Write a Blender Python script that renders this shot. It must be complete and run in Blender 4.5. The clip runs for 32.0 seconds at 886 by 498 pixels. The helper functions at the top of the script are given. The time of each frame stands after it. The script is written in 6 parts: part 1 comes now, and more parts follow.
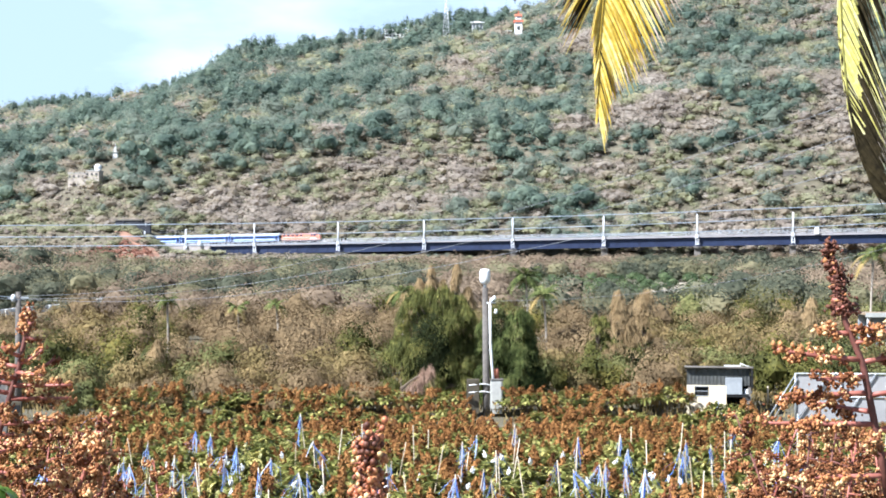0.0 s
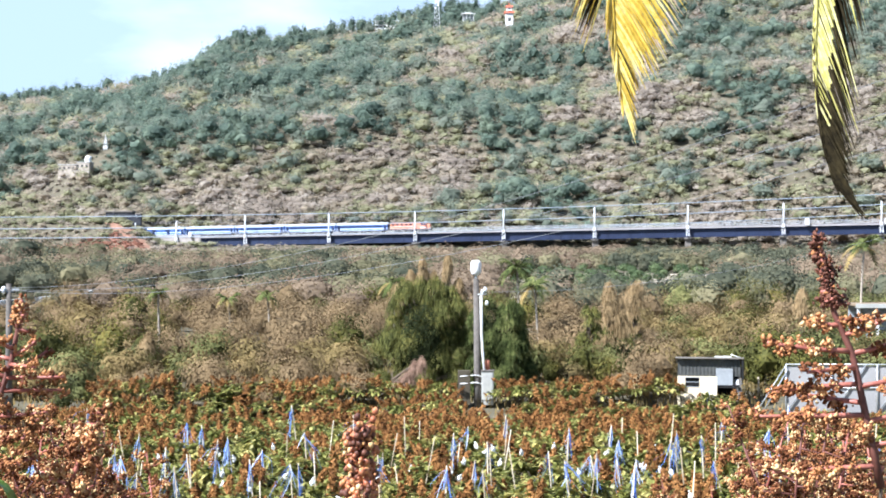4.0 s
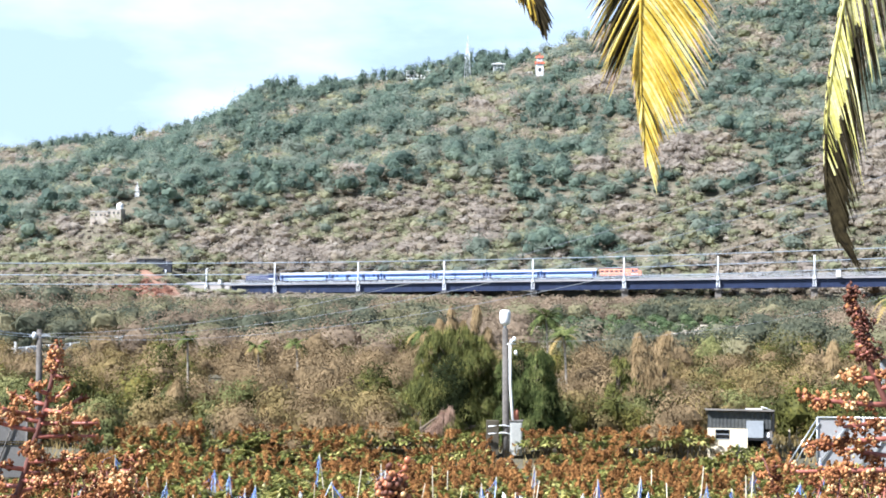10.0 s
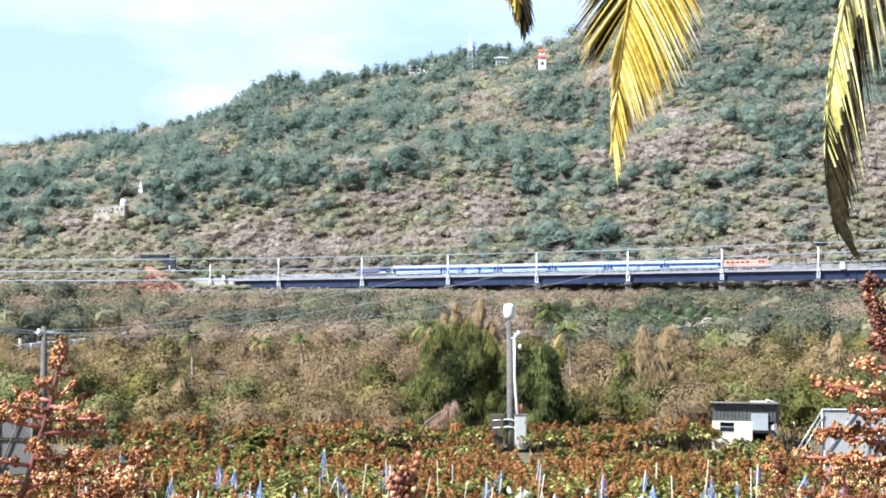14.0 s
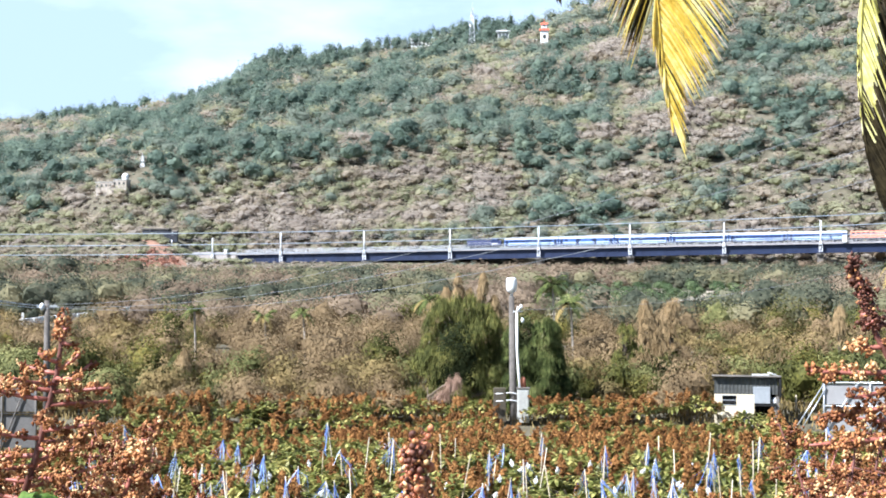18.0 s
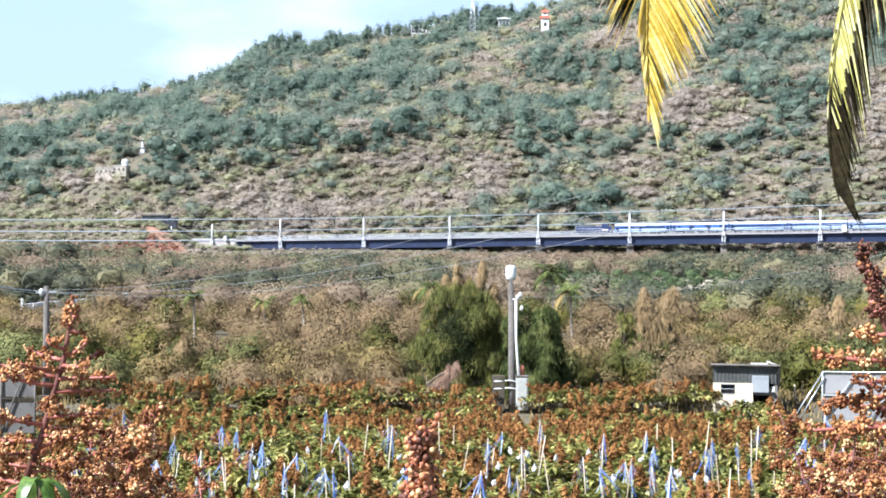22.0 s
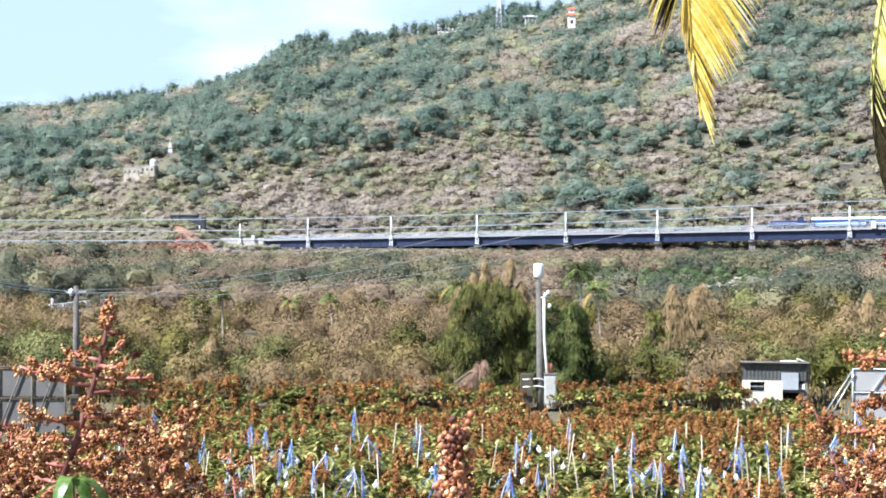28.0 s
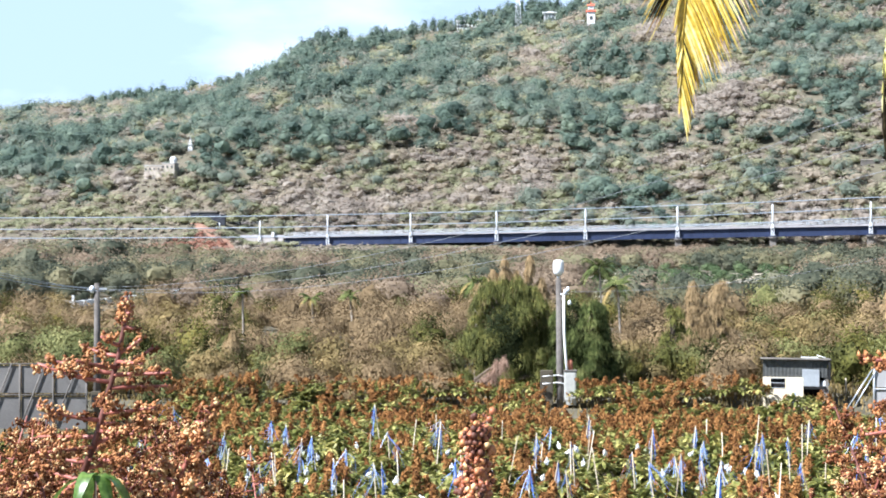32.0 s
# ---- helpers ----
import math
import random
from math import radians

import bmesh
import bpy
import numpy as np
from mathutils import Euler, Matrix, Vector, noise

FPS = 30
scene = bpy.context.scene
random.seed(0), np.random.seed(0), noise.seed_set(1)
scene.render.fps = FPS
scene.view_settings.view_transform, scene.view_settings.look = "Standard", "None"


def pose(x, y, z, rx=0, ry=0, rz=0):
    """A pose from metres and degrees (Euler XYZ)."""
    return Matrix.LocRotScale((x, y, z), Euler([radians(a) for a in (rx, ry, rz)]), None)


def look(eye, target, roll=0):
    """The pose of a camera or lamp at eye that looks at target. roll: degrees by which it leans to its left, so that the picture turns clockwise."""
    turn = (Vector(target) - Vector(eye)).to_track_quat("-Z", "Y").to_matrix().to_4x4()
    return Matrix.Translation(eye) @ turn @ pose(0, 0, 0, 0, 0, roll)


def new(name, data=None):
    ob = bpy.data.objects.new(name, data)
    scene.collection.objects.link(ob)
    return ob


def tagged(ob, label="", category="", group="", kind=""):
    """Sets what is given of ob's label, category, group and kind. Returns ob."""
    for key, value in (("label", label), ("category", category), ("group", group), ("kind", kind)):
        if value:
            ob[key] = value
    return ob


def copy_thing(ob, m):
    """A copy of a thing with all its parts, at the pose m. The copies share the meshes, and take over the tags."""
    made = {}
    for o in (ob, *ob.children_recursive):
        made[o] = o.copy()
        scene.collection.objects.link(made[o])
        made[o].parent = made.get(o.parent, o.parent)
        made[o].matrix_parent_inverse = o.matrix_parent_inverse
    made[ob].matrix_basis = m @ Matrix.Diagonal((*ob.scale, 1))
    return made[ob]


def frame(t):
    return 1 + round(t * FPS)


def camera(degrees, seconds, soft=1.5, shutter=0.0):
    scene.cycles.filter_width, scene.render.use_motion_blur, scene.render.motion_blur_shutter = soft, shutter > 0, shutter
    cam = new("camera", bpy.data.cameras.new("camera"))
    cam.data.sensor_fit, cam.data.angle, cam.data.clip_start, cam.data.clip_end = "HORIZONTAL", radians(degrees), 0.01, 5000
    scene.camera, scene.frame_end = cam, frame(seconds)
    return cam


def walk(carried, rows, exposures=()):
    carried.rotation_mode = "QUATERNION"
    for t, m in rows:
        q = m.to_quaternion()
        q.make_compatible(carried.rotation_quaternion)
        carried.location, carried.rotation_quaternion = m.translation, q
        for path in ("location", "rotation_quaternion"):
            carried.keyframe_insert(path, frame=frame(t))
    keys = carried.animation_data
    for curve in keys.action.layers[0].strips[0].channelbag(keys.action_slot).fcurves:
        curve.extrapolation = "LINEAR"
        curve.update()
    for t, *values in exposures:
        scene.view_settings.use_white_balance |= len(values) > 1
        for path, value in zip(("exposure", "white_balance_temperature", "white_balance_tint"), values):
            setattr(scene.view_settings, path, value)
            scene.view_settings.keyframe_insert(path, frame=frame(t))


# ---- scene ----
cam = camera(34.0, 32.0, soft=1.8)

# seconds, sideways drift of the eye, pitch, yaw, roll
HELD = [
    (0, -0.000, 0.305, 1.136, -0.054),
    (0.5, -0.000, 0.320, 1.381, -0.017),
    (1, -0.001, 0.536, 1.139, 0.298),
    (1.5, -0.001, 0.236, 1.256, 0.145),
    (2, -0.001, 0.095, 1.573, 0.316),
    (2.5, -0.002, -0.144, 0.808, 0.272),
    (4.5, -0.006, 0.112, 1.665, 0.001),
    (5, -0.009, 0.953, 1.688, 0.067),
    (5.5, -0.011, 2.532, 0.366, 0.362),
    (6, -0.012, 2.622, 0.193, -0.056),
    (6.5, -0.016, 2.707, 0.501, -0.295),
    (7, -0.018, 2.834, 0.581, -0.335),
    (7.5, -0.019, 2.807, 0.420, -0.292),
    (8, -0.022, 2.701, 0.471, -0.291),
    (8.5, -0.020, 2.651, 0.415, -0.241),
    (9, -0.020, 2.537, 0.414, -0.309),
    (9.5, -0.018, 2.271, 0.382, -0.469),
    (10, -0.015, 1.902, 0.333, -0.432),
    (10.5, -0.014, 1.954, 0.197, -0.434),
    (11, -0.013, 1.891, 0.045, -0.486),
    (11.5, -0.012, 1.543, -0.099, -0.468),
    (12, -0.014, 1.374, -0.015, -0.401),
    (12.5, -0.014, 1.458, 0.204, -0.423),
    (13, -0.016, 1.572, 0.347, -0.273),
    (13.5, -0.016, 1.532, 0.270, -0.273),
    (14, -0.017, 1.679, 0.192, -0.105),
    (14.5, -0.018, 1.655, 0.221, -0.068),
    (16.5, -0.029, 0.738, 0.383, -0.107),
    (17, -0.032, 0.618, 0.330, -0.001),
    (17.5, -0.034, 0.514, 0.285, -0.143),
    (18, -0.034, 0.644, 0.111, -0.029),
    (18.5, -0.035, 0.619, 0.036, 0.082),
    (19, -0.037, 0.469, -0.000, -0.000),
    (19.5, -0.037, 0.425, 0.086, 0.011),
    (20, -0.038, 0.316, 0.137, -0.193),
    (20.5, -0.038, 0.200, 0.268, -0.318),
    (21, -0.038, 0.164, 0.183, -0.248),
    (21.5, -0.039, 0.188, 0.157, -0.300),
    (22, -0.039, 0.150, 0.133, -0.313),
    (22.5, -0.040, 0.340, -0.089, -0.143),
    (23, -0.040, 0.538, -0.523, -0.049),
    (23.5, -0.041, 0.330, -0.701, -0.067),
    (24, -0.041, 0.125, -0.706, 0.048),
    (24.5, -0.042, 0.009, -0.892, 0.080),
    (25, -0.042, 0.059, -1.123, -0.197),
    (25.5, -0.043, -0.012, -1.142, -0.035),
    (27.5, -0.049, 0.113, -1.015, -0.079),
    (28, -0.050, 0.083, -0.950, -0.039),
    (28.5, -0.049, 0.095, -0.950, -0.026),
    (29, -0.049, 0.211, -1.081, 0.234),
    (29.5, -0.049, 0.102, -1.238, 0.106),
    (30, -0.049, 0.072, -1.346, 0.171),
    (30.5, -0.049, 0.047, -1.511, 0.139),
    (31, -0.049, 0.008, -1.604, -0.005),
    (31.5, -0.049, -0.032, -1.674, 0.038),
    (32, -0.049, -0.047, -1.724, 0.045),
]
walk(cam, [(t, pose(ex, 0, 8.0, 90 + p, 0, -yaw) @ pose(0, 0, 0, 0, 0, -roll)) for t, ex, p, yaw, roll in HELD],
     exposures=[(0, 1.41, 5760, 11), (32, 1.41, 5760, 11)])

# ---- light ----
SUN_FROM = Vector((-0.60, -0.36, 0.72)).normalized()
sun = new("sun", bpy.data.lights.new("sun", "SUN"))
sun.data.energy, sun.data.angle, sun.data.color = 5.0, radians(0.55), (1.0, 0.97, 0.93)
sun.matrix_world = look(SUN_FROM * 100, (0, 0, 0))

world = bpy.data.worlds.new("world")
scene.world = world
world.use_nodes = True
wt = world.node_tree
wt.nodes.clear()
sky = wt.nodes.new("ShaderNodeTexSky")
sky.sky_type, sky.sun_disc = "NISHITA", False
sky.sun_elevation = math.asin(SUN_FROM.z)
sky.sun_rotation = math.atan2(SUN_FROM.x, SUN_FROM.y)
sky.air_density, sky.dust_density, sky.ozone_density = 0.9, 0.8, 1.2
geo = wt.nodes.new("ShaderNodeTexCoord")
mapping = wt.nodes.new("ShaderNodeMapping")
mapping.inputs["Scale"].default_value = (5.0, 5.0, 14.0)
mapping.inputs["Location"].default_value = (0.6, 0.2, 0.35)
cloud = wt.nodes.new("ShaderNodeTexNoise")
cloud.inputs["Scale"].default_value, cloud.inputs["Detail"].default_value = 1.3, 7.0
ramp = wt.nodes.new("ShaderNodeValToRGB")
ramp.color_ramp.elements[0].position, ramp.color_ramp.elements[1].position = 0.47, 0.82
ramp.color_ramp.elements[0].color = (0.0, 0.0, 0.0, 1)
mixc = wt.nodes.new("ShaderNodeMixRGB")
mixc.inputs["Color2"].default_value = (11.0, 12.2, 13.0, 1)
veil = wt.nodes.new("ShaderNodeMixRGB")
height = wt.nodes.new("ShaderNodeSeparateXYZ")
thin = wt.nodes.new("ShaderNodeMapRange")
thin.inputs["From Min"].default_value, thin.inputs["From Max"].default_value = 0.20, 0.36
thin.inputs["To Min"].default_value, thin.inputs["To Max"].default_value = 0.86, 0.10
veil.inputs["Color2"].default_value = (6.3, 7.9, 10.0, 1)
back = wt.nodes.new("ShaderNodeBackground")
back.inputs["Strength"].default_value = 0.048
wout = wt.nodes.new("ShaderNodeOutputWorld")
wt.links.new(geo.outputs["Generated"], mapping.inputs["Vector"])
wt.links.new(geo.outputs["Generated"], height.inputs["Vector"])
wt.links.new(height.outputs["Z"], thin.inputs["Value"])
wt.links.new(thin.outputs["Result"], veil.inputs["Fac"])
wt.links.new(mapping.outputs["Vector"], cloud.inputs["Vector"])
wt.links.new(cloud.outputs["Fac"], ramp.inputs["Fac"])
low = wt.nodes.new("ShaderNodeMath")
low.operation = "MULTIPLY"
wt.links.new(ramp.outputs["Color"], low.inputs[0])
wt.links.new(thin.outputs["Result"], low.inputs[1])
wt.links.new(low.outputs[0], mixc.inputs["Fac"])
wt.links.new(sky.outputs["Color"], veil.inputs["Color1"])
wt.links.new(veil.outputs["Color"], mixc.inputs["Color1"])
wt.links.new(mixc.outputs["Color"], back.inputs["Color"])
wt.links.new(back.outputs["Background"], wout.inputs["Surface"])


# ---- materials ----
def material(name, stops, scale=1.0, rough=0.7, metal=0.0, bump=0.0, fine=None, through_light=0.0, spread=0.5, per_object=0.0, per_island=0.0):
    """A node material: colour stops over two scales of noise in metres, relief, wear and, for leaves, light let through."""
    m = bpy.data.materials.new(name)
    m.use_nodes = True
    nt = m.node_tree
    nodes, links = nt.nodes, nt.links
    bsdf = nodes["Principled BSDF"]
    coord = nodes.new("ShaderNodeNewGeometry")
    n1 = nodes.new("ShaderNodeTexNoise")
    n1.inputs["Scale"].default_value, n1.inputs["Detail"].default_value = scale, 4.0
    links.new(coord.outputs["Position"], n1.inputs["Vector"])
    n2 = nodes.new("ShaderNodeTexNoise")
    n2.inputs["Scale"].default_value, n2.inputs["Detail"].default_value = fine or scale * 9, 3.0
    links.new(coord.outputs["Position"], n2.inputs["Vector"])
    mix = nodes.new("ShaderNodeMath")
    mix.operation = "MULTIPLY_ADD"
    mix.inputs[1].default_value = spread
    links.new(n2.outputs["Fac"], mix.inputs[0])
    base = nodes.new("ShaderNodeMath")
    base.operation = "MULTIPLY"
    base.inputs[1].default_value = 1.0 - spread
    links.new(n1.outputs["Fac"], base.inputs[0])
    links.new(base.outputs[0], mix.inputs[2])
    last = mix
    if per_object:
        info = nodes.new("ShaderNodeObjectInfo")
        add = nodes.new("ShaderNodeMath")
        add.operation = "MULTIPLY_ADD"
        add.inputs[1].default_value = per_object
        links.new(info.outputs["Random"], add.inputs[0])
        shift = nodes.new("ShaderNodeMath")
        shift.operation = "SUBTRACT"
        shift.inputs[1].default_value = per_object / 2
        links.new(mix.outputs[0], shift.inputs[0])
        links.new(shift.outputs[0], add.inputs[2])
        last = add
    if per_island:
        add = nodes.new("ShaderNodeMath")
        add.operation = "MULTIPLY_ADD"
        add.inputs[1].default_value = per_island
        links.new(coord.outputs["Random Per Island"], add.inputs[0])
        shift = nodes.new("ShaderNodeMath")
        shift.operation = "SUBTRACT"
        shift.inputs[1].default_value = per_island / 2
        links.new(last.outputs[0], shift.inputs[0])
        links.new(shift.outputs[0], add.inputs[2])
        last = add
    r = nodes.new("ShaderNodeValToRGB")
    while len(r.color_ramp.elements) < len(stops):
        r.color_ramp.elements.new(0.5)
    for e, (p, c) in zip(r.color_ramp.elements, stops):
        e.position, e.color = p, (*c, 1)
    links.new(last.outputs[0], r.inputs["Fac"])
    links.new(r.outputs["Color"], bsdf.inputs["Base Color"])
    bsdf.inputs["Roughness"].default_value, bsdf.inputs["Metallic"].default_value = rough, metal
    # rough, matt surfaces have little sheen
    bsdf.inputs["Specular IOR Level"].default_value = 0.12 if rough >= 0.65 else 0.4
    if bump:
        b = nodes.new("ShaderNodeBump")
        b.inputs["Strength"].default_value = bump
        b.inputs["Distance"].default_value = 0.02
        links.new(n2.outputs["Fac"], b.inputs["Height"])
        links.new(b.outputs["Normal"], bsdf.inputs["Normal"])
    if through_light:
        tr = nodes.new("ShaderNodeBsdfTranslucent")
        links.new(r.outputs["Color"], tr.inputs["Color"])
        ms = nodes.new("ShaderNodeMixShader")
        ms.inputs["Fac"].default_value = through_light
        links.new(bsdf.outputs[0], ms.inputs[1])
        links.new(tr.outputs[0], ms.inputs[2])
        links.new(ms.outputs[0], nodes["Material Output"].inputs["Surface"])
    return m


def tones(lo, hi, a=0.32, b=0.68):
    return [(a, lo), (b, hi)]


M = {
    # hillside shrub and light forest: distance haze is mixed into these colours
    "shrub_hazed": material("shrub_hazed", [(0.34, (0.235, 0.243, 0.145)), (0.5, (0.330, 0.329, 0.199)), (0.66, (0.432, 0.412, 0.268))], 0.09, 0.85, fine=0.6, through_light=0.5, spread=0.22),
    "forest_light_hazed": material("forest_light_hazed", [(0.34, (0.158, 0.186, 0.142)), (0.5, (0.221, 0.254, 0.197)), (0.66, (0.294, 0.328, 0.258))], 0.12, 0.85, fine=0.6, through_light=0.5, spread=0.2),
    "net_dark": material("net_dark", tones((0.17, 0.16, 0.148), (0.27, 0.257, 0.24)), 0.6, 0.9, fine=30, through_light=0.3),
    "bud_plump": material("bud_plump", [(0.3, (0.250, 0.065, 0.034)), (0.5, (0.475, 0.176, 0.084)), (0.7, (0.825, 0.468, 0.156))], 60, 0.38, fine=200, through_light=0.15),
    "withered": material("withered", tones((0.19, 0.115, 0.08), (0.43, 0.29, 0.205)), 2.0, 0.9, fine=9),
    "pole_old": material("pole_old", tones((0.07, 0.062, 0.054), (0.19, 0.172, 0.152)), 1.4, 0.95, bump=0.4, fine=14),
    "bud_red": material("bud_red", tones((0.045, 0.015, 0.009), (0.180, 0.064, 0.032)), 22, 0.6, fine=110),
    "palm_dry": material("palm_dry", tones((0.225, 0.158, 0.056), (0.413, 0.310, 0.119)), 1.5, 0.7, fine=8, through_light=0.2),
    # wide dark stop paints shaded hollows into the bush colour
    "bush_dark": material("bush_dark", [(0.36, (0.025, 0.027, 0.006)), (0.5, (0.085, 0.085, 0.020)), (0.64, (0.227, 0.185, 0.046))], 0.5, 0.7, fine=3.0, through_light=0.12, spread=0.25),
    "earth": material("earth", [(0.3, (0.082, 0.073, 0.049)), (0.5, (0.123, 0.110, 0.076)), (0.7, (0.172, 0.150, 0.109))], 0.02, 0.95, fine=0.3),
    "red_earth": material("red_earth", [(0.3, (0.229, 0.126, 0.084)), (0.7, (0.435, 0.264, 0.184))], 0.3, 0.95, fine=2.0),
    "scrub_red": material("scrub_red", [(0.34, (0.259, 0.127, 0.088)), (0.5, (0.397, 0.211, 0.149)), (0.66, (0.523, 0.304, 0.219))], 0.1, 0.95, fine=0.6, through_light=0.45, spread=0.25),
    # forest, olive and dry are paler and bluer, with hillside haze painted in
    "forest_hazed": material("forest_hazed", [(0.34, (0.083, 0.117, 0.097)), (0.5, (0.149, 0.201, 0.155)), (0.66, (0.274, 0.332, 0.242))], 0.10, 0.85, fine=0.6, through_light=0.5, spread=0.2),
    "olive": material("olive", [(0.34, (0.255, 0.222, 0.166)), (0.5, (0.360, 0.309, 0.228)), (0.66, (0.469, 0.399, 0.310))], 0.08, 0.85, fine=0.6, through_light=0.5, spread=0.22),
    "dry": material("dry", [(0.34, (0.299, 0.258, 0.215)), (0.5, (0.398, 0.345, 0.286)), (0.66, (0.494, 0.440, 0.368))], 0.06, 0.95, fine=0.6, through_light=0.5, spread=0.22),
    # thicket colours: the dark stops also paint in shade between the leaves
    "bright": material("bright", [(0.36, (0.047, 0.054, 0.019)), (0.5, (0.133, 0.138, 0.048)), (0.64, (0.259, 0.246, 0.095))], 0.5, 0.7, fine=3.0, through_light=0.15, spread=0.25),
    "scrub_olive": material("scrub_olive", [(0.36, (0.081, 0.063, 0.027)), (0.5, (0.192, 0.144, 0.057)), (0.64, (0.329, 0.238, 0.106))], 0.5, 0.8, fine=3.0, through_light=0.15, spread=0.25),
    "scrub_dry": material("scrub_dry", [(0.36, (0.104, 0.074, 0.040)), (0.5, (0.204, 0.145, 0.077)), (0.64, (0.323, 0.230, 0.124))], 0.4, 0.95, fine=2.5, through_light=0.15, spread=0.25),
    "slope_green": material("slope_green", [(0.34, (0.043, 0.053, 0.037)), (0.5, (0.100, 0.109, 0.072)), (0.66, (0.214, 0.205, 0.131))], 0.16, 0.85, fine=1.0, through_light=0.38, spread=0.24),
    "slope_olive": material("slope_olive", [(0.34, (0.108, 0.106, 0.060)), (0.5, (0.199, 0.187, 0.105)), (0.66, (0.315, 0.280, 0.161))], 0.15, 0.85, fine=1.0, through_light=0.38, spread=0.24),
    "slope_dry": material("slope_dry", [(0.34, (0.146, 0.108, 0.075)), (0.5, (0.248, 0.187, 0.127)), (0.66, (0.359, 0.280, 0.191))], 0.12, 0.95, fine=1.0, through_light=0.38, spread=0.24),
    "casuarina": material("casuarina", [(0.36, (0.016, 0.022, 0.008)), (0.5, (0.075, 0.095, 0.028)), (0.66, (0.235, 0.245, 0.085))], 0.9, 0.95, fine=5.0, through_light=0.06),
    "orchard": material("orchard", [(0.34, (0.038, 0.061, 0.029)), (0.5, (0.092, 0.133, 0.061)), (0.66, (0.184, 0.224, 0.105))], 0.3, 0.75, fine=2.0, through_light=0.3, per_object=0.2),
    "pale_earth": material("pale_earth", tones((0.26, 0.22, 0.16), (0.44, 0.39, 0.30)), 0.1, 0.95, fine=0.8),
    # near-black: the crown's inner shade is put into this colour
    "casuarina_core_shade": material("casuarina_core_shade", tones((0.004, 0.006, 0.002), (0.03, 0.038, 0.012)), 0.8, 0.95, fine=5.0),
    "casuarina_olive": material("casuarina_olive", [(0.34, (0.028, 0.034, 0.009)), (0.5, (0.109, 0.115, 0.031)), (0.66, (0.298, 0.270, 0.076))], 0.8, 0.7, fine=5.0, through_light=0.1),
    "needle_brown": material("needle_brown", tones((0.18, 0.125, 0.06), (0.45, 0.32, 0.165)), 0.8, 0.85, fine=4.0),
    "bark": material("bark", tones((0.09, 0.07, 0.05), (0.24, 0.19, 0.14)), 1.5, 0.95, bump=0.5),
    "palm_bark": material("palm_bark", tones((0.26, 0.22, 0.17), (0.45, 0.40, 0.33)), 1.5, 0.9, bump=0.4),
    # field leaves and blossom: low stops darkened to paint the shaded gaps
    "mango_leaf": material("mango_leaf", [(0.36, (0.019, 0.027, 0.007)), (0.5, (0.170, 0.182, 0.041)), (0.66, (0.639, 0.543, 0.196))], 1.3, 0.4, fine=5.0, through_light=0.2),
    "panicle_far": material("panicle_far", [(0.36, (0.034, 0.014, 0.006)), (0.5, (0.203, 0.091, 0.028)), (0.65, (0.458, 0.234, 0.081))], 1.5, 0.8, fine=11.0),
    "stem_red": material("stem_red", tones((0.20, 0.055, 0.038), (0.46, 0.175, 0.125)), 14, 0.5, fine=90),
    "stem_dark": material("stem_dark", tones((0.077, 0.028, 0.021), (0.187, 0.070, 0.050)), 14, 0.6, fine=90),
    "bud_orange": material("bud_orange", [(0.3, (0.245, 0.087, 0.029)), (0.5, (0.433, 0.186, 0.065)), (0.7, (0.622, 0.344, 0.143))], 30, 0.55, fine=130, through_light=0.1),
    "bud_yellow": material("bud_yellow", tones((0.58, 0.34, 0.13), (0.80, 0.58, 0.30)), 30, 0.55, fine=130, through_light=0.1),
    "bud_brown": material("bud_brown", tones((0.072, 0.024, 0.011), (0.275, 0.110, 0.046)), 22, 0.75, fine=110),
    "frond_yellow": material("frond_yellow", [(0.22, (0.20, 0.11, 0.02)), (0.42, (0.62, 0.42, 0.05)), (0.58, (0.80, 0.60, 0.10)), (0.8, (0.92, 0.80, 0.36))], 6, 0.42, fine=40, through_light=0.3, per_object=0.25, per_island=0.3),
    "frond_green": material("frond_green", [(0.25, (0.334, 0.312, 0.058)), (0.5, (0.779, 0.712, 0.208)), (0.74, (1.002, 0.946, 0.531))], 6, 0.42, fine=40, through_light=0.3, per_object=0.2, per_island=0.25),
    "frond_tip": material("frond_tip", tones((0.26, 0.15, 0.08), (0.72, 0.58, 0.46)), 6, 0.7, fine=40, through_light=0.2, per_island=0.4),
    "frond_dead": material("frond_dead", tones((0.004, 0.003, 0.002), (0.060, 0.046, 0.020)), 6, 0.95, fine=40),
    "concrete": material("concrete", tones((0.42, 0.41, 0.38), (0.62, 0.60, 0.56)), 0.4, 0.9, bump=0.3),
    "concrete_old": material("concrete_old", tones((0.10, 0.09, 0.078), (0.235, 0.215, 0.19)), 1.4, 0.95, bump=0.4, fine=14),
    "girder_blue": material("girder_blue", tones((0.011, 0.017, 0.044), (0.026, 0.039, 0.088)), 0.3, 0.5, fine=2),
    "white_paint": material("white_paint", tones((0.68, 0.68, 0.66), (0.84, 0.84, 0.82)), 0.8, 0.5, fine=8),
    "parapet": material("parapet", tones((0.30, 0.285, 0.29), (0.45, 0.43, 0.435)), 0.5, 0.8, fine=4),
    "steel": material("steel", tones((0.46, 0.48, 0.49), (0.66, 0.68, 0.69)), 2.0, 0.35, 0.6, fine=15),
    "mast_white": material("mast_white", tones((0.70, 0.72, 0.74), (0.84, 0.86, 0.88)), 0.6, 0.4, fine=6),
    "cable": material("cable", tones((0.26, 0.30, 0.35), (0.37, 0.42, 0.47)), 1.0, 0.5, fine=9),
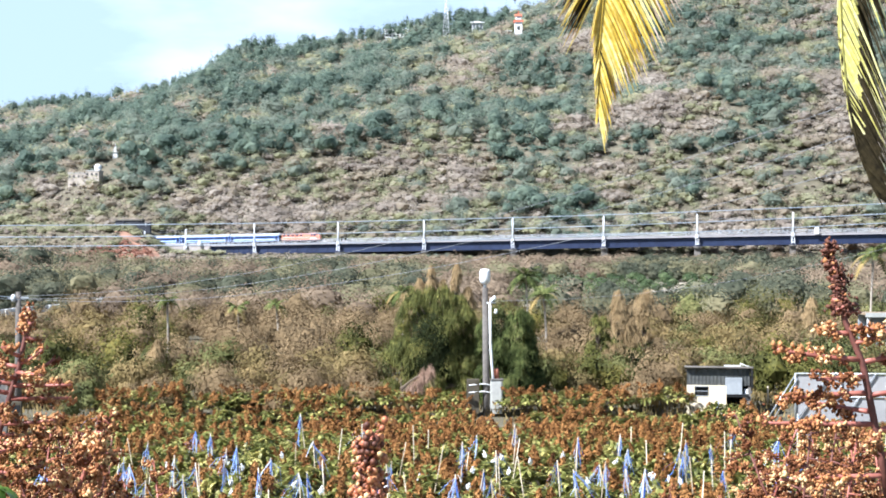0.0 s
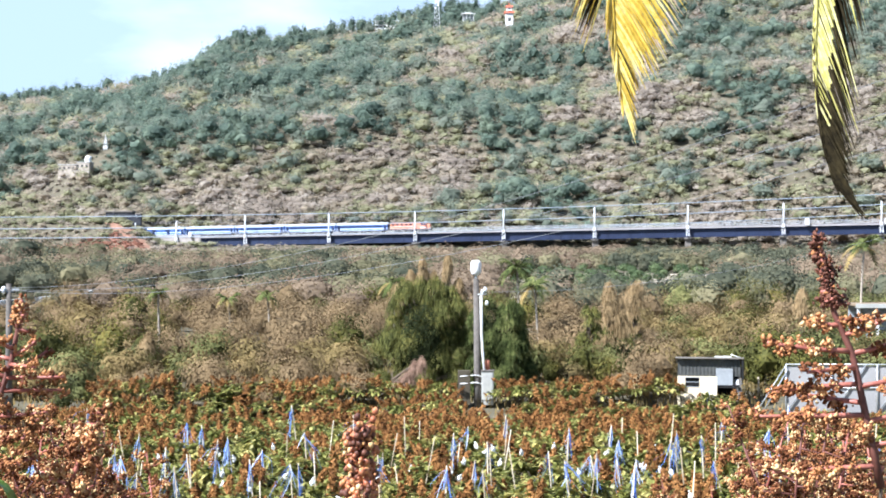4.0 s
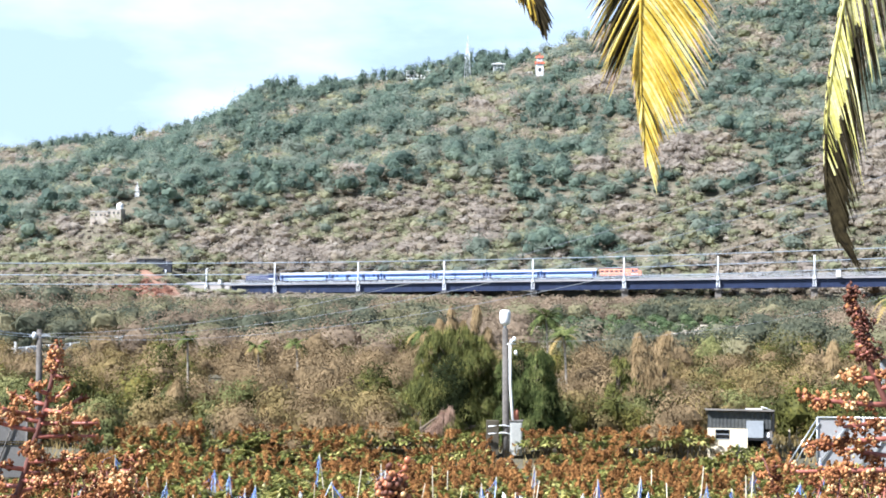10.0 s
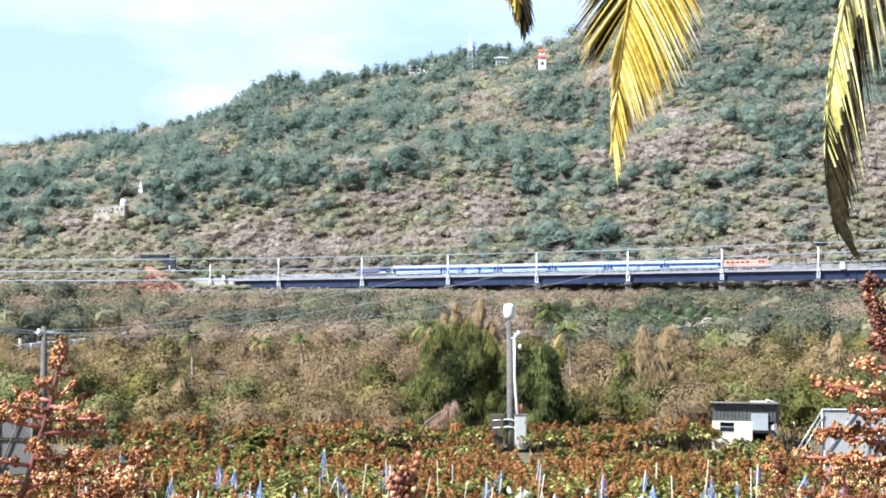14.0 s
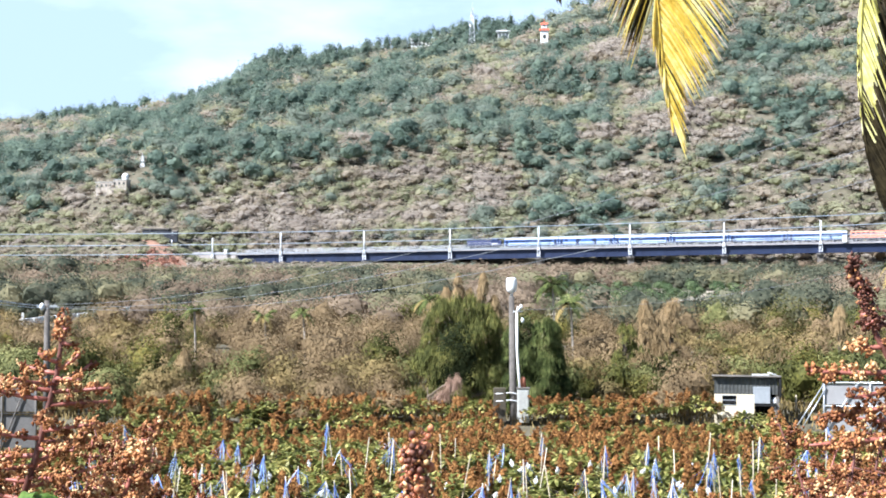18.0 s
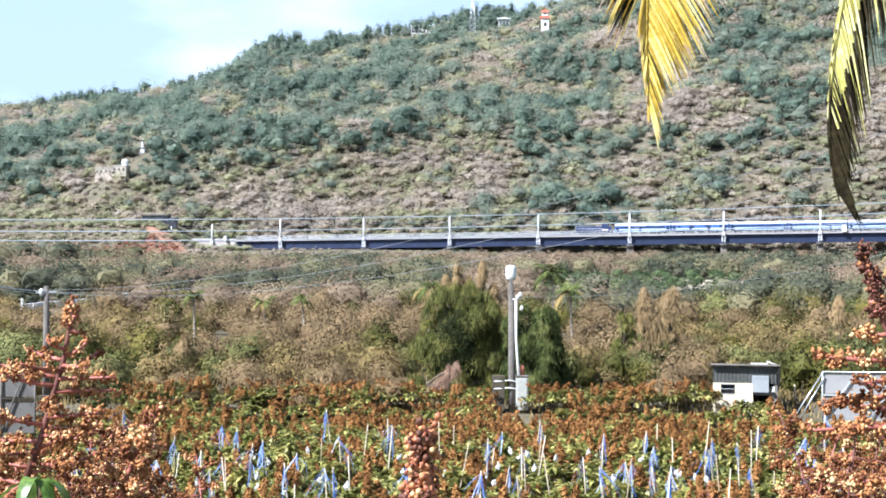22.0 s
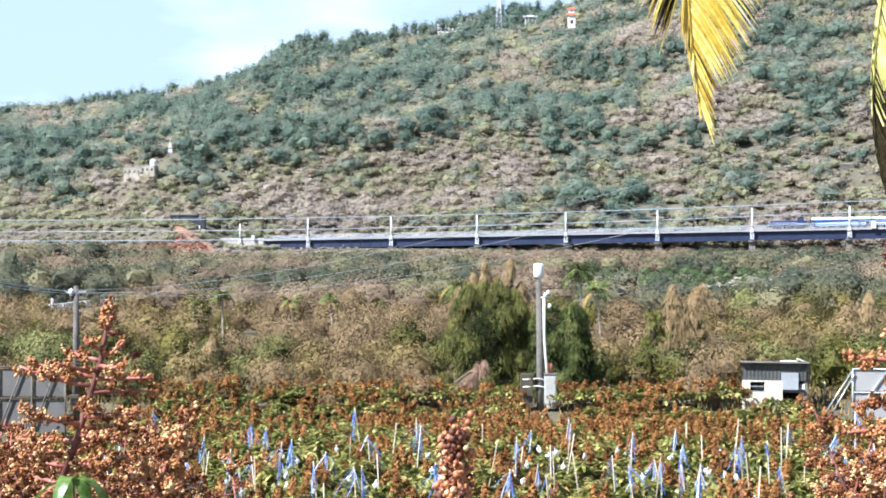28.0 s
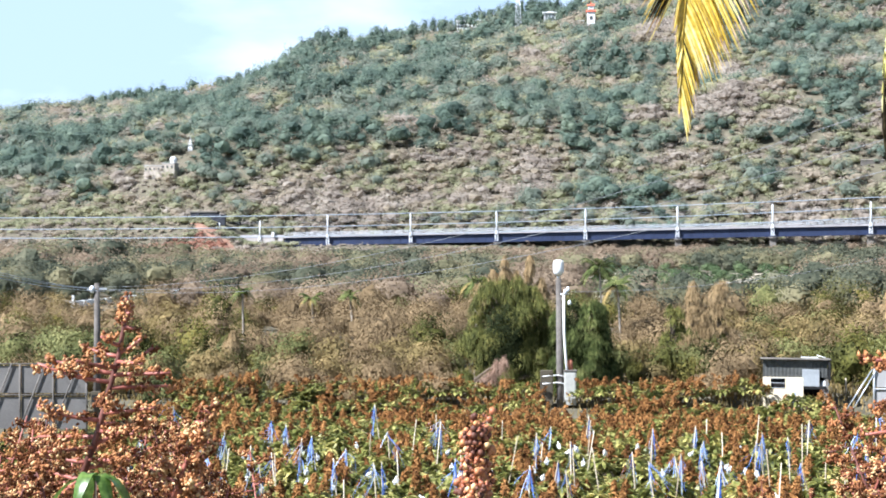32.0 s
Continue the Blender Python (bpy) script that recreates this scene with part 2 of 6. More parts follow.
    "cable_thin": material("cable_thin", tones((0.17, 0.18, 0.19), (0.27, 0.28, 0.29)), 1.0, 0.5, fine=9),
    "coach_blue": material("coach_blue", tones((0.053, 0.112, 0.320), (0.075, 0.150, 0.384)), 0.5, 0.35, fine=4),
    "coach_light": material("coach_light", tones((0.55, 0.70, 0.88), (0.66, 0.80, 0.94)), 0.5, 0.4, fine=4),
    "coach_roof": material("coach_roof", tones((0.46, 0.50, 0.56), (0.60, 0.64, 0.69)), 0.5, 0.5, fine=4),
    "coach_under": material("coach_under", tones((0.02, 0.022, 0.028), (0.07, 0.07, 0.08)), 0.7, 0.7, fine=6),
    "glass_dark": material("glass_dark", tones((0.02, 0.03, 0.08), (0.04, 0.06, 0.12)), 0.8, 0.08, fine=5),
    "loco_orange": material("loco_orange", tones((0.66, 0.24, 0.15), (0.76, 0.32, 0.21)), 0.6, 0.4, fine=5),
    "loco_blue": material("loco_blue", tones((0.022, 0.032, 0.09), (0.04, 0.055, 0.14)), 0.6, 0.4, fine=5),
    "render_white": material("render_white", [(0.3, (0.441, 0.364, 0.246)), (0.44, (0.693, 0.592, 0.420)), (0.7, (0.798, 0.698, 0.506))], 0.9, 0.9, bump=0.2, fine=11),
    "sheet_grey": material("sheet_grey", tones((0.053, 0.056, 0.054), (0.100, 0.102, 0.093)), 0.9, 0.6, 0.2, fine=8),
    "sheet_light": material("sheet_light", tones((0.300, 0.323, 0.338), (0.405, 0.427, 0.443)), 0.9, 0.5, 0.2, fine=8),
    "hall_stone": material("hall_stone", tones((0.331, 0.288, 0.238), (0.515, 0.459, 0.387)), 0.3, 0.9, fine=2),
    "black": material("black", tones((0.010, 0.010, 0.010), (0.03, 0.03, 0.03)), 1.0, 0.8, fine=8),
    "timber": material("timber", tones((0.16, 0.12, 0.08), (0.32, 0.25, 0.17)), 1.5, 0.9, fine=20),
    "box_brown": material("box_brown", tones((0.065, 0.055, 0.038), (0.115, 0.100, 0.072)), 1.5, 0.8, fine=12),
    "box_grey": material("box_grey", tones((0.377, 0.376, 0.342), (0.508, 0.504, 0.456)), 1.5, 0.6, fine=12),
    "bamboo": material("bamboo", tones((0.26, 0.20, 0.12), (0.62, 0.54, 0.40)), 2.0, 0.6, fine=15, per_object=0.4),
    "ribbon": material("ribbon", tones((0.07, 0.16, 0.56), (0.30, 0.45, 0.86)), 2.0, 0.5, fine=15, through_light=0.3, per_object=0.4),
    "cord_pale": material("cord_pale", tones((0.38, 0.48, 0.70), (0.66, 0.72, 0.84)), 2.0, 0.5, fine=15, through_light=0.3, per_object=0.4),
    "bag": material("bag", tones((0.74, 0.74, 0.72), (0.88, 0.88, 0.86)), 2.0, 0.7, fine=12, through_light=0.2),
    # portal concrete, darkened in colour for the shade it stands in
    "portal_shaded": material("portal_shaded", tones((0.030, 0.033, 0.042), (0.066, 0.069, 0.078)), 0.3, 0.9, fine=2),
    "net": material("net", tones((0.416, 0.403, 0.390), (0.598, 0.585, 0.572)), 0.6, 0.9, fine=30, through_light=0.35),
    "brick_red": material("brick_red", tones((0.34, 0.13, 0.08), (0.55, 0.24, 0.15)), 1.5, 0.9, fine=9),
    "roof_red": material("roof_red", tones((0.52, 0.09, 0.05), (0.70, 0.20, 0.12)), 0.3, 0.7, fine=2),
    "ballast": material("ballast", tones((0.30, 0.27, 0.25), (0.46, 0.42, 0.39)), 0.8, 0.95, fine=6),
}


# ---- building helpers ----
def mesh_of(name, verts, faces, mats, slots=None, smooth=False):
    me = bpy.data.meshes.new(name)
    me.from_pydata(verts, [], faces)
    for m in mats:
        me.materials.append(m)
    if slots is not None:
        me.polygons.foreach_set("material_index", slots)
    if smooth:
        me.polygons.foreach_set("use_smooth", [True] * len(me.polygons))
    me.update()
    return me


def loose_mesh(name, corners, mats, slots=None):
    """A mesh of separate triangles or quads from an (n, k, 3) array."""
    n, k = corners.shape[:2]
    me = bpy.data.meshes.new(name)
    me.vertices.add(n * k)
    me.vertices.foreach_set("co", np.ascontiguousarray(corners, dtype=np.float32).ravel())
    me.loops.add(n * k)
    me.loops.foreach_set("vertex_index", np.arange(n * k, dtype=np.int32))
    me.polygons.add(n)
    me.polygons.foreach_set("loop_start", np.arange(0, n * k, k, dtype=np.int32))
    for m in mats:
        me.materials.append(m)
    if slots is not None:
        me.polygons.foreach_set("material_index", np.asarray(slots, dtype=np.int32))
    me.update(calc_edges=True)
    return me


def part(name, bm, mat, parent, label=""):
    """Links a bmesh, or a mesh that is already made, as one part under its thing."""
    if isinstance(bm, bmesh.types.BMesh):
        me = bpy.data.meshes.new(name)
        bm.to_mesh(me)
        bm.free()
        me.materials.append(mat)
    else:
        me = bm
    ob = new(name, me)
    ob.parent = parent
    return tagged(ob, label)


def box(bm, x0, x1, y0, y1, z0, z1, bevel=0.0):
    m = Matrix.Translation(((x0 + x1) / 2, (y0 + y1) / 2, (z0 + z1) / 2)) @ Matrix.Diagonal((x1 - x0, y1 - y0, z1 - z0, 1))
    made = bmesh.ops.create_cube(bm, size=1, matrix=m)["verts"]
    if bevel:
        edges = list({e for v in made for e in v.link_edges})
        bmesh.ops.bevel(bm, geom=edges, offset=bevel, segments=2, affect="EDGES", profile=0.6)
    return bm


def boxed(x0, x1, y0, y1, z0, z1, bevel=0.0):
    return box(bmesh.new(), x0, x1, y0, y1, z0, z1, bevel)


def tube_data(points, radii, sides=6, cap=True):
    """Verts and faces of a tapered tube along points."""
    pts = [Vector(p) for p in points]
    verts, faces = [], []
    for i, p in enumerate(pts):
        d = (pts[min(i + 1, len(pts) - 1)] - pts[max(i - 1, 0)]).normalized()
        a = d.orthogonal().normalized() if abs(d.z) > 0.9 else d.cross(Vector((0, 0, 1))).normalized()
        b = d.cross(a)
        for k in range(sides):
            w = 2 * math.pi * k / sides
            verts.append(p + (a * math.cos(w) + b * math.sin(w)) * radii[i])
    for i in range(len(pts) - 1):
        for k in range(sides):
            j = (k + 1) % sides
            faces.append((i * sides + k, i * sides + j, (i + 1) * sides + j, (i + 1) * sides + k))
    if cap:
        faces.append(tuple(range(sides))[::-1])
        faces.append(tuple((len(pts) - 1) * sides + k for k in range(sides)))
    return verts, faces


def tube_mesh(name, lines, mat, sides=6):
    """One mesh of one or more tubes: lines of (points, radii)."""
    verts, faces = [], []
    for points, radii in lines:
        v, f = tube_data(points, radii, sides)
        faces += [tuple(i + len(verts) for i in q) for q in f]
        verts += v
    return mesh_of(name, verts, faces, [mat], smooth=sides > 4)


def thing(name, at, label, category, group="", rz=0):
    return tagged_pose(new(name), pose(*at, 0, 0, rz), label, category, group)


def tagged_pose(ob, m, label, category, group=""):
    ob.matrix_basis = m
    return tagged(ob, label, category, group)


rng = np.random.default_rng(7)


def unit(n):
    v = rng.normal(size=(n, 3))
    return v / np.linalg.norm(v, axis=1)[:, None]


def blades(at, normal, size, stretch=1.0, sides=3, droop=None):
    """Small leaf faces at points, facing normal, of a size each; stretch draws them out along droop or a chance direction."""
    n = len(at)
    ref = unit(n) if droop is None else droop
    a = np.cross(normal, ref)
    a /= np.linalg.norm(a, axis=1)[:, None] + 1e-9
    b = np.cross(a, normal)
    b /= np.linalg.norm(b, axis=1)[:, None] + 1e-9
    s = size[:, None]
    if sides == 3:
        return np.stack([at - a * s * 0.6, at + a * s * 0.6, at + b * s * stretch * 1.1], 1)
    return np.stack([at - b * s * stretch * 0.6, at + a * s * 0.5, at + b * s * stretch * 0.7, at - a * s * 0.5], 1)


def round_mesh(detail):
    bm = bmesh.new()
    bmesh.ops.create_icosphere(bm, subdivisions=detail, radius=1.0)
    bm.verts.index_update()
    found = np.array([tuple(p.co) for p in bm.verts]), np.array([[p.index for p in q.verts] for q in bm.faces])
    bm.free()
    return found


ROUND = {1: round_mesh(1), 2: round_mesh(2)}


def crowns(at, radius, height, count, leaf, lumps=7, stretch=1.0, core=0.6, up=0.25, lift=0.42, rough=0.0, jitter=0.3, detail=2, lumpy=1.0, upright=False):
    """Many crowns at once: each a lumpy dense middle wrapped in a loose coat of small leaf clumps, with gaps and an uneven outline."""
    n = len(at)
    ball_v, ball_f = ROUND[detail]
    c = unit(n * lumps).reshape(n, lumps, 3)
    c[:, :, 2] = np.abs(c[:, :, 2]) * 0.9 + c[:, :, 2] * 0.1
    amp = rng.uniform(0.25, 0.7, (n, lumps)) * lumpy

    def reach(d):
        k = np.maximum(np.einsum("nkx,nlx->nkl", d, c), 0) ** 5 * amp[:, None, :]
        return 0.52 + (1 - lumpy) * 0.36 + k.max(2)
    scale = np.stack([radius, radius, height * 0.58], -1)[:, None, :]
    middle = at[:, None, :] + np.array([0, 0, 1.0]) * (height * lift)[:, None, None]
    d = np.broadcast_to(ball_v, (n, *ball_v.shape))
    solid = middle + d * scale * (reach(d) * core * rng.uniform(0.86, 1.08, (n, len(ball_v))))[:, :, None]
    tri = solid[:, ball_f].reshape(-1, 3, 3)
    d = unit(n * count).reshape(n, count, 3)
    d[:, :, 2] = np.where(d[:, :, 2] < -0.35, -d[:, :, 2], d[:, :, 2])
    p = middle + d * scale * (reach(d) * rng.uniform(0.84 - rough, 1.10 + rough, (n, count)))[:, :, None]
    nor = d + unit(n * count).reshape(n, count, 3) * jitter + np.array([0, 0, up])
    nor /= np.linalg.norm(nor, axis=2)[:, :, None]
    s = (leaf * rng.uniform(0.55, 1.45, (n, count)) * (radius / radius.mean())[:, None] ** 0.5).ravel()
    rise = np.tile([0.0, 0.0, 1.0], (n * count, 1)) + rng.normal(size=(n * count, 3)) * 0.45 if upright else None
    return np.concatenate([tri, blades(p.reshape(-1, 3), nor.reshape(-1, 3), s, stretch, 3, rise)])


# ---- lie of the land ----
def value_noise(x, y, seed):
    xi, yi = np.floor(x), np.floor(y)
    fx, fy = x - xi, y - yi
    fx, fy = fx * fx * (3 - 2 * fx), fy * fy * (3 - 2 * fy)

    def h(a, b):
        v = np.sin(a * 127.1 + b * 311.7 + seed * 74.7) * 43758.5453
        return v - np.floor(v)
    return (h(xi, yi) * (1 - fx) + h(xi + 1, yi) * fx) * (1 - fy) + (h(xi, yi + 1) * (1 - fx) + h(xi + 1, yi + 1) * fx) * fy - 0.5


RIDGE_X = [-900, -508, -367, -273, -189, -166, -142, -77, -39, 26, 82, 129, 171, 241, 274, 367, 520, 900]
RIDGE_Z = [106, 115, 130, 140, 155, 171, 187, 183, 186, 199, 202, 217, 231, 250, 267, 310, 354, 387]


def track_y(x):
    return 540.0 - 0.2581 * x + 1.1324e-4 * x * x


def deck_z(x):
    return 13.8 + 0.0172 * x


def land(x, y):
    """Height of the ground."""
    x, y = np.asarray(x, float), np.asarray(y, float)
    terrace = 6.2 * np.clip(1 - (y - 1.5) / 26.0, 0, 1) ** 1.15
    flat = -1.2 * np.clip((y - 27) / 8, 0, 1) * np.clip((74.5 - y) / 3.5, 0, 1) + np.interp(y, [-3000, 30, 130, 470, 515, 560, 5000], [0, 0, 0, 3.6, 5.2, 12, 12]) + 0.0172 * np.clip(x, -120, 250) * np.clip((y - 330) / 180, 0, 1) * np.clip((700 - y) / 150, 0, 1)
    zr = np.interp(x, RIDGE_X, RIDGE_Z)
    s = (y - 540.0 + 0.2 * np.clip(x, -200, 250)) / (1200.0 - 540.0)
    rise = np.where(s < 1, np.clip(s, 0, 1) ** 0.92, np.maximum(1 - (s - 1) * 0.35, 0.25))
    hump = np.clip(s, 0, 1) * np.clip(1.12 - s, 0, 1) * 4
    relief = value_noise(x / 160, y / 200, 3) * 30 + value_noise(x / 70, y / 80, 5) * 12 + value_noise(x / 28, y / 28, 9) * 4
    foot = 16 * np.exp(-(((x + 60) / 190) ** 2 + ((y - 670) / 55) ** 2)) + 12 * np.exp(-(((x - 160) / 120) ** 2 + ((y - 640) / 50) ** 2))
    z = terrace + flat + (zr - 12) * rise + hump * relief * 0.62 + foot
    bank = np.clip((-92 - x) / 20, 0, 1) * np.exp(-(((y - track_y(x)) / 34) ** 2))
    z = np.where(s < 2, z + bank * np.maximum(deck_z(x) + 7.5 - z, 0), z)
    cut = np.exp(-(((y - track_y(x)) / 14) ** 4)) * np.clip((x + 100) / 12, 0, 1) * np.clip((400 - x) / 60, 0, 1)
    z = z - cut * np.maximum(z - (deck_z(x) - 4.0), 0)
    return z + value_noise(x / 9, y / 9, 2) * 0.25 * (y > 30)


def grid_sheet(xs, ys):
    X, Y = np.meshgrid(xs, ys)
    Z = land(X, Y)
    verts = np.stack([X, Y, Z], -1).reshape(-1, 3)
    w = len(xs)
    faces = [(j * w + i, j * w + i + 1, (j + 1) * w + i + 1, (j + 1) * w + i) for j in range(len(ys) - 1) for i in range(w - 1)]
    return verts.tolist(), faces


xs = np.concatenate([[-4500, -2500, -1500, -1000], np.arange(-720, -300, 24), np.arange(-300, 320, 7), np.arange(320, 740, 24), [1000, 1500, 2500, 4500]])
ys = np.concatenate([[-4500, -2000, -800, -300, -100, -40, -10], np.arange(0, 40, 2.5), np.arange(40, 150, 6), np.arange(150, 480, 12), np.arange(480, 760, 6), np.arange(760, 1260, 12), np.arange(1260, 1700, 40), [2000, 2600, 3400, 4800]])
v, f = grid_sheet(xs, ys)
ground = new("ground", mesh_of("ground", v, f, [M["earth"]], smooth=True))
tagged(ground, "dry brown earth and grass of field, valley and hillside", "ground", kind="structure")


# ---- woods and scrub ----
def scatter(y0, y1, step, wide=0.40, jitter=0.8):
    """Uneven places over the wedge of land between two distances."""
    pts = []
    y = y0
    while y < y1:
        half = wide * y + 4
        x = np.arange(-half, half, step)
        p = np.stack([x + rng.uniform(-jitter, jitter, len(x)) * step, y + rng.uniform(-jitter, jitter, len(x)) * step], -1)
        pts.append(p)
        y += step
    p = np.concatenate(pts)
    return np.column_stack([p, land(p[:, 0], p[:, 1])])


def stuff(name, corners, mat, label, category):
    ob = new(name, loose_mesh(name, corners, [mat]))
    return tagged(ob, label, category, kind="stuff")


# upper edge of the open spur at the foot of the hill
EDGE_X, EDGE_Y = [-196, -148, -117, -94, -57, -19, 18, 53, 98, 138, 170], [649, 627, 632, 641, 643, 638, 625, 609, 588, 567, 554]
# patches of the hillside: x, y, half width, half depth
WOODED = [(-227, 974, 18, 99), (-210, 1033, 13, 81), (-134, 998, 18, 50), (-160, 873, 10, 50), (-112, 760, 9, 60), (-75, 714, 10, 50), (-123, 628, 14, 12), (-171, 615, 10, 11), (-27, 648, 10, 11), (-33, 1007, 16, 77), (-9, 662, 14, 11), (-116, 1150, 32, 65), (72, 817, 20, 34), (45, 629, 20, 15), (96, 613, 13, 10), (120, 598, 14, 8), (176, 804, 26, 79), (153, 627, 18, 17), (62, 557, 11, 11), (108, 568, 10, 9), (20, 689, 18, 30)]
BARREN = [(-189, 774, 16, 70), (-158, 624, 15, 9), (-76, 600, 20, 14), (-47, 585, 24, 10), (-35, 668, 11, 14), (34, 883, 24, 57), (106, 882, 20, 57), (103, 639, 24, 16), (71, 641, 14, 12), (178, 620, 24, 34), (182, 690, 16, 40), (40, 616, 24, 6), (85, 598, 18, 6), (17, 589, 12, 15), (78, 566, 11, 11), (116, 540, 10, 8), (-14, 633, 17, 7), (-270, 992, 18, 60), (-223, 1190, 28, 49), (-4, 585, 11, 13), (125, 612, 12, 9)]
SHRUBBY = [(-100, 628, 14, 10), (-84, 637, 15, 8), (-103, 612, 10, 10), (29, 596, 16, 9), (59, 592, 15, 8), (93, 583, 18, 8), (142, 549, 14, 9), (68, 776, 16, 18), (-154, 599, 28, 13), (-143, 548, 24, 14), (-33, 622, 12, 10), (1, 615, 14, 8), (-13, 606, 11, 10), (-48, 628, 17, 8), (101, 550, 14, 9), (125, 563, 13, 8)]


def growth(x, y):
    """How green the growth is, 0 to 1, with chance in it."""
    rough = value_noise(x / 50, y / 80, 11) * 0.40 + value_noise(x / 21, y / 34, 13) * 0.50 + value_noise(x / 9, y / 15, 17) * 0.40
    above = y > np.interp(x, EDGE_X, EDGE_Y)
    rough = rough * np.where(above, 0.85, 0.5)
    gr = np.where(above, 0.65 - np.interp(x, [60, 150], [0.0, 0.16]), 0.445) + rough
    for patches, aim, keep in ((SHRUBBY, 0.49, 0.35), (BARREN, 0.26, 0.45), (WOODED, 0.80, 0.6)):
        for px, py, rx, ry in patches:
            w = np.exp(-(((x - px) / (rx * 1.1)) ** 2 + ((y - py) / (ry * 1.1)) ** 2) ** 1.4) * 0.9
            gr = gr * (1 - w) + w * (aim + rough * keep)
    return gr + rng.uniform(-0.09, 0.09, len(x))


def plant(bands, kinds_of, greenness):
    """Bands of (from, to, spacing, leaf clump size, clumps a crown, size); kinds of (name, least, most, material, label, radius, height, stretch, core)."""
    made_of = {k[0]: [] for k in kinds_of}
    for y0, y1, step, leaf, count, grow in bands:
        p = scatter(y0, y1, step, 0.372)
        p = p[np.abs(p[:, 1] - track_y(p[:, 0])) > np.where(p[:, 1] > track_y(p[:, 0]), 9, 8)]
        p = p[~on_road(p[:, 0], p[:, 1])]
        p = p[rng.random(len(p)) < 0.96]
        gr = greenness(p[:, 0], p[:, 1])
        size = grow * np.clip(np.exp(rng.normal(size=len(p)) * 0.36), 0.45, 1.9)
        for cx, cy, rx, ry in CLEARINGS:
            size = np.where((np.abs(p[:, 0] - cx) < rx) & (np.abs(p[:, 1] - cy) < ry), size * 0.36, size)
        gap = track_y(p[:, 0]) - p[:, 1]
        size = size * np.where(gap > 0, np.interp(gap, [8, 30, 40, 90, 150], [0.38, 0.42, 0.52, 0.66, 1.0]), 1.0)
        # below the viaduct nothing grows up before its girders
        room = np.where((gap > 0) & (p[:, 0] > -80), 8.0 + (deck_z(p[:, 0]) - 12.2) * p[:, 1] / track_y(p[:, 0]) - p[:, 2], 99.0) * rng.uniform(0.75, 1.08, len(p))
        for name, lo, hi, mat, label, r, h, st, core in kinds_of:
            keep = (gr > lo) & (gr <= hi)
            if keep.any():
                k = np.minimum(size[keep], np.maximum(room[keep], 0.8) / (h * 1.05))
                made_of[name].append(crowns(p[keep], r * k, h * k, count, leaf * (0.8 if st > 1.5 else 1.0), stretch=st, core=core, up=0.6 if y0 > 500 else 0.25, rough=0.12 if y0 > 500 else 0.1, jitter=0.32 if y0 > 500 else 0.35, detail=1 if y0 >= 800 or y0 > 500 and h < 4 else 2, lumpy=0.45 if st > 1.5 or y0 > 500 and h < 4 else 0.85 if y0 > 500 else 0.6))
    for name, lo, hi, mat, label, r, h, st, core in kinds_of:
        stuff(name, np.concatenate(made_of[name]), M[mat], label, "trees")


def on_road(x, y):
    """The road on the slope, the orchard and the bare earth by the tunnel are kept free."""
    bare = np.zeros(len(x), bool)
    for ex, ey, r in EARTH:
        bare |= np.hypot(x - ex, (y - ey) * 0.8) < r * 0.62
    for ex, ey, rx, ry in RED_SCRUB:
        bare |= ((x - ex) / rx) ** 2 + ((y - ey) / ry) ** 2 < 0.8
    orchard = (x > 0.068 * y) & (x < 0.218 * y) & (y > 188) & (y < 324)
    return bare | orchard | (np.abs(y - np.interp(x, ROAD_X, ROAD_Y)) < 7) & (x < ROAD_X[-1])


ROAD_X, ROAD_Y = [-100, -70, -53, -48, -44, -38], [150, 160, 172, 197, 230, 270]
EARTH = [(-108, 553, 5), (-101, 543, 5), (-96, 533, 7), (-104, 527, 6), (-86, 521, 6), (-112, 519, 5), (-97, 514, 8), (-107, 508, 6), (-88, 506, 7), (-99, 498, 6), (-80, 512, 5)]
# reddish scrub round the slip: x, y, half width, half depth
RED_SCRUB = [(-112, 524, 15, 12), (-128, 523, 9, 8), (-103, 536, 8, 9)]
# before the buildings nothing tall grows: x, y, half width, half depth
CLEARINGS = [(-16, 1170, 11, 20), (49, 1108, 7, 22), (71, 1013, 7, 9), (24, 1096, 4, 8), (-146, 617, 8, 9), (-133, 640, 5, 14), (149.5, 558, 6, 10), (-110, 558, 8, 11), (-44, 150, 10, 26), (-46, 190, 8, 22), (-104, 495, 24, 26)]

# hillside growth; its materials carry the haze of distance in their colour
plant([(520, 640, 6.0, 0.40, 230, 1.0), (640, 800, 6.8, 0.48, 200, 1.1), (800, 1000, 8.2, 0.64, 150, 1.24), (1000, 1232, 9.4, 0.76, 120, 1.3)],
      [("hillside_forest", 0.66, 9, "forest_hazed", "dark green broadleaf trees covering the hillside", 4.4, 7.0, 1.0, 0.58),
       ("hillside_trees", 0.54, 0.66, "forest_light_hazed", "lighter green trees scattered over the hillside", 4.2, 5.8, 1.01, 0.58)], growth)
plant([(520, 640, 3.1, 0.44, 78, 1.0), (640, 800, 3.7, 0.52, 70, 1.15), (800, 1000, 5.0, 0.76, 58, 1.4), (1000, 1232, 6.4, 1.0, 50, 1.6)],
      [("hillside_shrubs", 0.46, 0.54, "shrub_hazed", "yellowish green shrubs on the open foot of the hill", 3.5, 3.4, 1.01, 0.62),
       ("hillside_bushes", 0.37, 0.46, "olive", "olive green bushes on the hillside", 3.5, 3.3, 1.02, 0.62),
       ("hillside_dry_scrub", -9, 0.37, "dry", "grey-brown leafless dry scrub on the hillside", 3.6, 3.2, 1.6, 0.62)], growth)
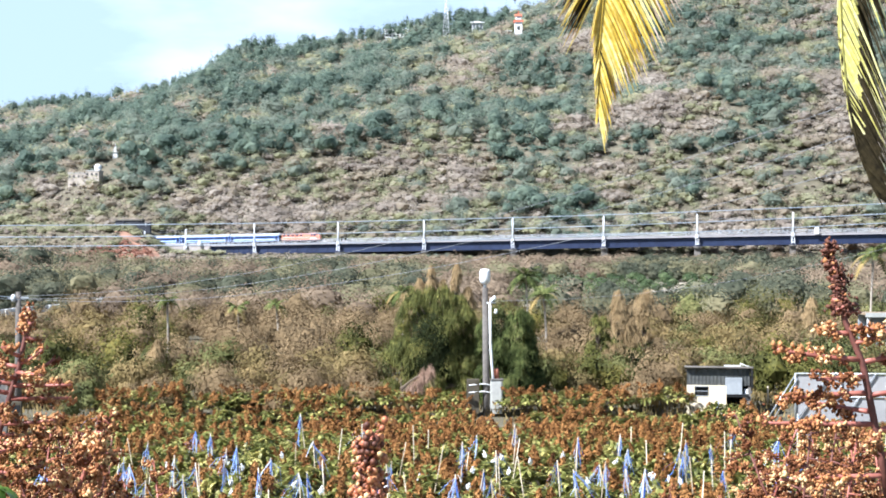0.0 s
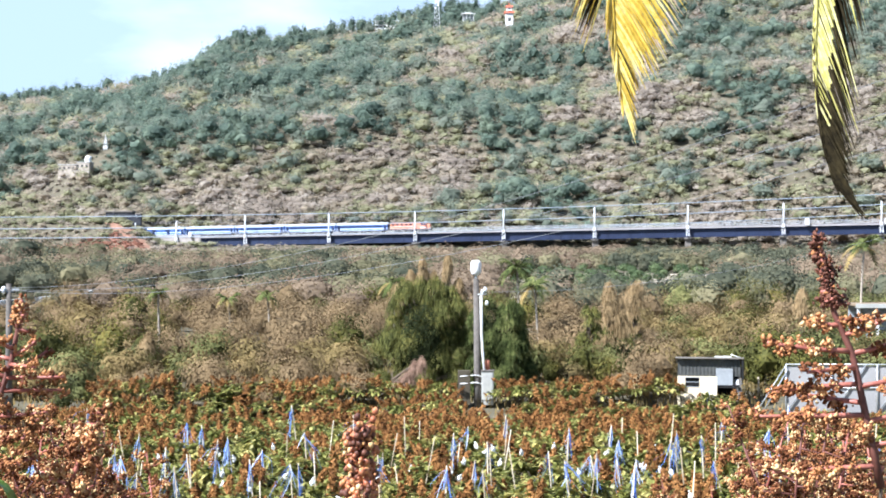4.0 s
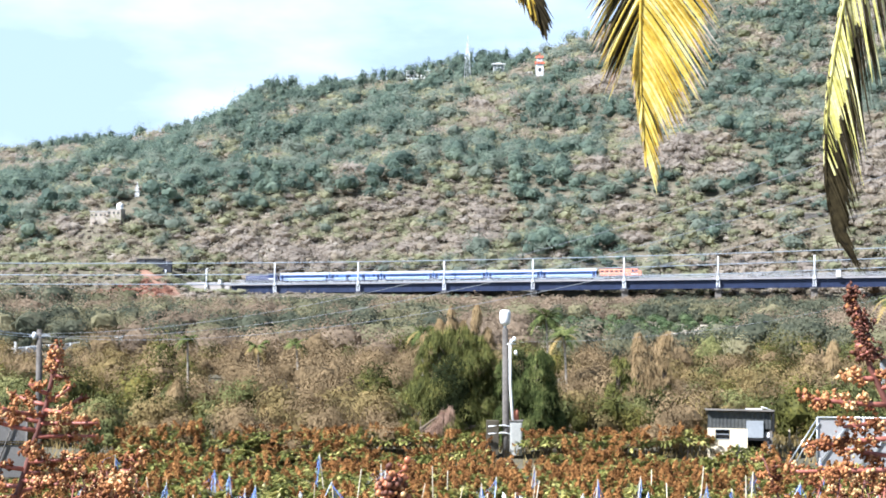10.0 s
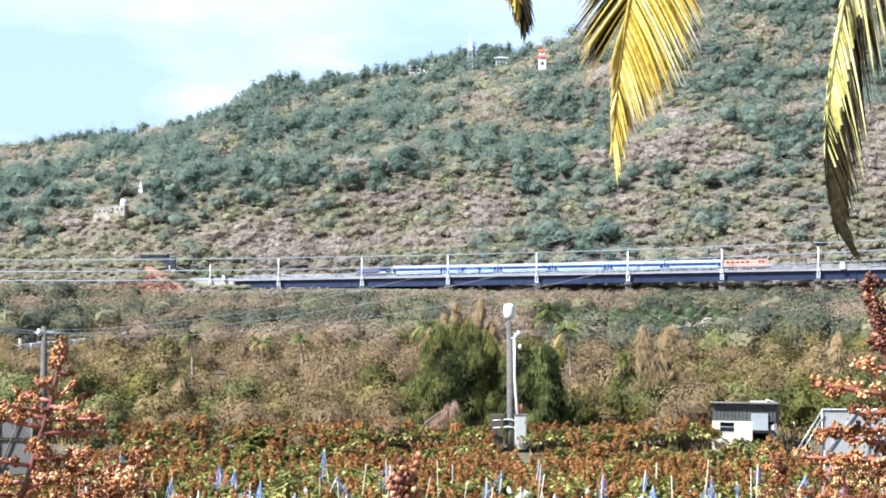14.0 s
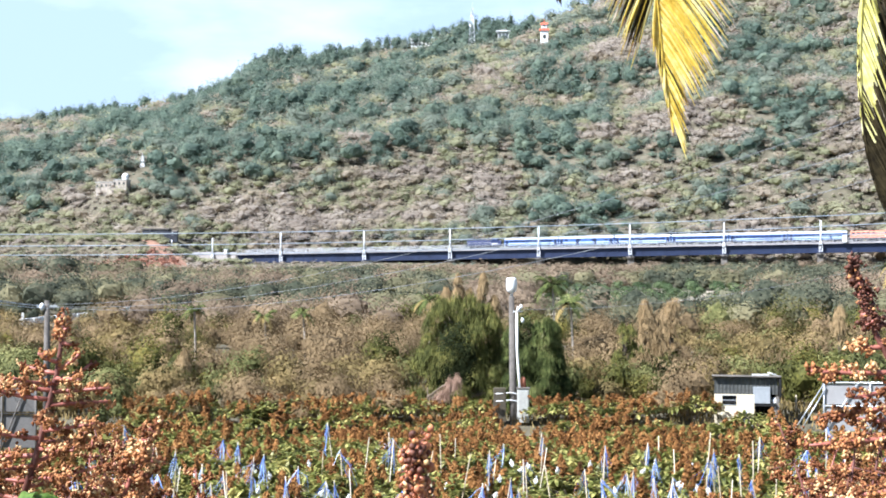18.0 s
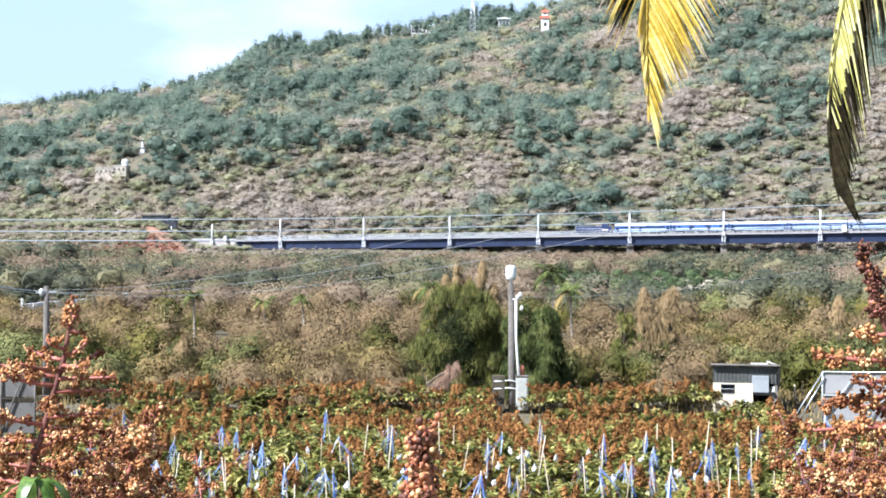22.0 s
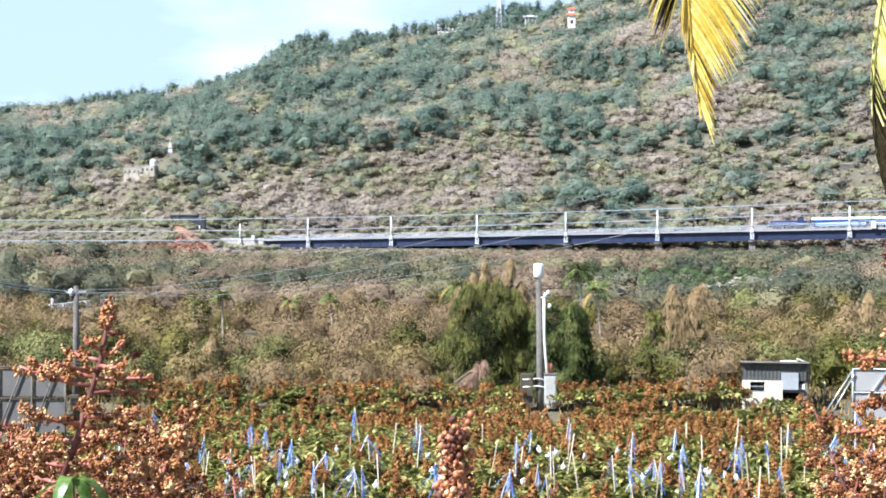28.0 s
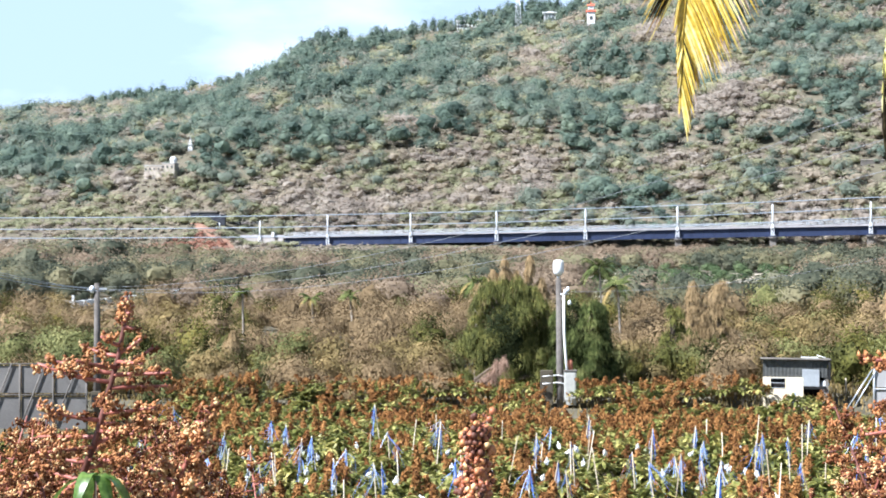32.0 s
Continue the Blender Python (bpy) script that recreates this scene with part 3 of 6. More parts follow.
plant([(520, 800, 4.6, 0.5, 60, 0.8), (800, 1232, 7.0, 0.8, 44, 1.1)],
      [("hillside_undergrowth", 0.74, 9, "forest_hazed", "green undergrowth between the trees of the hillside", 3.4, 2.8, 1.02, 0.6),
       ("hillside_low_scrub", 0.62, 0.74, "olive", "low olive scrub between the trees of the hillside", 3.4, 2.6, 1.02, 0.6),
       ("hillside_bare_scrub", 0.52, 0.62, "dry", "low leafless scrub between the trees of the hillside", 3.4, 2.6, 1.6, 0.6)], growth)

# low undergrowth along the track
under = scatter(500, 660, 2.2, 0.372)
off_track = np.abs(under[:, 1] - track_y(under[:, 0]))
under = under[(off_track > 5.6) & (off_track < 17) & ((under[:, 1] > track_y(under[:, 0])) | (under[:, 0] < -72)) & (~on_road(under[:, 0], under[:, 1]) | (rng.random(len(under)) < 0.4))]
ug = growth(under[:, 0], under[:, 1]) + np.where(under[:, 0] < -70, 0.16, 0.0)
for name, keep, mat, label in (("undergrowth_green", ug > 0.46, "shrub_hazed", "low green bushes along the track"), ("undergrowth_dry", ug <= 0.46, "dry", "low brown scrub along the track")):
    k = rng.uniform(0.6, 1.2, keep.sum())
    stuff(name, crowns(under[keep], 2.8 * k, 2.1 * k, 44, 0.38, core=0.72, up=0.5, detail=1, jitter=0.5), M[mat], label, "bushes")

# sparse reddish brown scrub on the disturbed ground round the earth slip
red = scatter(508, 548, 1.7, 0.3)
red = red[np.any([((red[:, 0] - x) / rx) ** 2 + ((red[:, 1] - y) / ry) ** 2 < rng.uniform(0.6, 1.3, len(red)) for x, y, rx, ry in RED_SCRUB], axis=0) & (np.abs(red[:, 1] - track_y(red[:, 0])) > 5.6)]
pick = rng.random(len(red))
for name, keep, mat, label in (("red_scrub", pick < 0.62, "scrub_red", "low reddish brown scrub round the earth slip"), ("slip_bushes", pick > 0.86, "olive", "scattered olive bushes round the earth slip")):
    k = rng.uniform(0.5, 1.1, keep.sum())
    stuff(name, crowns(red[keep], 1.9 * k, 1.8 * k, 44, 0.34, core=0.7, up=0.5, detail=1, jitter=0.4), M[mat], label, "bushes")

# crest trees that stand out against the sky
crest = scatter(1185, 1215, 8.0, 0.3)
crest = crest[value_noise(crest[:, 0] / 26, crest[:, 1] / 500, 71) > -0.05]
stuff("ridge_trees", crowns(crest, rng.uniform(2.6, 5.6, len(crest)), rng.uniform(10, 17, len(crest)), 190, 0.75, lift=0.5), M["forest_hazed"], "dark trees along the crest of the hill", "trees")


def slope_growth(x, y):
    gr = 0.30 + value_noise(x / 34, y / 60, 21) * 0.8 + value_noise(x / 13, y / 22, 23) * 1.0 + rng.uniform(-0.12, 0.12, len(x))
    for patches, aim in ((SLOPE_DRY, 0.16), (SLOPE_GREEN, 0.78)):
        for px, py, rx, ry in patches:
            w = np.exp(-(((x / y - px / py) * py / (rx * 1.15)) ** 2 + ((y - py) / ry) ** 2) ** 1.4) * 0.85
            gr = gr * (1 - w) + w * (aim + (gr - 0.3) * 0.45)
    return gr


# patches of the lower slope: x, y, half width, half depth
SLOPE_GREEN = [(-30, 420, 10, 80), (76, 400, 18, 80), (84, 310, 14, 60), (-23, 205, 6, 26), (-49, 160, 9, 12), (-5, 175, 5, 16), (48, 190, 12, 22), (24, 205, 9, 20), (-48, 158, 8, 14), (-62, 300, 12, 22), (-50, 345, 10, 25), (-38, 395, 9, 30), (-17, 230, 9, 22), (-6, 212, 7, 18), (-24, 330, 12, 26)]
SLOPE_DRY = [(14, 400, 30, 95), (-112, 430, 20, 60), (-28, 165, 8, 26), (-15, 240, 9, 30), (1, 465, 14, 50), (54, 490, 14, 30), (-52, 381, 12, 60), (118, 482, 8, 30)]

# slope between the fields and the viaduct
plant([(150, 220, 3.8, 0.19, 280, 0.70), (220, 330, 4.6, 0.25, 260, 0.86), (330, 515, 5.6, 0.34, 220, 1.08)],
      [("slope_trees", 0.56, 9, "slope_green", "dark green low trees on the slope below the viaduct", 3.1, 5.0, 1.0, 0.72),
       ("slope_bushes", 0.40, 0.56, "slope_olive", "olive bushes on the slope below the viaduct", 3.1, 4.4, 1.0, 0.72),
       ("slope_dry_scrub", -9, 0.40, "slope_dry", "dry brown scrub on the slope below the viaduct", 3.6, 4.6, 1.6, 0.6)], slope_growth)


def orchard_tree(twist):
    t = tagged(new("orchard_tree"), "round dark green fruit tree in a row on the slope", "fruit tree", "fruit trees of the slope orchard")
    part("trunk", tube_mesh("trunk", [(((0, 0, -0.4), (0.04, 0, 0.5), (0.0, 0.05, 1.3)), (0.12, 0.10, 0.05))], M["bark"], 6), None, t)
    part("crown", loose_mesh("crown", crowns(np.array([[0, 0, 0.1]]), np.array([1.75]), np.array([2.5 + twist]), 700, 0.13, 8, 1.3, 0.74, 0.3), [M["orchard"]]), None, t)
    return t


# terraced orchard on the slope, its rows along the contour
orchard_kinds = [orchard_tree(0.0), orchard_tree(0.35), orchard_tree(-0.3)]
fresh = {0, 1, 2}
for row, y in enumerate(np.arange(196, 322, 13.5)):
    strip_x = np.linspace(0.07 * y, 0.215 * y, 14)
    verts = [(float(x), float(y + w + math.sin(x * 0.3) * 1.2), float(land(x, y + w)) + h) for x in strip_x for w, h in ((-3.4, 0.05), (-2.2, 0.35), (2.6, 0.35))]
    faces = [(3 * k + q, 3 * k + 3 + q, 3 * k + 4 + q, 3 * k + 1 + q) for k in range(13) for q in (0, 1)]
    tagged(new("orchard_terrace", mesh_of("orchard_terrace", verts, faces, [M["pale_earth"]], smooth=True)), "pale bare earth terrace between orchard rows", "terrace", kind="structure")
    x = 0.075 * y + rng.uniform(0, 3)
    while x < 0.21 * y:
        if rng.random() < 0.9:
            k = int(rng.integers(0, 3))
            py = float(y + rng.uniform(-0.7, 0.7))
            m = pose(float(x), py, float(land(x, py)) + 0.25, 0, 0, rng.uniform(0, 360))
            ob = orchard_kinds[k] if k in fresh else copy_thing(orchard_kinds[k], m)
            ob.matrix_basis = m
            fresh.discard(k)
            ob.scale = (rng.uniform(0.75, 1.15),) * 3
        x += rng.uniform(3.4, 5.2)

# thicket behind the mango field: green and olive bushes in front, tall dry scrub behind
near = np.concatenate([scatter(74.5, 78, 1.7, 0.37), scatter(78, 100, 2.3, 0.37), scatter(100, 152, 3.4, 0.37)])
keep_out = ((np.abs(near[:, 0] - 15.8) < 2.6) & (near[:, 1] < 79.5) & (near[:, 1] > 73.2)) | ((np.abs(near[:, 0] - 3.7) < 1.6) & (near[:, 1] < 77)) | ((np.abs(near[:, 0] - 3.1) < 5.2) & (near[:, 1] < 80.5)) | ((near[:, 0] > 17.5) & (near[:, 1] < 77.5))
near = near[~keep_out]
ng = 0.40 + value_noise(near[:, 0] / 9, near[:, 1] / 12, 31) * 0.9 + value_noise(near[:, 0] / 4, near[:, 1] / 5, 33) * 0.9 + np.interp(near[:, 1], [77, 80, 95, 106, 130], [-0.15, 0.30, 0.24, -0.18, -0.14])
ns = rng.uniform(0.4, 1.15, len(near)) * np.where(rng.random(len(near)) < 0.12, 1.4, 1.0) * np.interp(near[:, 1], [73, 76, 78, 90, 110, 150], [0.42, 0.55, 0.82, 0.92, 1.05, 1.2])
dark = value_noise(near[:, 0] / 7, near[:, 1] / 9, 37) + rng.uniform(-0.2, 0.2, len(near))
# stands of one kind: bearing, distance, half bearing, half depth, greenness, darkness, growth
STANDS = [(-0.232, 88, 0.030, 9, 0.8, 0.6, 1.35), (-0.29, 92, 0.03, 12, 0.7, 0.1, 1.0), (-0.215, 80, 0.02, 4, 0.8, 0.0, 0.9), (-0.118, 105, 0.046, 8, 0.1, -0.5, 1.1), (-0.12, 86, 0.036, 6, 0.72, -0.5, 0.9), (-0.04, 86, 0.03, 7, 0.5, -0.5, 0.95),
          (-0.166, 87, 0.006, 3, 0.8, 0.8, 1.1), (-0.05, 128, 0.09, 12, 0.05, -0.6, 1.2), (0.115, 92, 0.03, 10, 0.5, -0.4, 1.15), (0.105, 116, 0.035, 9, 0.1, -0.5, 1.1), (0.217, 92, 0.022, 7, 0.75, -0.5, 1.2), (0.252, 86, 0.016, 7, 0.6, 0.5, 1.1), (-0.26, 138, 0.03, 16, 0.4, -0.5, 0.5)]
for su, sy, ru, ry, aim, shade, grow in STANDS:
    w = np.exp(-(((near[:, 0] / near[:, 1] - su) / ru) ** 2 + ((near[:, 1] - sy) / ry) ** 2) ** 1.5) * 0.8
    ng, dark, ns = ng * (1 - w) + w * aim, dark * (1 - w) + w * shade, ns * (1 + w * (grow - 1))
kind = dark > 0.2
ns = ns * np.where(kind, 1.15, 1.0)
for name, keep, mat, label, r, h, n, leaf, st, core in (
        ("thicket_dark", ng > -9, "bush_dark", "dark green bushes of the thicket behind the field", 1.5, 3.2, 900, 0.075, 1.7, 0.62),
        ("thicket_green", ng > 0.64, "bright", "fresh green bushes of the thicket behind the field", 1.7, 3.0, 900, 0.08, 1.7, 0.64),
        ("thicket_olive", (ng > 0.36) & (ng <= 0.64), "scrub_olive", "yellowish olive bushes of the thicket behind the field", 1.7, 2.8, 900, 0.078, 1.8, 0.64),
        ("thicket_dry", ng <= 0.36, "scrub_dry", "dry brown feathery scrub of the thicket behind the field", 1.8, 2.9, 1200, 0.055, 2.6, 0.6)):
    keep = keep & (kind == (name == "thicket_dark")) & (rng.random(len(near)) < 0.97)
    t = near[keep]
    stuff(name, crowns(t, r * ns[keep], h * ns[keep], n, leaf, lumps=9, stretch=st, up=0.1, core=core, rough=0.34 if name == "thicket_dry" else 0.2, jitter=0.22, upright=True), M[mat], label, "scrub")

# dry grass on the strip between field and thicket
gx = rng.uniform(-38, 38, 44000)
gy = rng.uniform(70.5, 112, 44000)
gp = np.column_stack([gx, gy, land(gx, gy) + 0.1])
gn = rng.normal(size=(44000, 3)) * np.array([1, 1, 0.25])
gn /= np.linalg.norm(gn, axis=1)[:, None]
stuff("dry_grass", blades(gp, gn, rng.uniform(0.05, 0.10, 44000), 4.5, 3, np.tile([0.0, 0.0, 1.0], (44000, 1)) + rng.normal(size=(44000, 3)) * 0.25), M["scrub_olive"], "tall dry grass along the edge of the field", "grass")


# ---- viaduct ----
def heading(x):
    return math.degrees(math.atan2(-0.2581 + 2 * 1.1324e-4 * x, 1.0))


TRACK_X = np.linspace(-400, 420, 8201)
TRACK_S = np.concatenate([[0], np.cumsum(np.hypot(np.diff(TRACK_X), np.diff(track_y(TRACK_X))))])
TRACK_S -= np.interp(0, TRACK_X, TRACK_S)


def on_track(s):
    x = float(np.interp(s, TRACK_S, TRACK_X))
    return x, float(track_y(x)), float(deck_z(x)), heading(x)


viaduct = tagged(new("viaduct"), "long railway viaduct with dark blue girders and pale parapets", "viaduct")
MASTS = [-59.4 + 32.1 * k for k in range(8)]
ends = [-77.0] + MASTS + [196.0]
for a, b in zip(ends[:-1], ends[1:]):
    sa, sb = np.interp([a, b], TRACK_X, TRACK_S)
    x, y, z, hd = on_track((sa + sb) / 2)
    half = (sb - sa) / 2
    at = pose(x, y, z, 0, -math.degrees(math.atan(0.0172)), hd)
    bm = bmesh.new()
    for off in (-2.6, 2.6):
        box(bm, -half + 0.06, half - 0.06, off - 1.0, off + 1.0, -3.7, -0.62, 0.08)
    box(bm, -half + 0.06, half - 0.06, -3.9, 3.9, -3.72, -3.3)
    for k in range(9):
        w = -half + 0.6 + k * (2 * half - 1.2) / 8
        box(bm, w - 0.09, w + 0.09, -3.75, -3.4, -3.6, -0.62)
    part("girder", bm, M["girder_blue"], viaduct, "dark blue steel girder").matrix_basis = at
    bm = boxed(-half, half, -4.6, 4.6, -0.6, -0.45, 0.03)
    part("deck", bm, M["parapet"], viaduct).matrix_basis = at
    for side in (-4.45, 4.45):
        bm = boxed(-half + 0.02, half - 0.02, side - 0.12, side + 0.12, -0.45, -0.02)
        box(bm, -half, half, side - 0.2, side + 0.2, -0.02, 0.12, 0.03)
        part("parapet", bm, M["parapet"], viaduct, "pale concrete parapet").matrix_basis = at
        rail = []
        for h in (0.4, 0.68, 0.96, 1.24, 1.52):
            rail.append((((-half, side, h), (half, side, h)), (0.035, 0.035)))
        n = int(half * 1.6)
        for k in range(n):
            w = -half + (k + 0.5) * 2 * half / n
            rail.append((((w, side, 0.1), (w, side, 1.54)), (0.035, 0.035)))
        part("railing", tube_mesh("railing", rail, M["steel"], 4), M["steel"], viaduct, "thin steel railing").matrix_basis = at
    part("track_bed", boxed(-half, half, -1.9, 1.9, -0.45, -0.28, 0.03), M["ballast"], viaduct).matrix_basis = at
    for g in (-0.535, 0.535):
        part("rail", boxed(-half, half, g - 0.035, g + 0.035, -0.28, -0.12), M["steel"], viaduct).matrix_basis = at
for x in MASTS + [-77.0]:
    s = float(np.interp(x, TRACK_X, TRACK_S))
    px, py, pz, hd = on_track(s)
    low_z = float(land(px, py)) - 1.0
    bm = boxed(-1.1, 1.1, -3.0, 3.0, low_z - pz, -4.3, 0.12)
    box(bm, -1.4, 1.4, -4.0, 4.0, -4.3, -3.72, 0.08)
    part("pier", bm, M["concrete_old"], viaduct, "grey concrete pier").matrix_basis = pose(px, py, pz, 0, 0, hd)

# line beyond the viaduct's end, on its embankment
embankment = tagged(new("railway_embankment"), "pale ballasted embankment that carries the track to the hillside", "embankment")
for x in (-86.0, -103.0):
    px, py, pz, hd = on_track(float(np.interp(x, TRACK_X, TRACK_S)))
    part("bank", boxed(-9.2, 9.2, -4.2, 4.2, -6, -0.1, 0.6), M["ballast"], embankment).matrix_basis = pose(px, py, pz, 0, 0, hd)
    part("kerb", boxed(-9.2, 9.2, -4.3, -4.0, -0.4, 0.7, 0.04), M["parapet"], embankment).matrix_basis = pose(px, py, pz, 0, 0, hd)


def catenary_mast(at, height=7.6):
    m = thing("catenary_mast", at[:3], "white steel catenary mast on a lattice bracket beside the track", "mast", "masts along the viaduct", at[3])
    part("pole", tube_mesh("pole", [(((0, -4.9, -1.1), (0, -4.9, height)), (0.30, 0.22))], M["mast_white"], 8), None, m)
    part("foot", boxed(-0.45, 0.45, -5.25, -4.6, -0.7, 0.35, 0.05), M["mast_white"], m)
    lattice = [(((w, -4.85, -3.4), (w, -4.85, -0.6)), (0.11, 0.11)) for w in (-0.55, 0.55)]
    lattice += [(((-0.55, -4.85, z), (0.55, -4.85, z + 0.9)), (0.07, 0.07)) for z in (-3.3, -2.4, -1.5)]
    lattice += [(((0.55, -4.85, z), (-0.55, -4.85, z + 0.9)), (0.07, 0.07)) for z in (-3.3, -2.4, -1.5)]
    for bar in lattice:
        part("bracket_bar", tube_mesh("bracket_bar", [bar], M["mast_white"], 4), None, m)
    part("cantilever", tube_mesh("cantilever", [(((0, -4.9, 6.6), (0, -0.2, 6.2)), (0.05, 0.04)), (((0, -4.9, 5.4), (0, -0.2, 6.2)), (0.05, 0.04))], M["steel"], 4), None, m)
    part("insulator", tube_mesh("insulator", [(((0.0, -4.6, 6.55), (0, -4.1, 6.5)), (0.13, 0.13))], M["mast_white"], 6), None, m)
    return m


for x in MASTS:
    px, py, pz, hd = on_track(float(np.interp(x, TRACK_X, TRACK_S)))
    catenary_mast((px, py, pz, hd))
px, py, pz, hd = on_track(float(np.interp(-86.5, TRACK_X, TRACK_S)))
catenary_mast((px, py, pz - 0.4, hd), 6.4)
px, py, pz, hd = on_track(float(np.interp(-103, TRACK_X, TRACK_S)))
catenary_mast((px, py, pz + 2.2, hd), 3.6)

# equipment boxes on the near parapet
for x, w, h in ((-81.0, 0.5, 1.5), (141.0, 0.75, 2.3), (167.0, 0.7, 1.7)):
    px, py, pz, hd = on_track(float(np.interp(x, TRACK_X, TRACK_S)))
    c = thing("trackside_cabinet", (px, py, pz), "white trackside equipment cabinet on the viaduct's edge", "cabinet", "cabinets along the track", hd)
    part("housing", boxed(-w, w, -5.4, -4.7, -0.2, h, 0.06), M["white_paint"], c)
    part("cap", boxed(-w - 0.1, w + 0.1, -5.5, -4.6, h, h + 0.12, 0.03), M["white_paint"], c)

# the overhead wires
spots = [on_track(float(np.interp(x, TRACK_X, TRACK_S))) for x in [-103.0, -86.5] + MASTS + [196.0]]
for name, high, off, sag, rad in (("contact_wire", 5.3, 0.0, 0.06, 0.035), ("carrier_wire", 6.4, 0.0, 0.55, 0.035)):
    pts = []
    for (x0, y0, z0, h0), (x1, y1, z1, h1) in zip(spots[:-1], spots[1:]):
        for k in range(8):
            w = k / 8
            pts.append((x0 + (x1 - x0) * w, y0 + (y1 - y0) * w, z0 + (z1 - z0) * w + high - sag * 4 * w * (1 - w)))
    tagged(new(name, tube_mesh(name, [(pts, [rad] * len(pts))], M["cable_thin"], 4)), "thin grey overhead wire above the track", "wire")


# ---- train ----
def shell_profile(width, low, eave, top):
    w = width / 2
    pts = [(-w, low), (-w, eave)]
    for k in range(1, 8):
        a = math.pi * k / 8
        pts.append((-w * math.cos(a), eave + (top - eave) * math.sin(a) ** 0.75))
    return pts + [(w, eave), (w, low)]


def extrude(profile, x0, x1):
    bm = bmesh.new()
    a = [bm.verts.new((x0, y, z)) for y, z in profile]
    b = [bm.verts.new((x1, y, z)) for y, z in profile]
    n = len(profile)
    for i in range(n):
        j = (i + 1) % n
        bm.faces.new((a[i], b[i], b[j], a[j]))
    bm.faces.new(a)
    bm.faces.new(b[::-1])
    bmesh.ops.recalc_face_normals(bm, faces=bm.faces)
    return bm


def bogies(v, at, wheels=2):
    for x in at:
        frame_part = part("bogie", boxed(x - 1.6, x + 1.6, -1.1, 1.1, 0.62, 0.95, 0.06), M["coach_under"], v)
        for k in range(wheels):
            wx = x - 1.1 + 2.2 * k / (wheels - 1)
            part("wheelset", tube_mesh("wheelset", [(((wx, -0.62, 0.46), (wx, -0.48, 0.46)), (0.43, 0.43)), (((wx, 0.48, 0.46), (wx, 0.62, 0.46)), (0.43, 0.43)), (((wx, -0.5, 0.46), (wx, 0.5, 0.46)), (0.07, 0.07))], M["coach_under"], 14), None, frame_part)


def coach(kind=0):
    v = tagged(new("railway_coach"), "blue passenger coach with pale roof and light blue stripe", "railway coach", "coaches of the train")
    part("body", extrude(shell_profile(2.88, 1.05, 3.2, 3.35), -9.9, 9.9), M["coach_blue"], v)
    part("roof", extrude([(y, z + 0.02) for y, z in shell_profile(2.9, 3.2, 3.24, 4.02)], -9.92, 9.92), M["coach_roof"], v, "pale grey rounded roof")
    part("stripe", boxed(-9.88, 9.88, -1.462, 1.462, 1.72, 2.02), M["coach_light"], v, "light blue waist stripe")
    part("sill_stripe", boxed(-9.88, 9.88, -1.456, 1.456, 1.1, 1.28), M["coach_light"], v)
    part("underframe", boxed(-9.6, 9.6, -1.25, 1.25, 0.85, 1.06), M["coach_under"], v)
    for k, x in enumerate((-3.4, 0.4, 3.6)):
        part("equipment_box", boxed(x - 1.1, x + 1.1, -1.2, 1.2, 0.45, 0.86, 0.05), M["coach_under"], v)
    bogies(v, (-6.9, 6.9))
    n = 4 if kind else 11
    for side in (-1, 1):
        for k in range(n):
            x = -7.3 + 14.6 * k / (n - 1)
            pane = part("window", boxed(x - 0.66 if not kind else x - 0.5, x + 0.66 if not kind else x + 0.5, min(side * 1.40, side * 1.47), max(side * 1.40, side * 1.47), 2.2, 2.95, 0.02), M["glass_dark"], v)
        for x in ((-9.0, -3.2, 3.2, 9.0) if kind else (-9.0, 9.0)):
            part("door", boxed(x - 0.55, x + 0.55, min(side * 1.38, side * 1.475), max(side * 1.38, side * 1.475), 1.15, 3.15, 0.02), M["glass_dark"], v, "dark open doorway")
    for x in (-9.95, 9.95):
        part("gangway", boxed(x - 0.28, x + 0.28, -0.75, 0.75, 1.1, 3.3, 0.05), M["coach_under"], v)
    for k in range(5):
        x = -7.2 + 3.6 * k
        part("roof_vent", boxed(x - 0.3, x + 0.3, -0.3, 0.3, 3.98, 4.16, 0.05), M["coach_roof"], v)
    return v


def locomotive(orange):
    paint = M["loco_orange"] if orange else M["loco_blue"]
    long = 7.9 if orange else 6.9
    v = tagged(new("diesel_locomotive"), "orange diesel locomotive with pale stripe heading the train" if orange else "dark blue diesel locomotive with white stripe at the tail", "locomotive")
    cab = long - 2.9
    part("frame", boxed(-long, long, -1.4, 1.4, 0.95, 1.4, 0.06), M["coach_under"], v)
    low_top = 3.85 if orange else 3.3
    part("hood", extrude(shell_profile(2.5 if orange else 2.0, 1.4, low_top - 0.35, low_top), -long + 0.5, cab - 1.0), paint, v)
    part("cab", extrude(shell_profile(2.8, 1.4, 3.7, 4.0), cab - 1.0, cab + 1.3), paint, v)
    part("nose", extrude(shell_profile(2.4, 1.4, 2.9, 3.2), cab + 1.3, long - 0.4), paint, v)
    part("cab_roof", boxed(cab - 1.1, cab + 1.4, -1.42, 1.42, 3.96, 4.05, 0.03), M["coach_roof"] if orange else paint, v)
    for side in (-1, 1):
        w = 1.265 if orange else 1.02
        part("stripe", boxed(-long + 0.6, cab - 1.02, min(side * w, side * (w - 0.1)), max(side * w, side * (w - 0.1)), 2.3, 2.42), M["white_paint"], v, "white stripe along the hood")
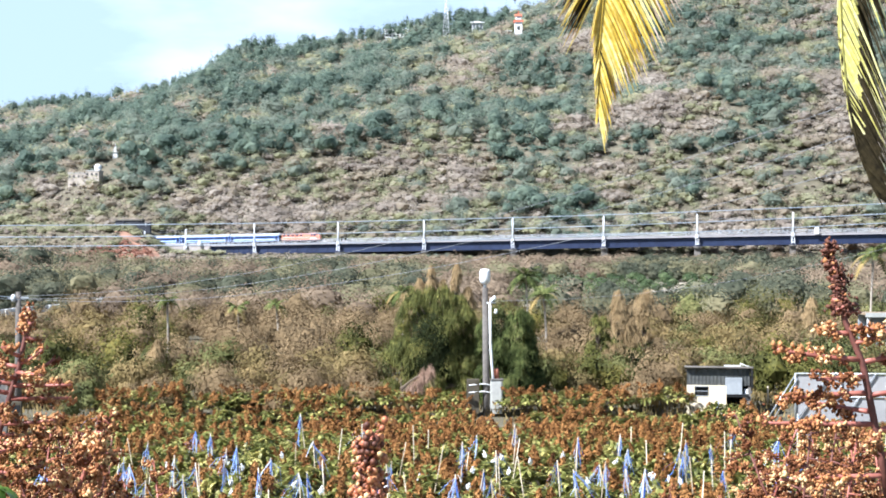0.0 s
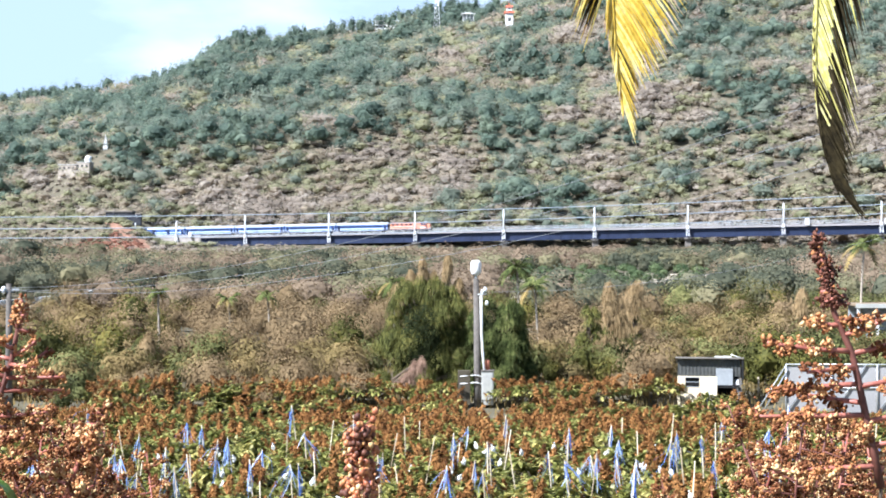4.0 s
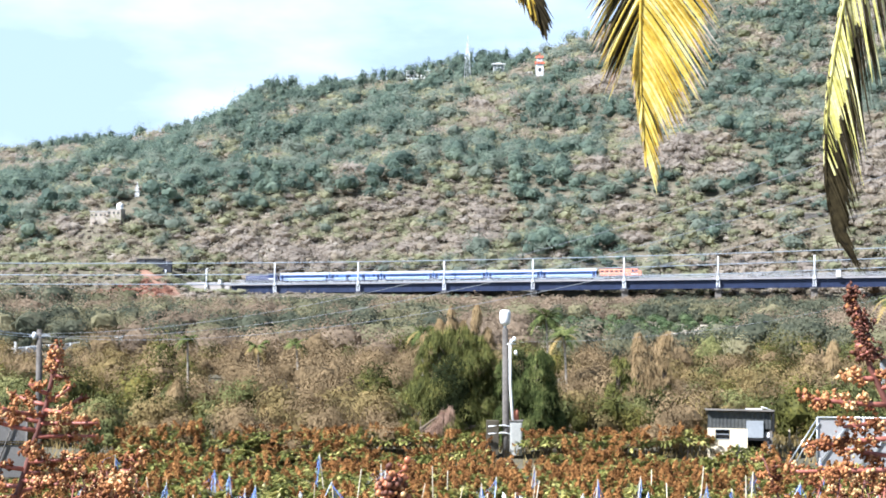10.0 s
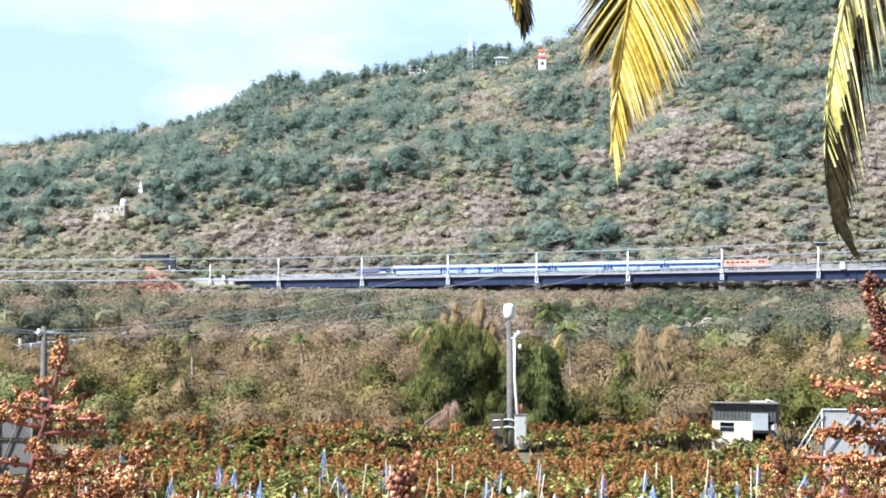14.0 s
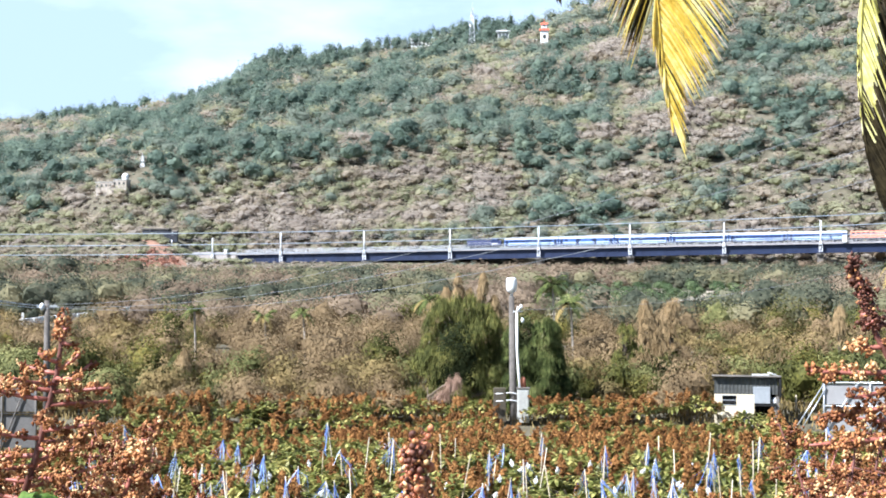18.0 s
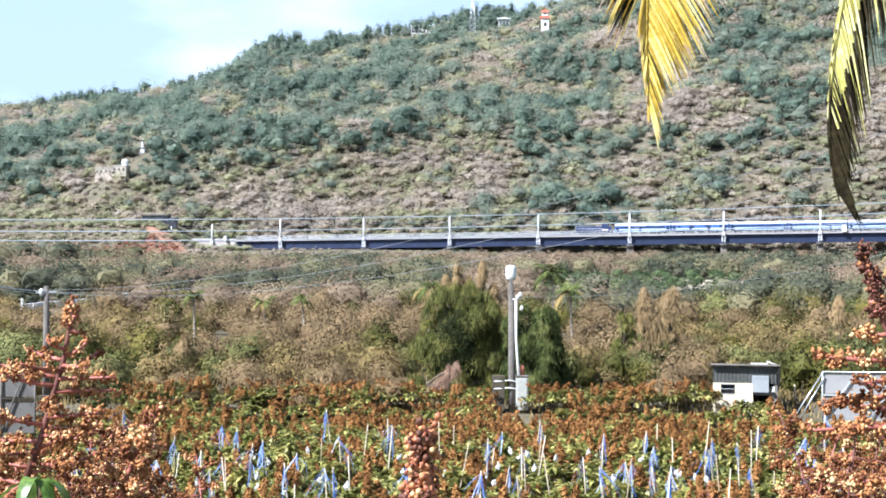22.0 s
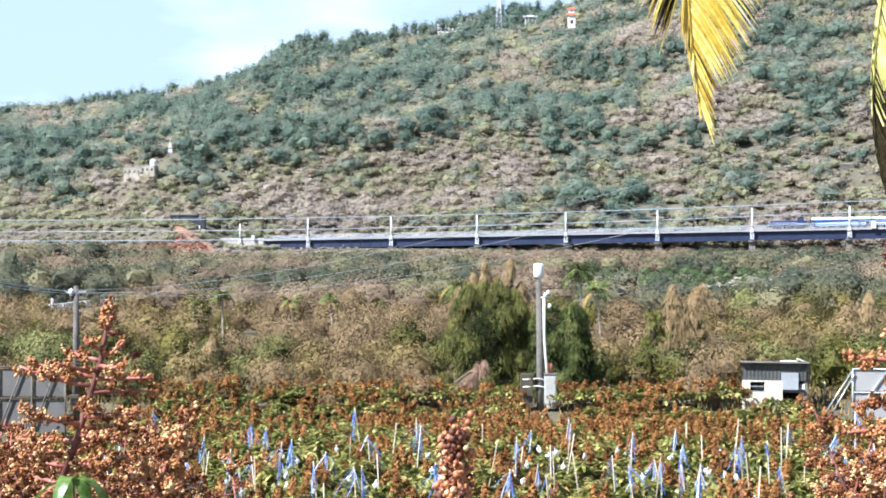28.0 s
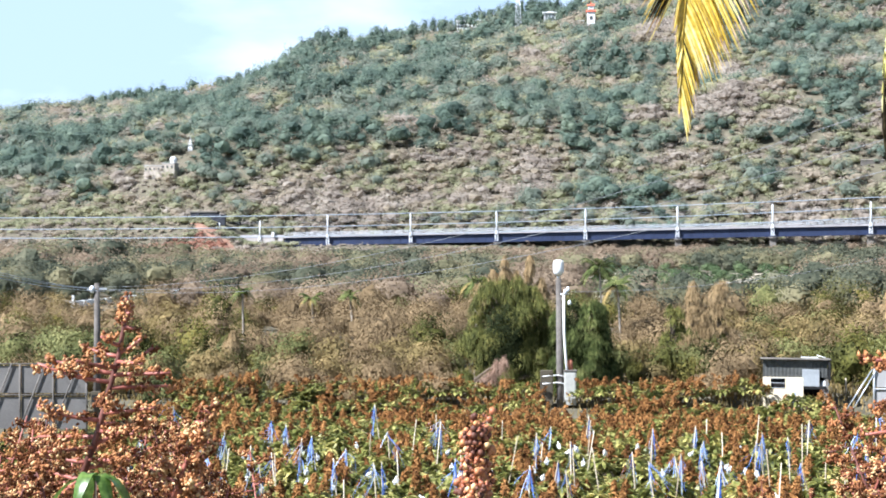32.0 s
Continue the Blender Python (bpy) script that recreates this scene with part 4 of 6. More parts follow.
        part("cab_stripe", boxed(cab - 0.98, cab + 1.28, min(side * 1.3, side * 1.415), max(side * 1.3, side * 1.415), 1.75, 2.1), M["white_paint"], v)
        for x in (cab - 0.45, cab + 0.7):
            part("cab_window", boxed(x - 0.42, x + 0.42, min(side * 1.3, side * 1.42), max(side * 1.3, side * 1.42), 2.75, 3.5, 0.02), M["glass_dark"], v)
        for k in range(5):
            x = -long + 1.4 + k * 1.7
            part("grille", boxed(x - 0.55, x + 0.55, min(side * w, side * (w - 0.1)) - 0.002, max(side * w, side * (w - 0.1)) + 0.002, 2.7, low_top - 0.5), M["coach_under"], v)
        for e in (-1, 1):
            part("handrail", tube_mesh("handrail", [(((e * (long - 0.1), side * 1.3, 1.4), (e * (long - 0.1), side * 1.3, 2.4)), (0.03, 0.03)), (((-long + 0.2, side * 1.36, 2.35), (cab - 1.1, side * 1.36, 2.35)), (0.025, 0.025))], M["white_paint"], 4), None, v)
    part("exhaust", boxed(-1.2, 0.6, -0.4, 0.4, low_top, low_top + 0.22, 0.05), M["coach_under"], v)
    part("fuel_tank", boxed(-1.9, 1.9, -1.2, 1.2, 0.4, 0.96, 0.1), M["coach_under"], v)
    bogies(v, (-long + 3.0, long - 3.0), 3)
    for e in (-1, 1):
        part("headlight", tube_mesh("headlight", [(((e * (long - 0.5), 0, 3.0), (e * (long - 0.32), 0, 3.0)), (0.2, 0.2))], M["mast_white"], 10), None, v)
        part("coupler", boxed(e * (long + 0.15) - 0.25, e * (long + 0.15) + 0.25, -0.15, 0.15, 0.75, 1.05), M["coach_under"], v)
    return v


# vehicles with the distance of their middles behind the train's head
head_loco = locomotive(True)
TRAIN = [(head_loco, 8.2)]
first = coach(0)
baggage = coach(1)
tagged(baggage, "blue baggage coach with dark doorways and pale roof")
for k in range(6):
    v = baggage if k == 4 else first if k == 0 else copy_thing(first, Matrix())
    TRAIN.append((v, 16.6 + 10.15 + 20.3 * k))
tail_loco = locomotive(False)
TRAIN.append((tail_loco, 16.6 + 20.3 * 6 + 7.6))


# ---- shed ----
def field_shed():
    t = thing("field_shed", (14.15, 75.0, 0.0), "small white-washed field shed with grey corrugated upper wall", "shed", rz=-11.5)
    part("wall_front", mesh_with_hole("wall_front", 0, 1.92, 0, 1.36, 0.0, -0.15, (0.40, 1.12, 0.80, 1.32), M["render_white"]), None, t, "white-washed block wall with stains")
    part("wall_side", boxed(0.0, 0.15, 0.0, 2.6, -0.3, 1.36), M["render_white"], t)
    part("wall_side", boxed(3.10, 3.25, 0.0, 2.6, -0.3, 1.78), M["concrete_old"], t)
    part("wall_back", boxed(0.15, 3.10, 2.45, 2.6, -0.3, 1.8), M["concrete_old"], t)
    corr = bmesh.new()
    n = 34
    prev = None
    for k in range(n + 1):
        x = 0.0 + 3.2 * k / n
        y = -0.06 + (0.010 if k % 2 else -0.010)
        a, b = corr.verts.new((x, y, 1.37)), corr.verts.new((x, y, 2.22))
        c, d = corr.verts.new((x, y + 0.02, 1.37)), corr.verts.new((x, y + 0.02, 2.22))
        if prev:
            corr.faces.new((prev[0], a, b, prev[1]))
            corr.faces.new((prev[3], d, c, prev[2]))
        prev = (a, b, c, d)
    part("upper_sheet", corr, M["sheet_grey"], t, "grey corrugated metal sheeting")
    part("loose_sheet", boxed(1.96, 2.82, -0.15, -0.10, 0.92, 1.78, 0.01), M["sheet_light"], t, "lighter grey sheet leaning over the doorway")
    win = part("window", boxed(0.42, 1.10, -0.02, 0.02, 0.82, 1.30), M["black"], t)
    for z in (0.80, 1.05, 1.29):
        part("glazing_bar", boxed(0.40, 1.12, -0.17, -0.13, z, z + 0.035), M["sheet_light"], win)
    part("lintel", boxed(1.92, 3.12, -0.12, 0.02, 0.78, 0.92), M["black"], t)
    part("door_jamb", boxed(1.92, 2.02, -0.15, 0.0, -0.3, 1.36), M["render_white"], t)
    # added black panel that stands in for the shade inside the doorway
    part("dark_interior", boxed(2.05, 3.08, 1.2, 1.25, -0.25, 1.3), M["black"], t)
    part("brick_step", boxed(1.1, 3.1, -0.5, -0.05, -0.3, -0.02, 0.02), M["brick_red"], t, "red brick step")
    roof = part("roof", boxed(-0.12, 3.38, -0.35, 2.75, -0.05, 0.05, 0.02), M["concrete_old"], t, "dark flat roof slab")
    roof.matrix_basis = pose(0, 0, 2.28, -9, 0, 0)
    part("side_flap", boxed(3.26, 3.38, -0.32, 0.5, 1.25, 2.20, 0.03), M["black"], t, "black plastic flap at the corner")
    part("roof_plank", boxed(1.9, 2.75, -0.3, -0.1, 2.375, 2.42, 0.01), M["white_paint"], t, "white board lying on the roof")
    part("roof_stick", tube_mesh("roof_stick", [(((2.7, -0.2, 2.52), (3.2, -0.2, 2.36)), (0.025, 0.025))], M["white_paint"], 5), None, t)
    return t


def mesh_with_hole(name, x0, x1, y0, y1w, z0, front, hole, mat):
    """A wall 0.15 m thick that faces the field, with a window opening through it."""
    bm = bmesh.new()
    hx0, hx1, hz0, hz1 = hole
    top = y1w
    for a in ((x0, hx0, -0.3, top), (hx1, x1, -0.3, top), (hx0, hx1, -0.3, hz0), (hx0, hx1, hz1, top)):
        box(bm, a[0], a[1], front, 0.0, a[2], a[3])
    me = bpy.data.meshes.new(name)
    bm.to_mesh(me)
    bm.free()
    me.materials.append(mat)
    return me


field_shed()
drum = thing("water_drum", (17.22, 74.6, -0.05), "white plastic water drum beside the shed's doorway", "drum")
part("drum_body", tube_mesh("drum_body", [(((0, 0, 0.1), (0, 0, 0.2), (0, 0, 0.75), (0, 0, 0.9)), (0.15, 0.19, 0.19, 0.13))], M["white_paint"], 14), None, drum)
part("drum_lid", tube_mesh("drum_lid", [(((0, 0, 0.9), (0, 0, 1.02), (0, 0, 1.26)), (0.14, 0.24, 0.16))], M["white_paint"], 12), None, drum)
part("drum_stand", boxed(-0.2, 0.2, -0.2, 0.2, -0.2, 0.1), M["timber"], drum)
post = thing("wooden_post", (18.5, 75.5, 0), "short pale wooden post beside the shed", "post")
part("post_shaft", tube_mesh("post_shaft", [(((0, 0, -0.2), (0, 0, 1.25)), (0.05, 0.045))], M["bamboo"], 6), None, post)
tripod = thing("pole_tripod", (15.6, 73.6, 0), "tripod of white and blue tied poles before the shed", "tripod")
for k, (dx, dy, m) in enumerate(((-0.42, 0.1, "ribbon"), (0.40, 0.1, "bag"), (0.05, -0.5, "bamboo"))):
    part("leg", tube_mesh("leg", [(((dx, dy, -0.9), (0.1 * dx, 0, 0.75)), (0.045, 0.03))], M[m], 6), None, tripod)

open_hut = thing("open_hut", (30.9, 98.0, 1.3), "low open hut with white posts under a flat brown roof", "hut")
part("roof", boxed(-0.3, 4.2, -0.3, 2.6, 2.75, 2.9, 0.03), M["timber"], open_hut, "flat weathered roof")
for x in (0.0, 1.3, 2.6, 3.9):
    part("post", boxed(x - 0.09, x + 0.09, -0.09, 0.09, -1.6, 2.75, 0.01), M["white_paint"], open_hut)
part("back_wall", boxed(0.0, 3.9, 2.2, 2.35, -1.6, 2.7), M["sheet_light"], open_hut)
part("eave_board", boxed(-0.3, 4.2, -0.36, -0.3, 2.62, 2.92, 0.01), M["box_grey"], open_hut)

# ---- lamp pole with its meter boxes ----
lamp = thing("lamp_pole", (3.72, 75.0, 0), "concrete utility pole with white lamp head and meter boxes", "utility pole")
part("pole", tube_mesh("pole", [(((0.05, 0, -0.4), (0.02, 0, 1.5), (-0.06, 0, 6.4)), (0.21, 0.19, 0.14))], M["pole_old"], 14), None, lamp)
part("neck", tube_mesh("neck", [(((-0.06, 0, 6.4), (-0.06, 0, 6.6)), (0.09, 0.06))], M["steel"], 8), None, lamp)
part("lamp_head", tube_mesh("lamp_head", [(((-0.06, 0, 6.55), (-0.06, 0, 6.68), (-0.06, 0, 6.86), (-0.06, 0, 7.2), (-0.06, 0, 7.33), (-0.06, 0, 7.37)), (0.10, 0.25, 0.28, 0.28, 0.24, 0.14))], M["white_paint"], 16), None, lamp, "white rounded lamp head")
part("conduit", tube_mesh("conduit", [(((0.20, -0.16, 5.55), (0.22, -0.16, 3.6), (0.30, -0.17, 2.4), (0.40, -0.18, 1.2)), (0.065, 0.065, 0.065, 0.065))], M["white_paint"], 8), None, lamp, "white plastic conduit")
part("arm", tube_mesh("arm", [(((-0.02, -0.1, 5.6), (0.5, -0.1, 5.62)), (0.04, 0.04))], M["steel"], 6), None, lamp)
for x, z in ((0.28, 5.72), (0.50, 5.15), (0.42, 5.85)):
    part("insulator", tube_mesh("insulator", [(((x, -0.1, z - 0.12), (x, -0.1, z), (x, -0.1, z + 0.14)), (0.05, 0.10, 0.05))], M["mast_white"], 8), None, lamp)
part("meter_box", boxed(-1.0, -0.36, -0.30, 0.10, -0.1, 1.68, 0.03), M["box_brown"], lamp, "dark brown wooden box")
cabinet = part("cabinet", boxed(0.22, 0.84, -0.35, 0.10, -0.1, 1.64, 0.03), M["box_grey"], lamp, "pale grey meter cabinet")
part("cabinet_top", boxed(0.18, 0.88, -0.39, 0.14, 1.64, 1.70, 0.01), M["concrete_old"], cabinet)
part("cabinet_door", boxed(0.28, 0.78, -0.375, -0.345, 0.15, 1.55, 0.01), M["box_grey"], cabinet)
part("transformer", tube_mesh("transformer", [(((0.54, 0, 1.7), (0.54, 0, 2.15), (0.52, 0, 2.25)), (0.13, 0.13, 0.05))], M["brick_red"], 8), None, lamp, "rusty upright can")
for z in (1.0, 1.38):
    part("strap", tube_mesh("strap", [(((-0.9, -0.31, z), (-0.1, -0.24, z + 0.06), (0.3, -0.3, z - 0.02)), (0.03, 0.03, 0.03))], M["white_paint"], 5), None, lamp)

# ---- utility poles and lines ----
def utility_pole(at, height, label="weathered concrete utility pole with wires"):
    p = thing("utility_pole", at, label, "utility pole", "poles of the power line")
    part("pole", tube_mesh("pole", [(((0, 0, -0.5), (0, 0, height)), (0.19, 0.13))], M["pole_old"], 12), None, p)
    return p


left_pole = utility_pole((-19.55, 72.0, 0), 6.25)
part("knob", tube_mesh("knob", [(((-0.22, -0.1, 5.75), (-0.22, -0.1, 5.95), (-0.22, -0.1, 6.12)), (0.08, 0.15, 0.06))], M["mast_white"], 10), None, left_pole, "pale insulator knob")
part("crossarm", boxed(-0.5, 0.5, -0.06, 0.06, 5.9, 6.0, 0.01), M["steel"], left_pole)
part("meter", boxed(-0.24, 0.24, -0.34, -0.12, 0.2, 0.85, 0.03), M["box_brown"], left_pole, "dull brown box with a dark pane")
part("meter_pane", boxed(-0.17, 0.17, -0.36, -0.335, 0.35, 0.68), M["black"], left_pole)


def line_between(name, a, b, sag, radius, mat, label, n=28):
    a, b = Vector(a), Vector(b)
    pts = []
    for k in range(n + 1):
        w = k / n
        p = a.lerp(b, w)
        p.z -= sag * 4 * w * (1 - w)
        pts.append(p)
    return tagged(new(name, tube_mesh(name, [(pts, [radius] * len(pts))], mat, 5)), label, "wire")


# main line before the slope
utility_pole((-30.0, 45.6, 0), 9.6)
utility_pole((30.0, 44.4, 0), 11.4)
for dz_l, dz_r, sag in ((9.15, 10.6, 0.75), (8.80, 10.35, 0.8), (8.56, 10.1, 0.85)):
    line_between("power_cable", (-30, 45.4, dz_l), (30, 44.2, dz_r), sag, 0.0135, M["cable"], "pale thick power cable strung between poles")
# service line that climbs towards the viewer
utility_pole((16.5, 30.0, 0.0), 14.0)
for dx, z0, z1, sag in ((-0.4, 6.05, 13.8, 1.7), (0.0, 5.95, 13.0, 1.7), (0.4, 5.9, 12.2, 1.75)):
    line_between("service_wire", (-19.55 + dx, 72, z0), (16.5 + dx, 30, z1), sag, 0.0075, M["cable_thin"], "thin dark service wire climbing from the field pole")
utility_pole((-24.0, 52.0, 0), 10.0)
for dx, z0, z1 in ((-0.4, 6.0, 9.6), (0.0, 5.95, 9.2), (0.4, 5.85, 8.8)):
    line_between("service_wire", (-19.55 + dx, 72, z0), (-24.0 + dx, 52, z1), 0.55, 0.016, M["cable"], "pale service wire to the next pole")
line_between("lamp_feed_wire", (4.2, 74.9, 5.72), (30.0, 66.0, 11.0), 1.25, 0.006, M["cable_thin"], "pale twisted cable from the lamp pole")
utility_pole((30.0, 66.0, 0), 11.2)


# ---- net houses ----
def net_house(at, bays, pitch, height, rz, label, net="net", frame_of="steel"):
    h = thing("net_house", at, label, "net house", "net houses beside the field", rz)
    depth = 5.0
    for k in range(bays + 1):
        x = k * pitch
        for y in (0,):
            part("post", tube_mesh("post", [(((x, y, -0.3), (x, y, height)), (0.045, 0.045))], M[frame_of], 6), None, h)
    for z in (height * 0.52, height):
        for y in (0,):
            part("rail", tube_mesh("rail", [(((0, y, z), (bays * pitch, y, z)), (0.035, 0.035))], M[frame_of], 6), None, h)
    for k in range(bays):
        x = k * pitch
        part("brace", tube_mesh("brace", [(((x, -0.03, 0.0), (x + pitch * 0.75, -0.03, height)), (0.035, 0.035))], M[frame_of], 5), None, h)
        for z0, z1 in ((0.0, height * 0.49), (height * 0.55, height * 0.97)):
            part("net_panel", boxed(x + 0.05, x + pitch - 0.05, 0.05, 0.065, z0, z1), M[net], h, "grey shade netting")
    return h


right_house = net_house((18.5, 70.0, 0), 5, 2.2, 2.35, -4, "steel-framed net house with grey shade netting")
part("stay", tube_mesh("stay", [(((-1.5, -0.3, 0.0), (0, 0, 2.3)), (0.035, 0.035)), (((-1.2, -0.3, 0.0), (0.1, 0, 2.1)), (0.035, 0.035))], M["steel"], 5), None, right_house)
net_house((-28.9, 62.0, 0.2), 8, 1.45, 2.8, 0, "low net house with grey shade netting and steel posts", "net_dark", "concrete_old")


# ---- palms and single trees ----
def palm(at, height, crown, n=15, yellow=4, droop=1.0, label="tall coconut palm with a slender pale trunk"):
    p = thing("coconut_palm", at, label, "palm", "palms in the scrub")
    lean = rng.uniform(-0.06, 0.06, 2) * height
    pts = [(lean[0] * w * w, lean[1] * w * w, -0.4 + (height + 0.4) * w) for w in np.linspace(0, 1, 7)]
    part("trunk", tube_mesh("trunk", [(pts, list(np.linspace(0.10, 0.07, 7)))], M["palm_bark"], 8), None, p)
    top = np.array([lean[0], lean[1], height])
    green, gold = [], []
    for k in range(n):
        w = 2 * math.pi * (k + rng.uniform(-0.3, 0.3)) / n
        rise = rng.uniform(-0.2, 2.1)
        out = np.array([math.cos(w), math.sin(w), 0])
        m = 13
        at_s = np.linspace(0.05, 1, m)
        spine = top + out[None] * (at_s * crown * (1 - 0.25 * at_s))[:, None] + np.array([0, 0, 1.0]) * (crown * (0.55 * rise * at_s - droop * 0.75 * at_s ** 2))[:, None]
        side = np.array([-out[1], out[0], 0])
        for sgn in (-1, 1):
            for i in range(m - 1):
                a, b = spine[i], spine[i + 1]
                mid = (a + b) / 2
                tip = mid + side * sgn * crown * 0.26 * math.sin(math.pi * (0.12 + 0.85 * at_s[i])) + np.array([0, 0, -crown * 0.10]) + out * crown * 0.07
                (gold if rise < 0.9 and k % max(2, n // yellow) == 0 or rise < -0.05 else green).append(np.array([a, a + (b - a) * 0.95, tip]))
    part("fronds", loose_mesh("fronds", np.array(green), [M["casuarina"]]), None, p)
    if gold:
        part("dry_fronds", loose_mesh("dry_fronds", np.array(gold), [M["palm_dry"]]), None, p, "yellowed fronds")
    return p


PALM = "slender coconut palm standing in the dry scrub"
palm((-18.6, 110, 0), 4.5, 1.35, 22, 4, label=PALM)
palm((-13.2, 110, 0), 4.1, 1.3, 20, 6, label=PALM)
palm((-10.4, 112, 0), 4.3, 1.3, 20, 4, label=PALM)
palm((-0.8, 112, 0), 5.3, 1.6, 20, 3, label=PALM)
palm((9.3, 118, 0), 6.4, 2.0, 24, 1, label="coconut palm with drooping fronds behind the casuarina")
palm((9.9, 108, 0), 5.2, 1.8, 22, 4, label="coconut palm with yellowed lower fronds")
palm((31.6, 100, 0), 8.1, 2.0, 18, 6, label="coconut palm with yellow hanging fronds at the scrub's edge")


def weeping_tree(at, blobs, label, needle="casuarina", name="casuarina_tree", trunk=(0.16, 4.5), inner=0.0):
    """A casuarina: a trunk with limbs and, on each limb, hanging tufts of fine needles. blobs: x, y, z, radius, strands."""
    t = thing(name, at, label, "tree")
    lines = [(((0, 0, -0.3), (0.05, 0, trunk[1] * 0.5), (0, 0.05, trunk[1])), (trunk[0], trunk[0] * 0.7, trunk[0] * 0.3))]
    green, brown = [], []
    for x, y, z, r, n, dry in blobs:
        lines.append((((0, 0, min(z * 0.55, trunk[1] * 0.8)), (x * 0.5, y * 0.5, z * 0.85), (x, y, z)), (0.06, 0.04, 0.02)))
        n = int(n * 1.5)
        d = unit(n)
        d[:, 2] = np.abs(d[:, 2]) * 0.9 - 0.15
        p = np.array([x, y, z]) + d * r * rng.uniform(0.15, 1.15, (n, 1)) * np.array([1.05, 0.9, 1.1])
        p[:, 2] -= r * 1.3 * np.hypot(p[:, 0] - x, p[:, 1] - y) ** 2 / (r * r) * rng.uniform(0.2, 1.0, n)
        fall = d * np.array([0.35, 0.35, 0]) + np.array([0, 0, -1.0]) + rng.normal(size=(n, 3)) * 0.18
        fall /= np.linalg.norm(fall, axis=1)[:, None]
        nor = d + rng.normal(size=(n, 3)) * 0.4
        nor -= fall * np.sum(nor * fall, 1)[:, None]
        nor /= np.linalg.norm(nor, axis=1)[:, None]
        q = blades(p, nor, rng.uniform(0.017, 0.032, n), rng.uniform(10.0, 16.0), 4, fall)
        (brown if dry else green).append(q)
    part("trunk", tube_mesh("trunk", lines[:1], M["bark"], 8), None, t)
    for line in lines[1:]:
        part("limb", tube_mesh("limb", [line], M["bark"], 5), None, t)
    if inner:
        # inner twigs coloured near-black to paint the shade between the tufts
        part("inner_crown", loose_mesh("inner_crown", crowns(np.array([[0, 0, 0.2]]), np.array([inner]), np.array([trunk[1]]), 9000, 0.05, 9, 3.0, 0.7, 0.0, rough=0.2), [M["casuarina_core_shade"]]), None, t, "dense inner twigs with shade painted in near-black")
    if green:
        part("crown", loose_mesh("crown", np.concatenate(green), [M[needle]]), None, t)
    if brown:
        part("dry_crown", loose_mesh("dry_crown", np.concatenate(brown), [M["needle_brown"]]), None, t, "browned dry tops")
    return t


def random_blobs(n, rx, ry, z0, z1, r0, r1, strands, dry=0.0, taper=0.6):
    out = []
    for k in range(n):
        z = rng.uniform(z0, z1)
        w = 1 - taper * (z - z0) / (z1 - z0)
        a, q = rng.uniform(0, 2 * math.pi), math.sqrt(rng.random())
        out.append((math.cos(a) * q * rx * w, math.sin(a) * q * ry * w, z, rng.uniform(r0, r1), strands, rng.random() < dry * 2.4 * ((z - z0) / (z1 - z0)) ** 1.5))
    return out


# one crown in two colours: shaded right side darker, lit left side olive
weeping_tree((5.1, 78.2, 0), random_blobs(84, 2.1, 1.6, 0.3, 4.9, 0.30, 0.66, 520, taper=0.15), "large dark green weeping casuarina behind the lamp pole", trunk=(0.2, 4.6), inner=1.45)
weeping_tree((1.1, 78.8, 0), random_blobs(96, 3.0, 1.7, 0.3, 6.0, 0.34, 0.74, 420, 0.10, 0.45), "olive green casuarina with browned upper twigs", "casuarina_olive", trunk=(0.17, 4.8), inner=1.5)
for x, h, w in ((1.0, 7.5, 0.34), (2.3, 7.8, 0.28), (0.3, 6.8, 0.32), (1.6, 7.0, 0.38), (3.0, 6.6, 0.34)):
    weeping_tree((x, 80.0 + w, 0), random_blobs(24, w * 0.9, w * 0.9, 3.0, h - 0.2, 0.18, 0.32, 240, 0.5, 0.7), "dry brown spire of a casuarina top", "casuarina_olive", "casuarina_spire", (0.07, h - 0.3))
for x, y, h, w in ((12.1, 86, 5.9, 0.28), (12.9, 86, 5.2, 0.4), (14.0, 88, 5.9, 0.45), (10.6, 84, 4.6, 0.7), (23.4, 85, 5.6, 0.2), (-15.6, 88, 2.9, 0.3)):
    weeping_tree((x, y, 0), random_blobs(24, w * 1.4, w, 0.6, h - 0.25, 0.25, 0.5, 240, 0.6 if y > 84 else 0.1, 0.5), "slender half-dry casuarina standing in the thicket", "casuarina_olive", "slender_casuarina", (0.08, h - 0.3))
# dead bronze branch heap before the casuarinas
weeping_tree((-0.7, 76.2, 0), [(0.16 * k - 0.25 + 0.2 * (k % 3), 0, 0.25 + 0.17 * k, 0.34, 160, False) for k in range(11)], "withered brown branch leaning beside the casuarina", "withered", "withered_branch", (0.05, 1.6))


# ---- buildings on the hill ----
def drop_to(x, y):
    return (x, y, float(land(x, y)))


white_hall = thing("hillside_hall", (-141.6, 628, float(land(-141.6, 628)) + 1.9), "long pale stone building with a white dome on the hillside", "building", rz=-10)
part("wall", boxed(-7.2, 1.0, -2.5, 2.5, -4.0, 1.9, 0.1), M["hall_stone"], white_hall, "weathered pale wall")
part("upper_wall", boxed(1.0, 6.8, -2.4, 2.6, -3.0, 2.9, 0.1), M["hall_stone"], white_hall)
part("roof", boxed(-7.4, 1.1, -2.7, 2.7, 1.9, 2.15, 0.06), M["concrete"], white_hall)
part("upper_roof", boxed(0.9, 7.0, -2.6, 2.8, 2.9, 3.15, 0.06), M["concrete"], white_hall)
for k in range(7):
    x = -6.4 + k * 2.0
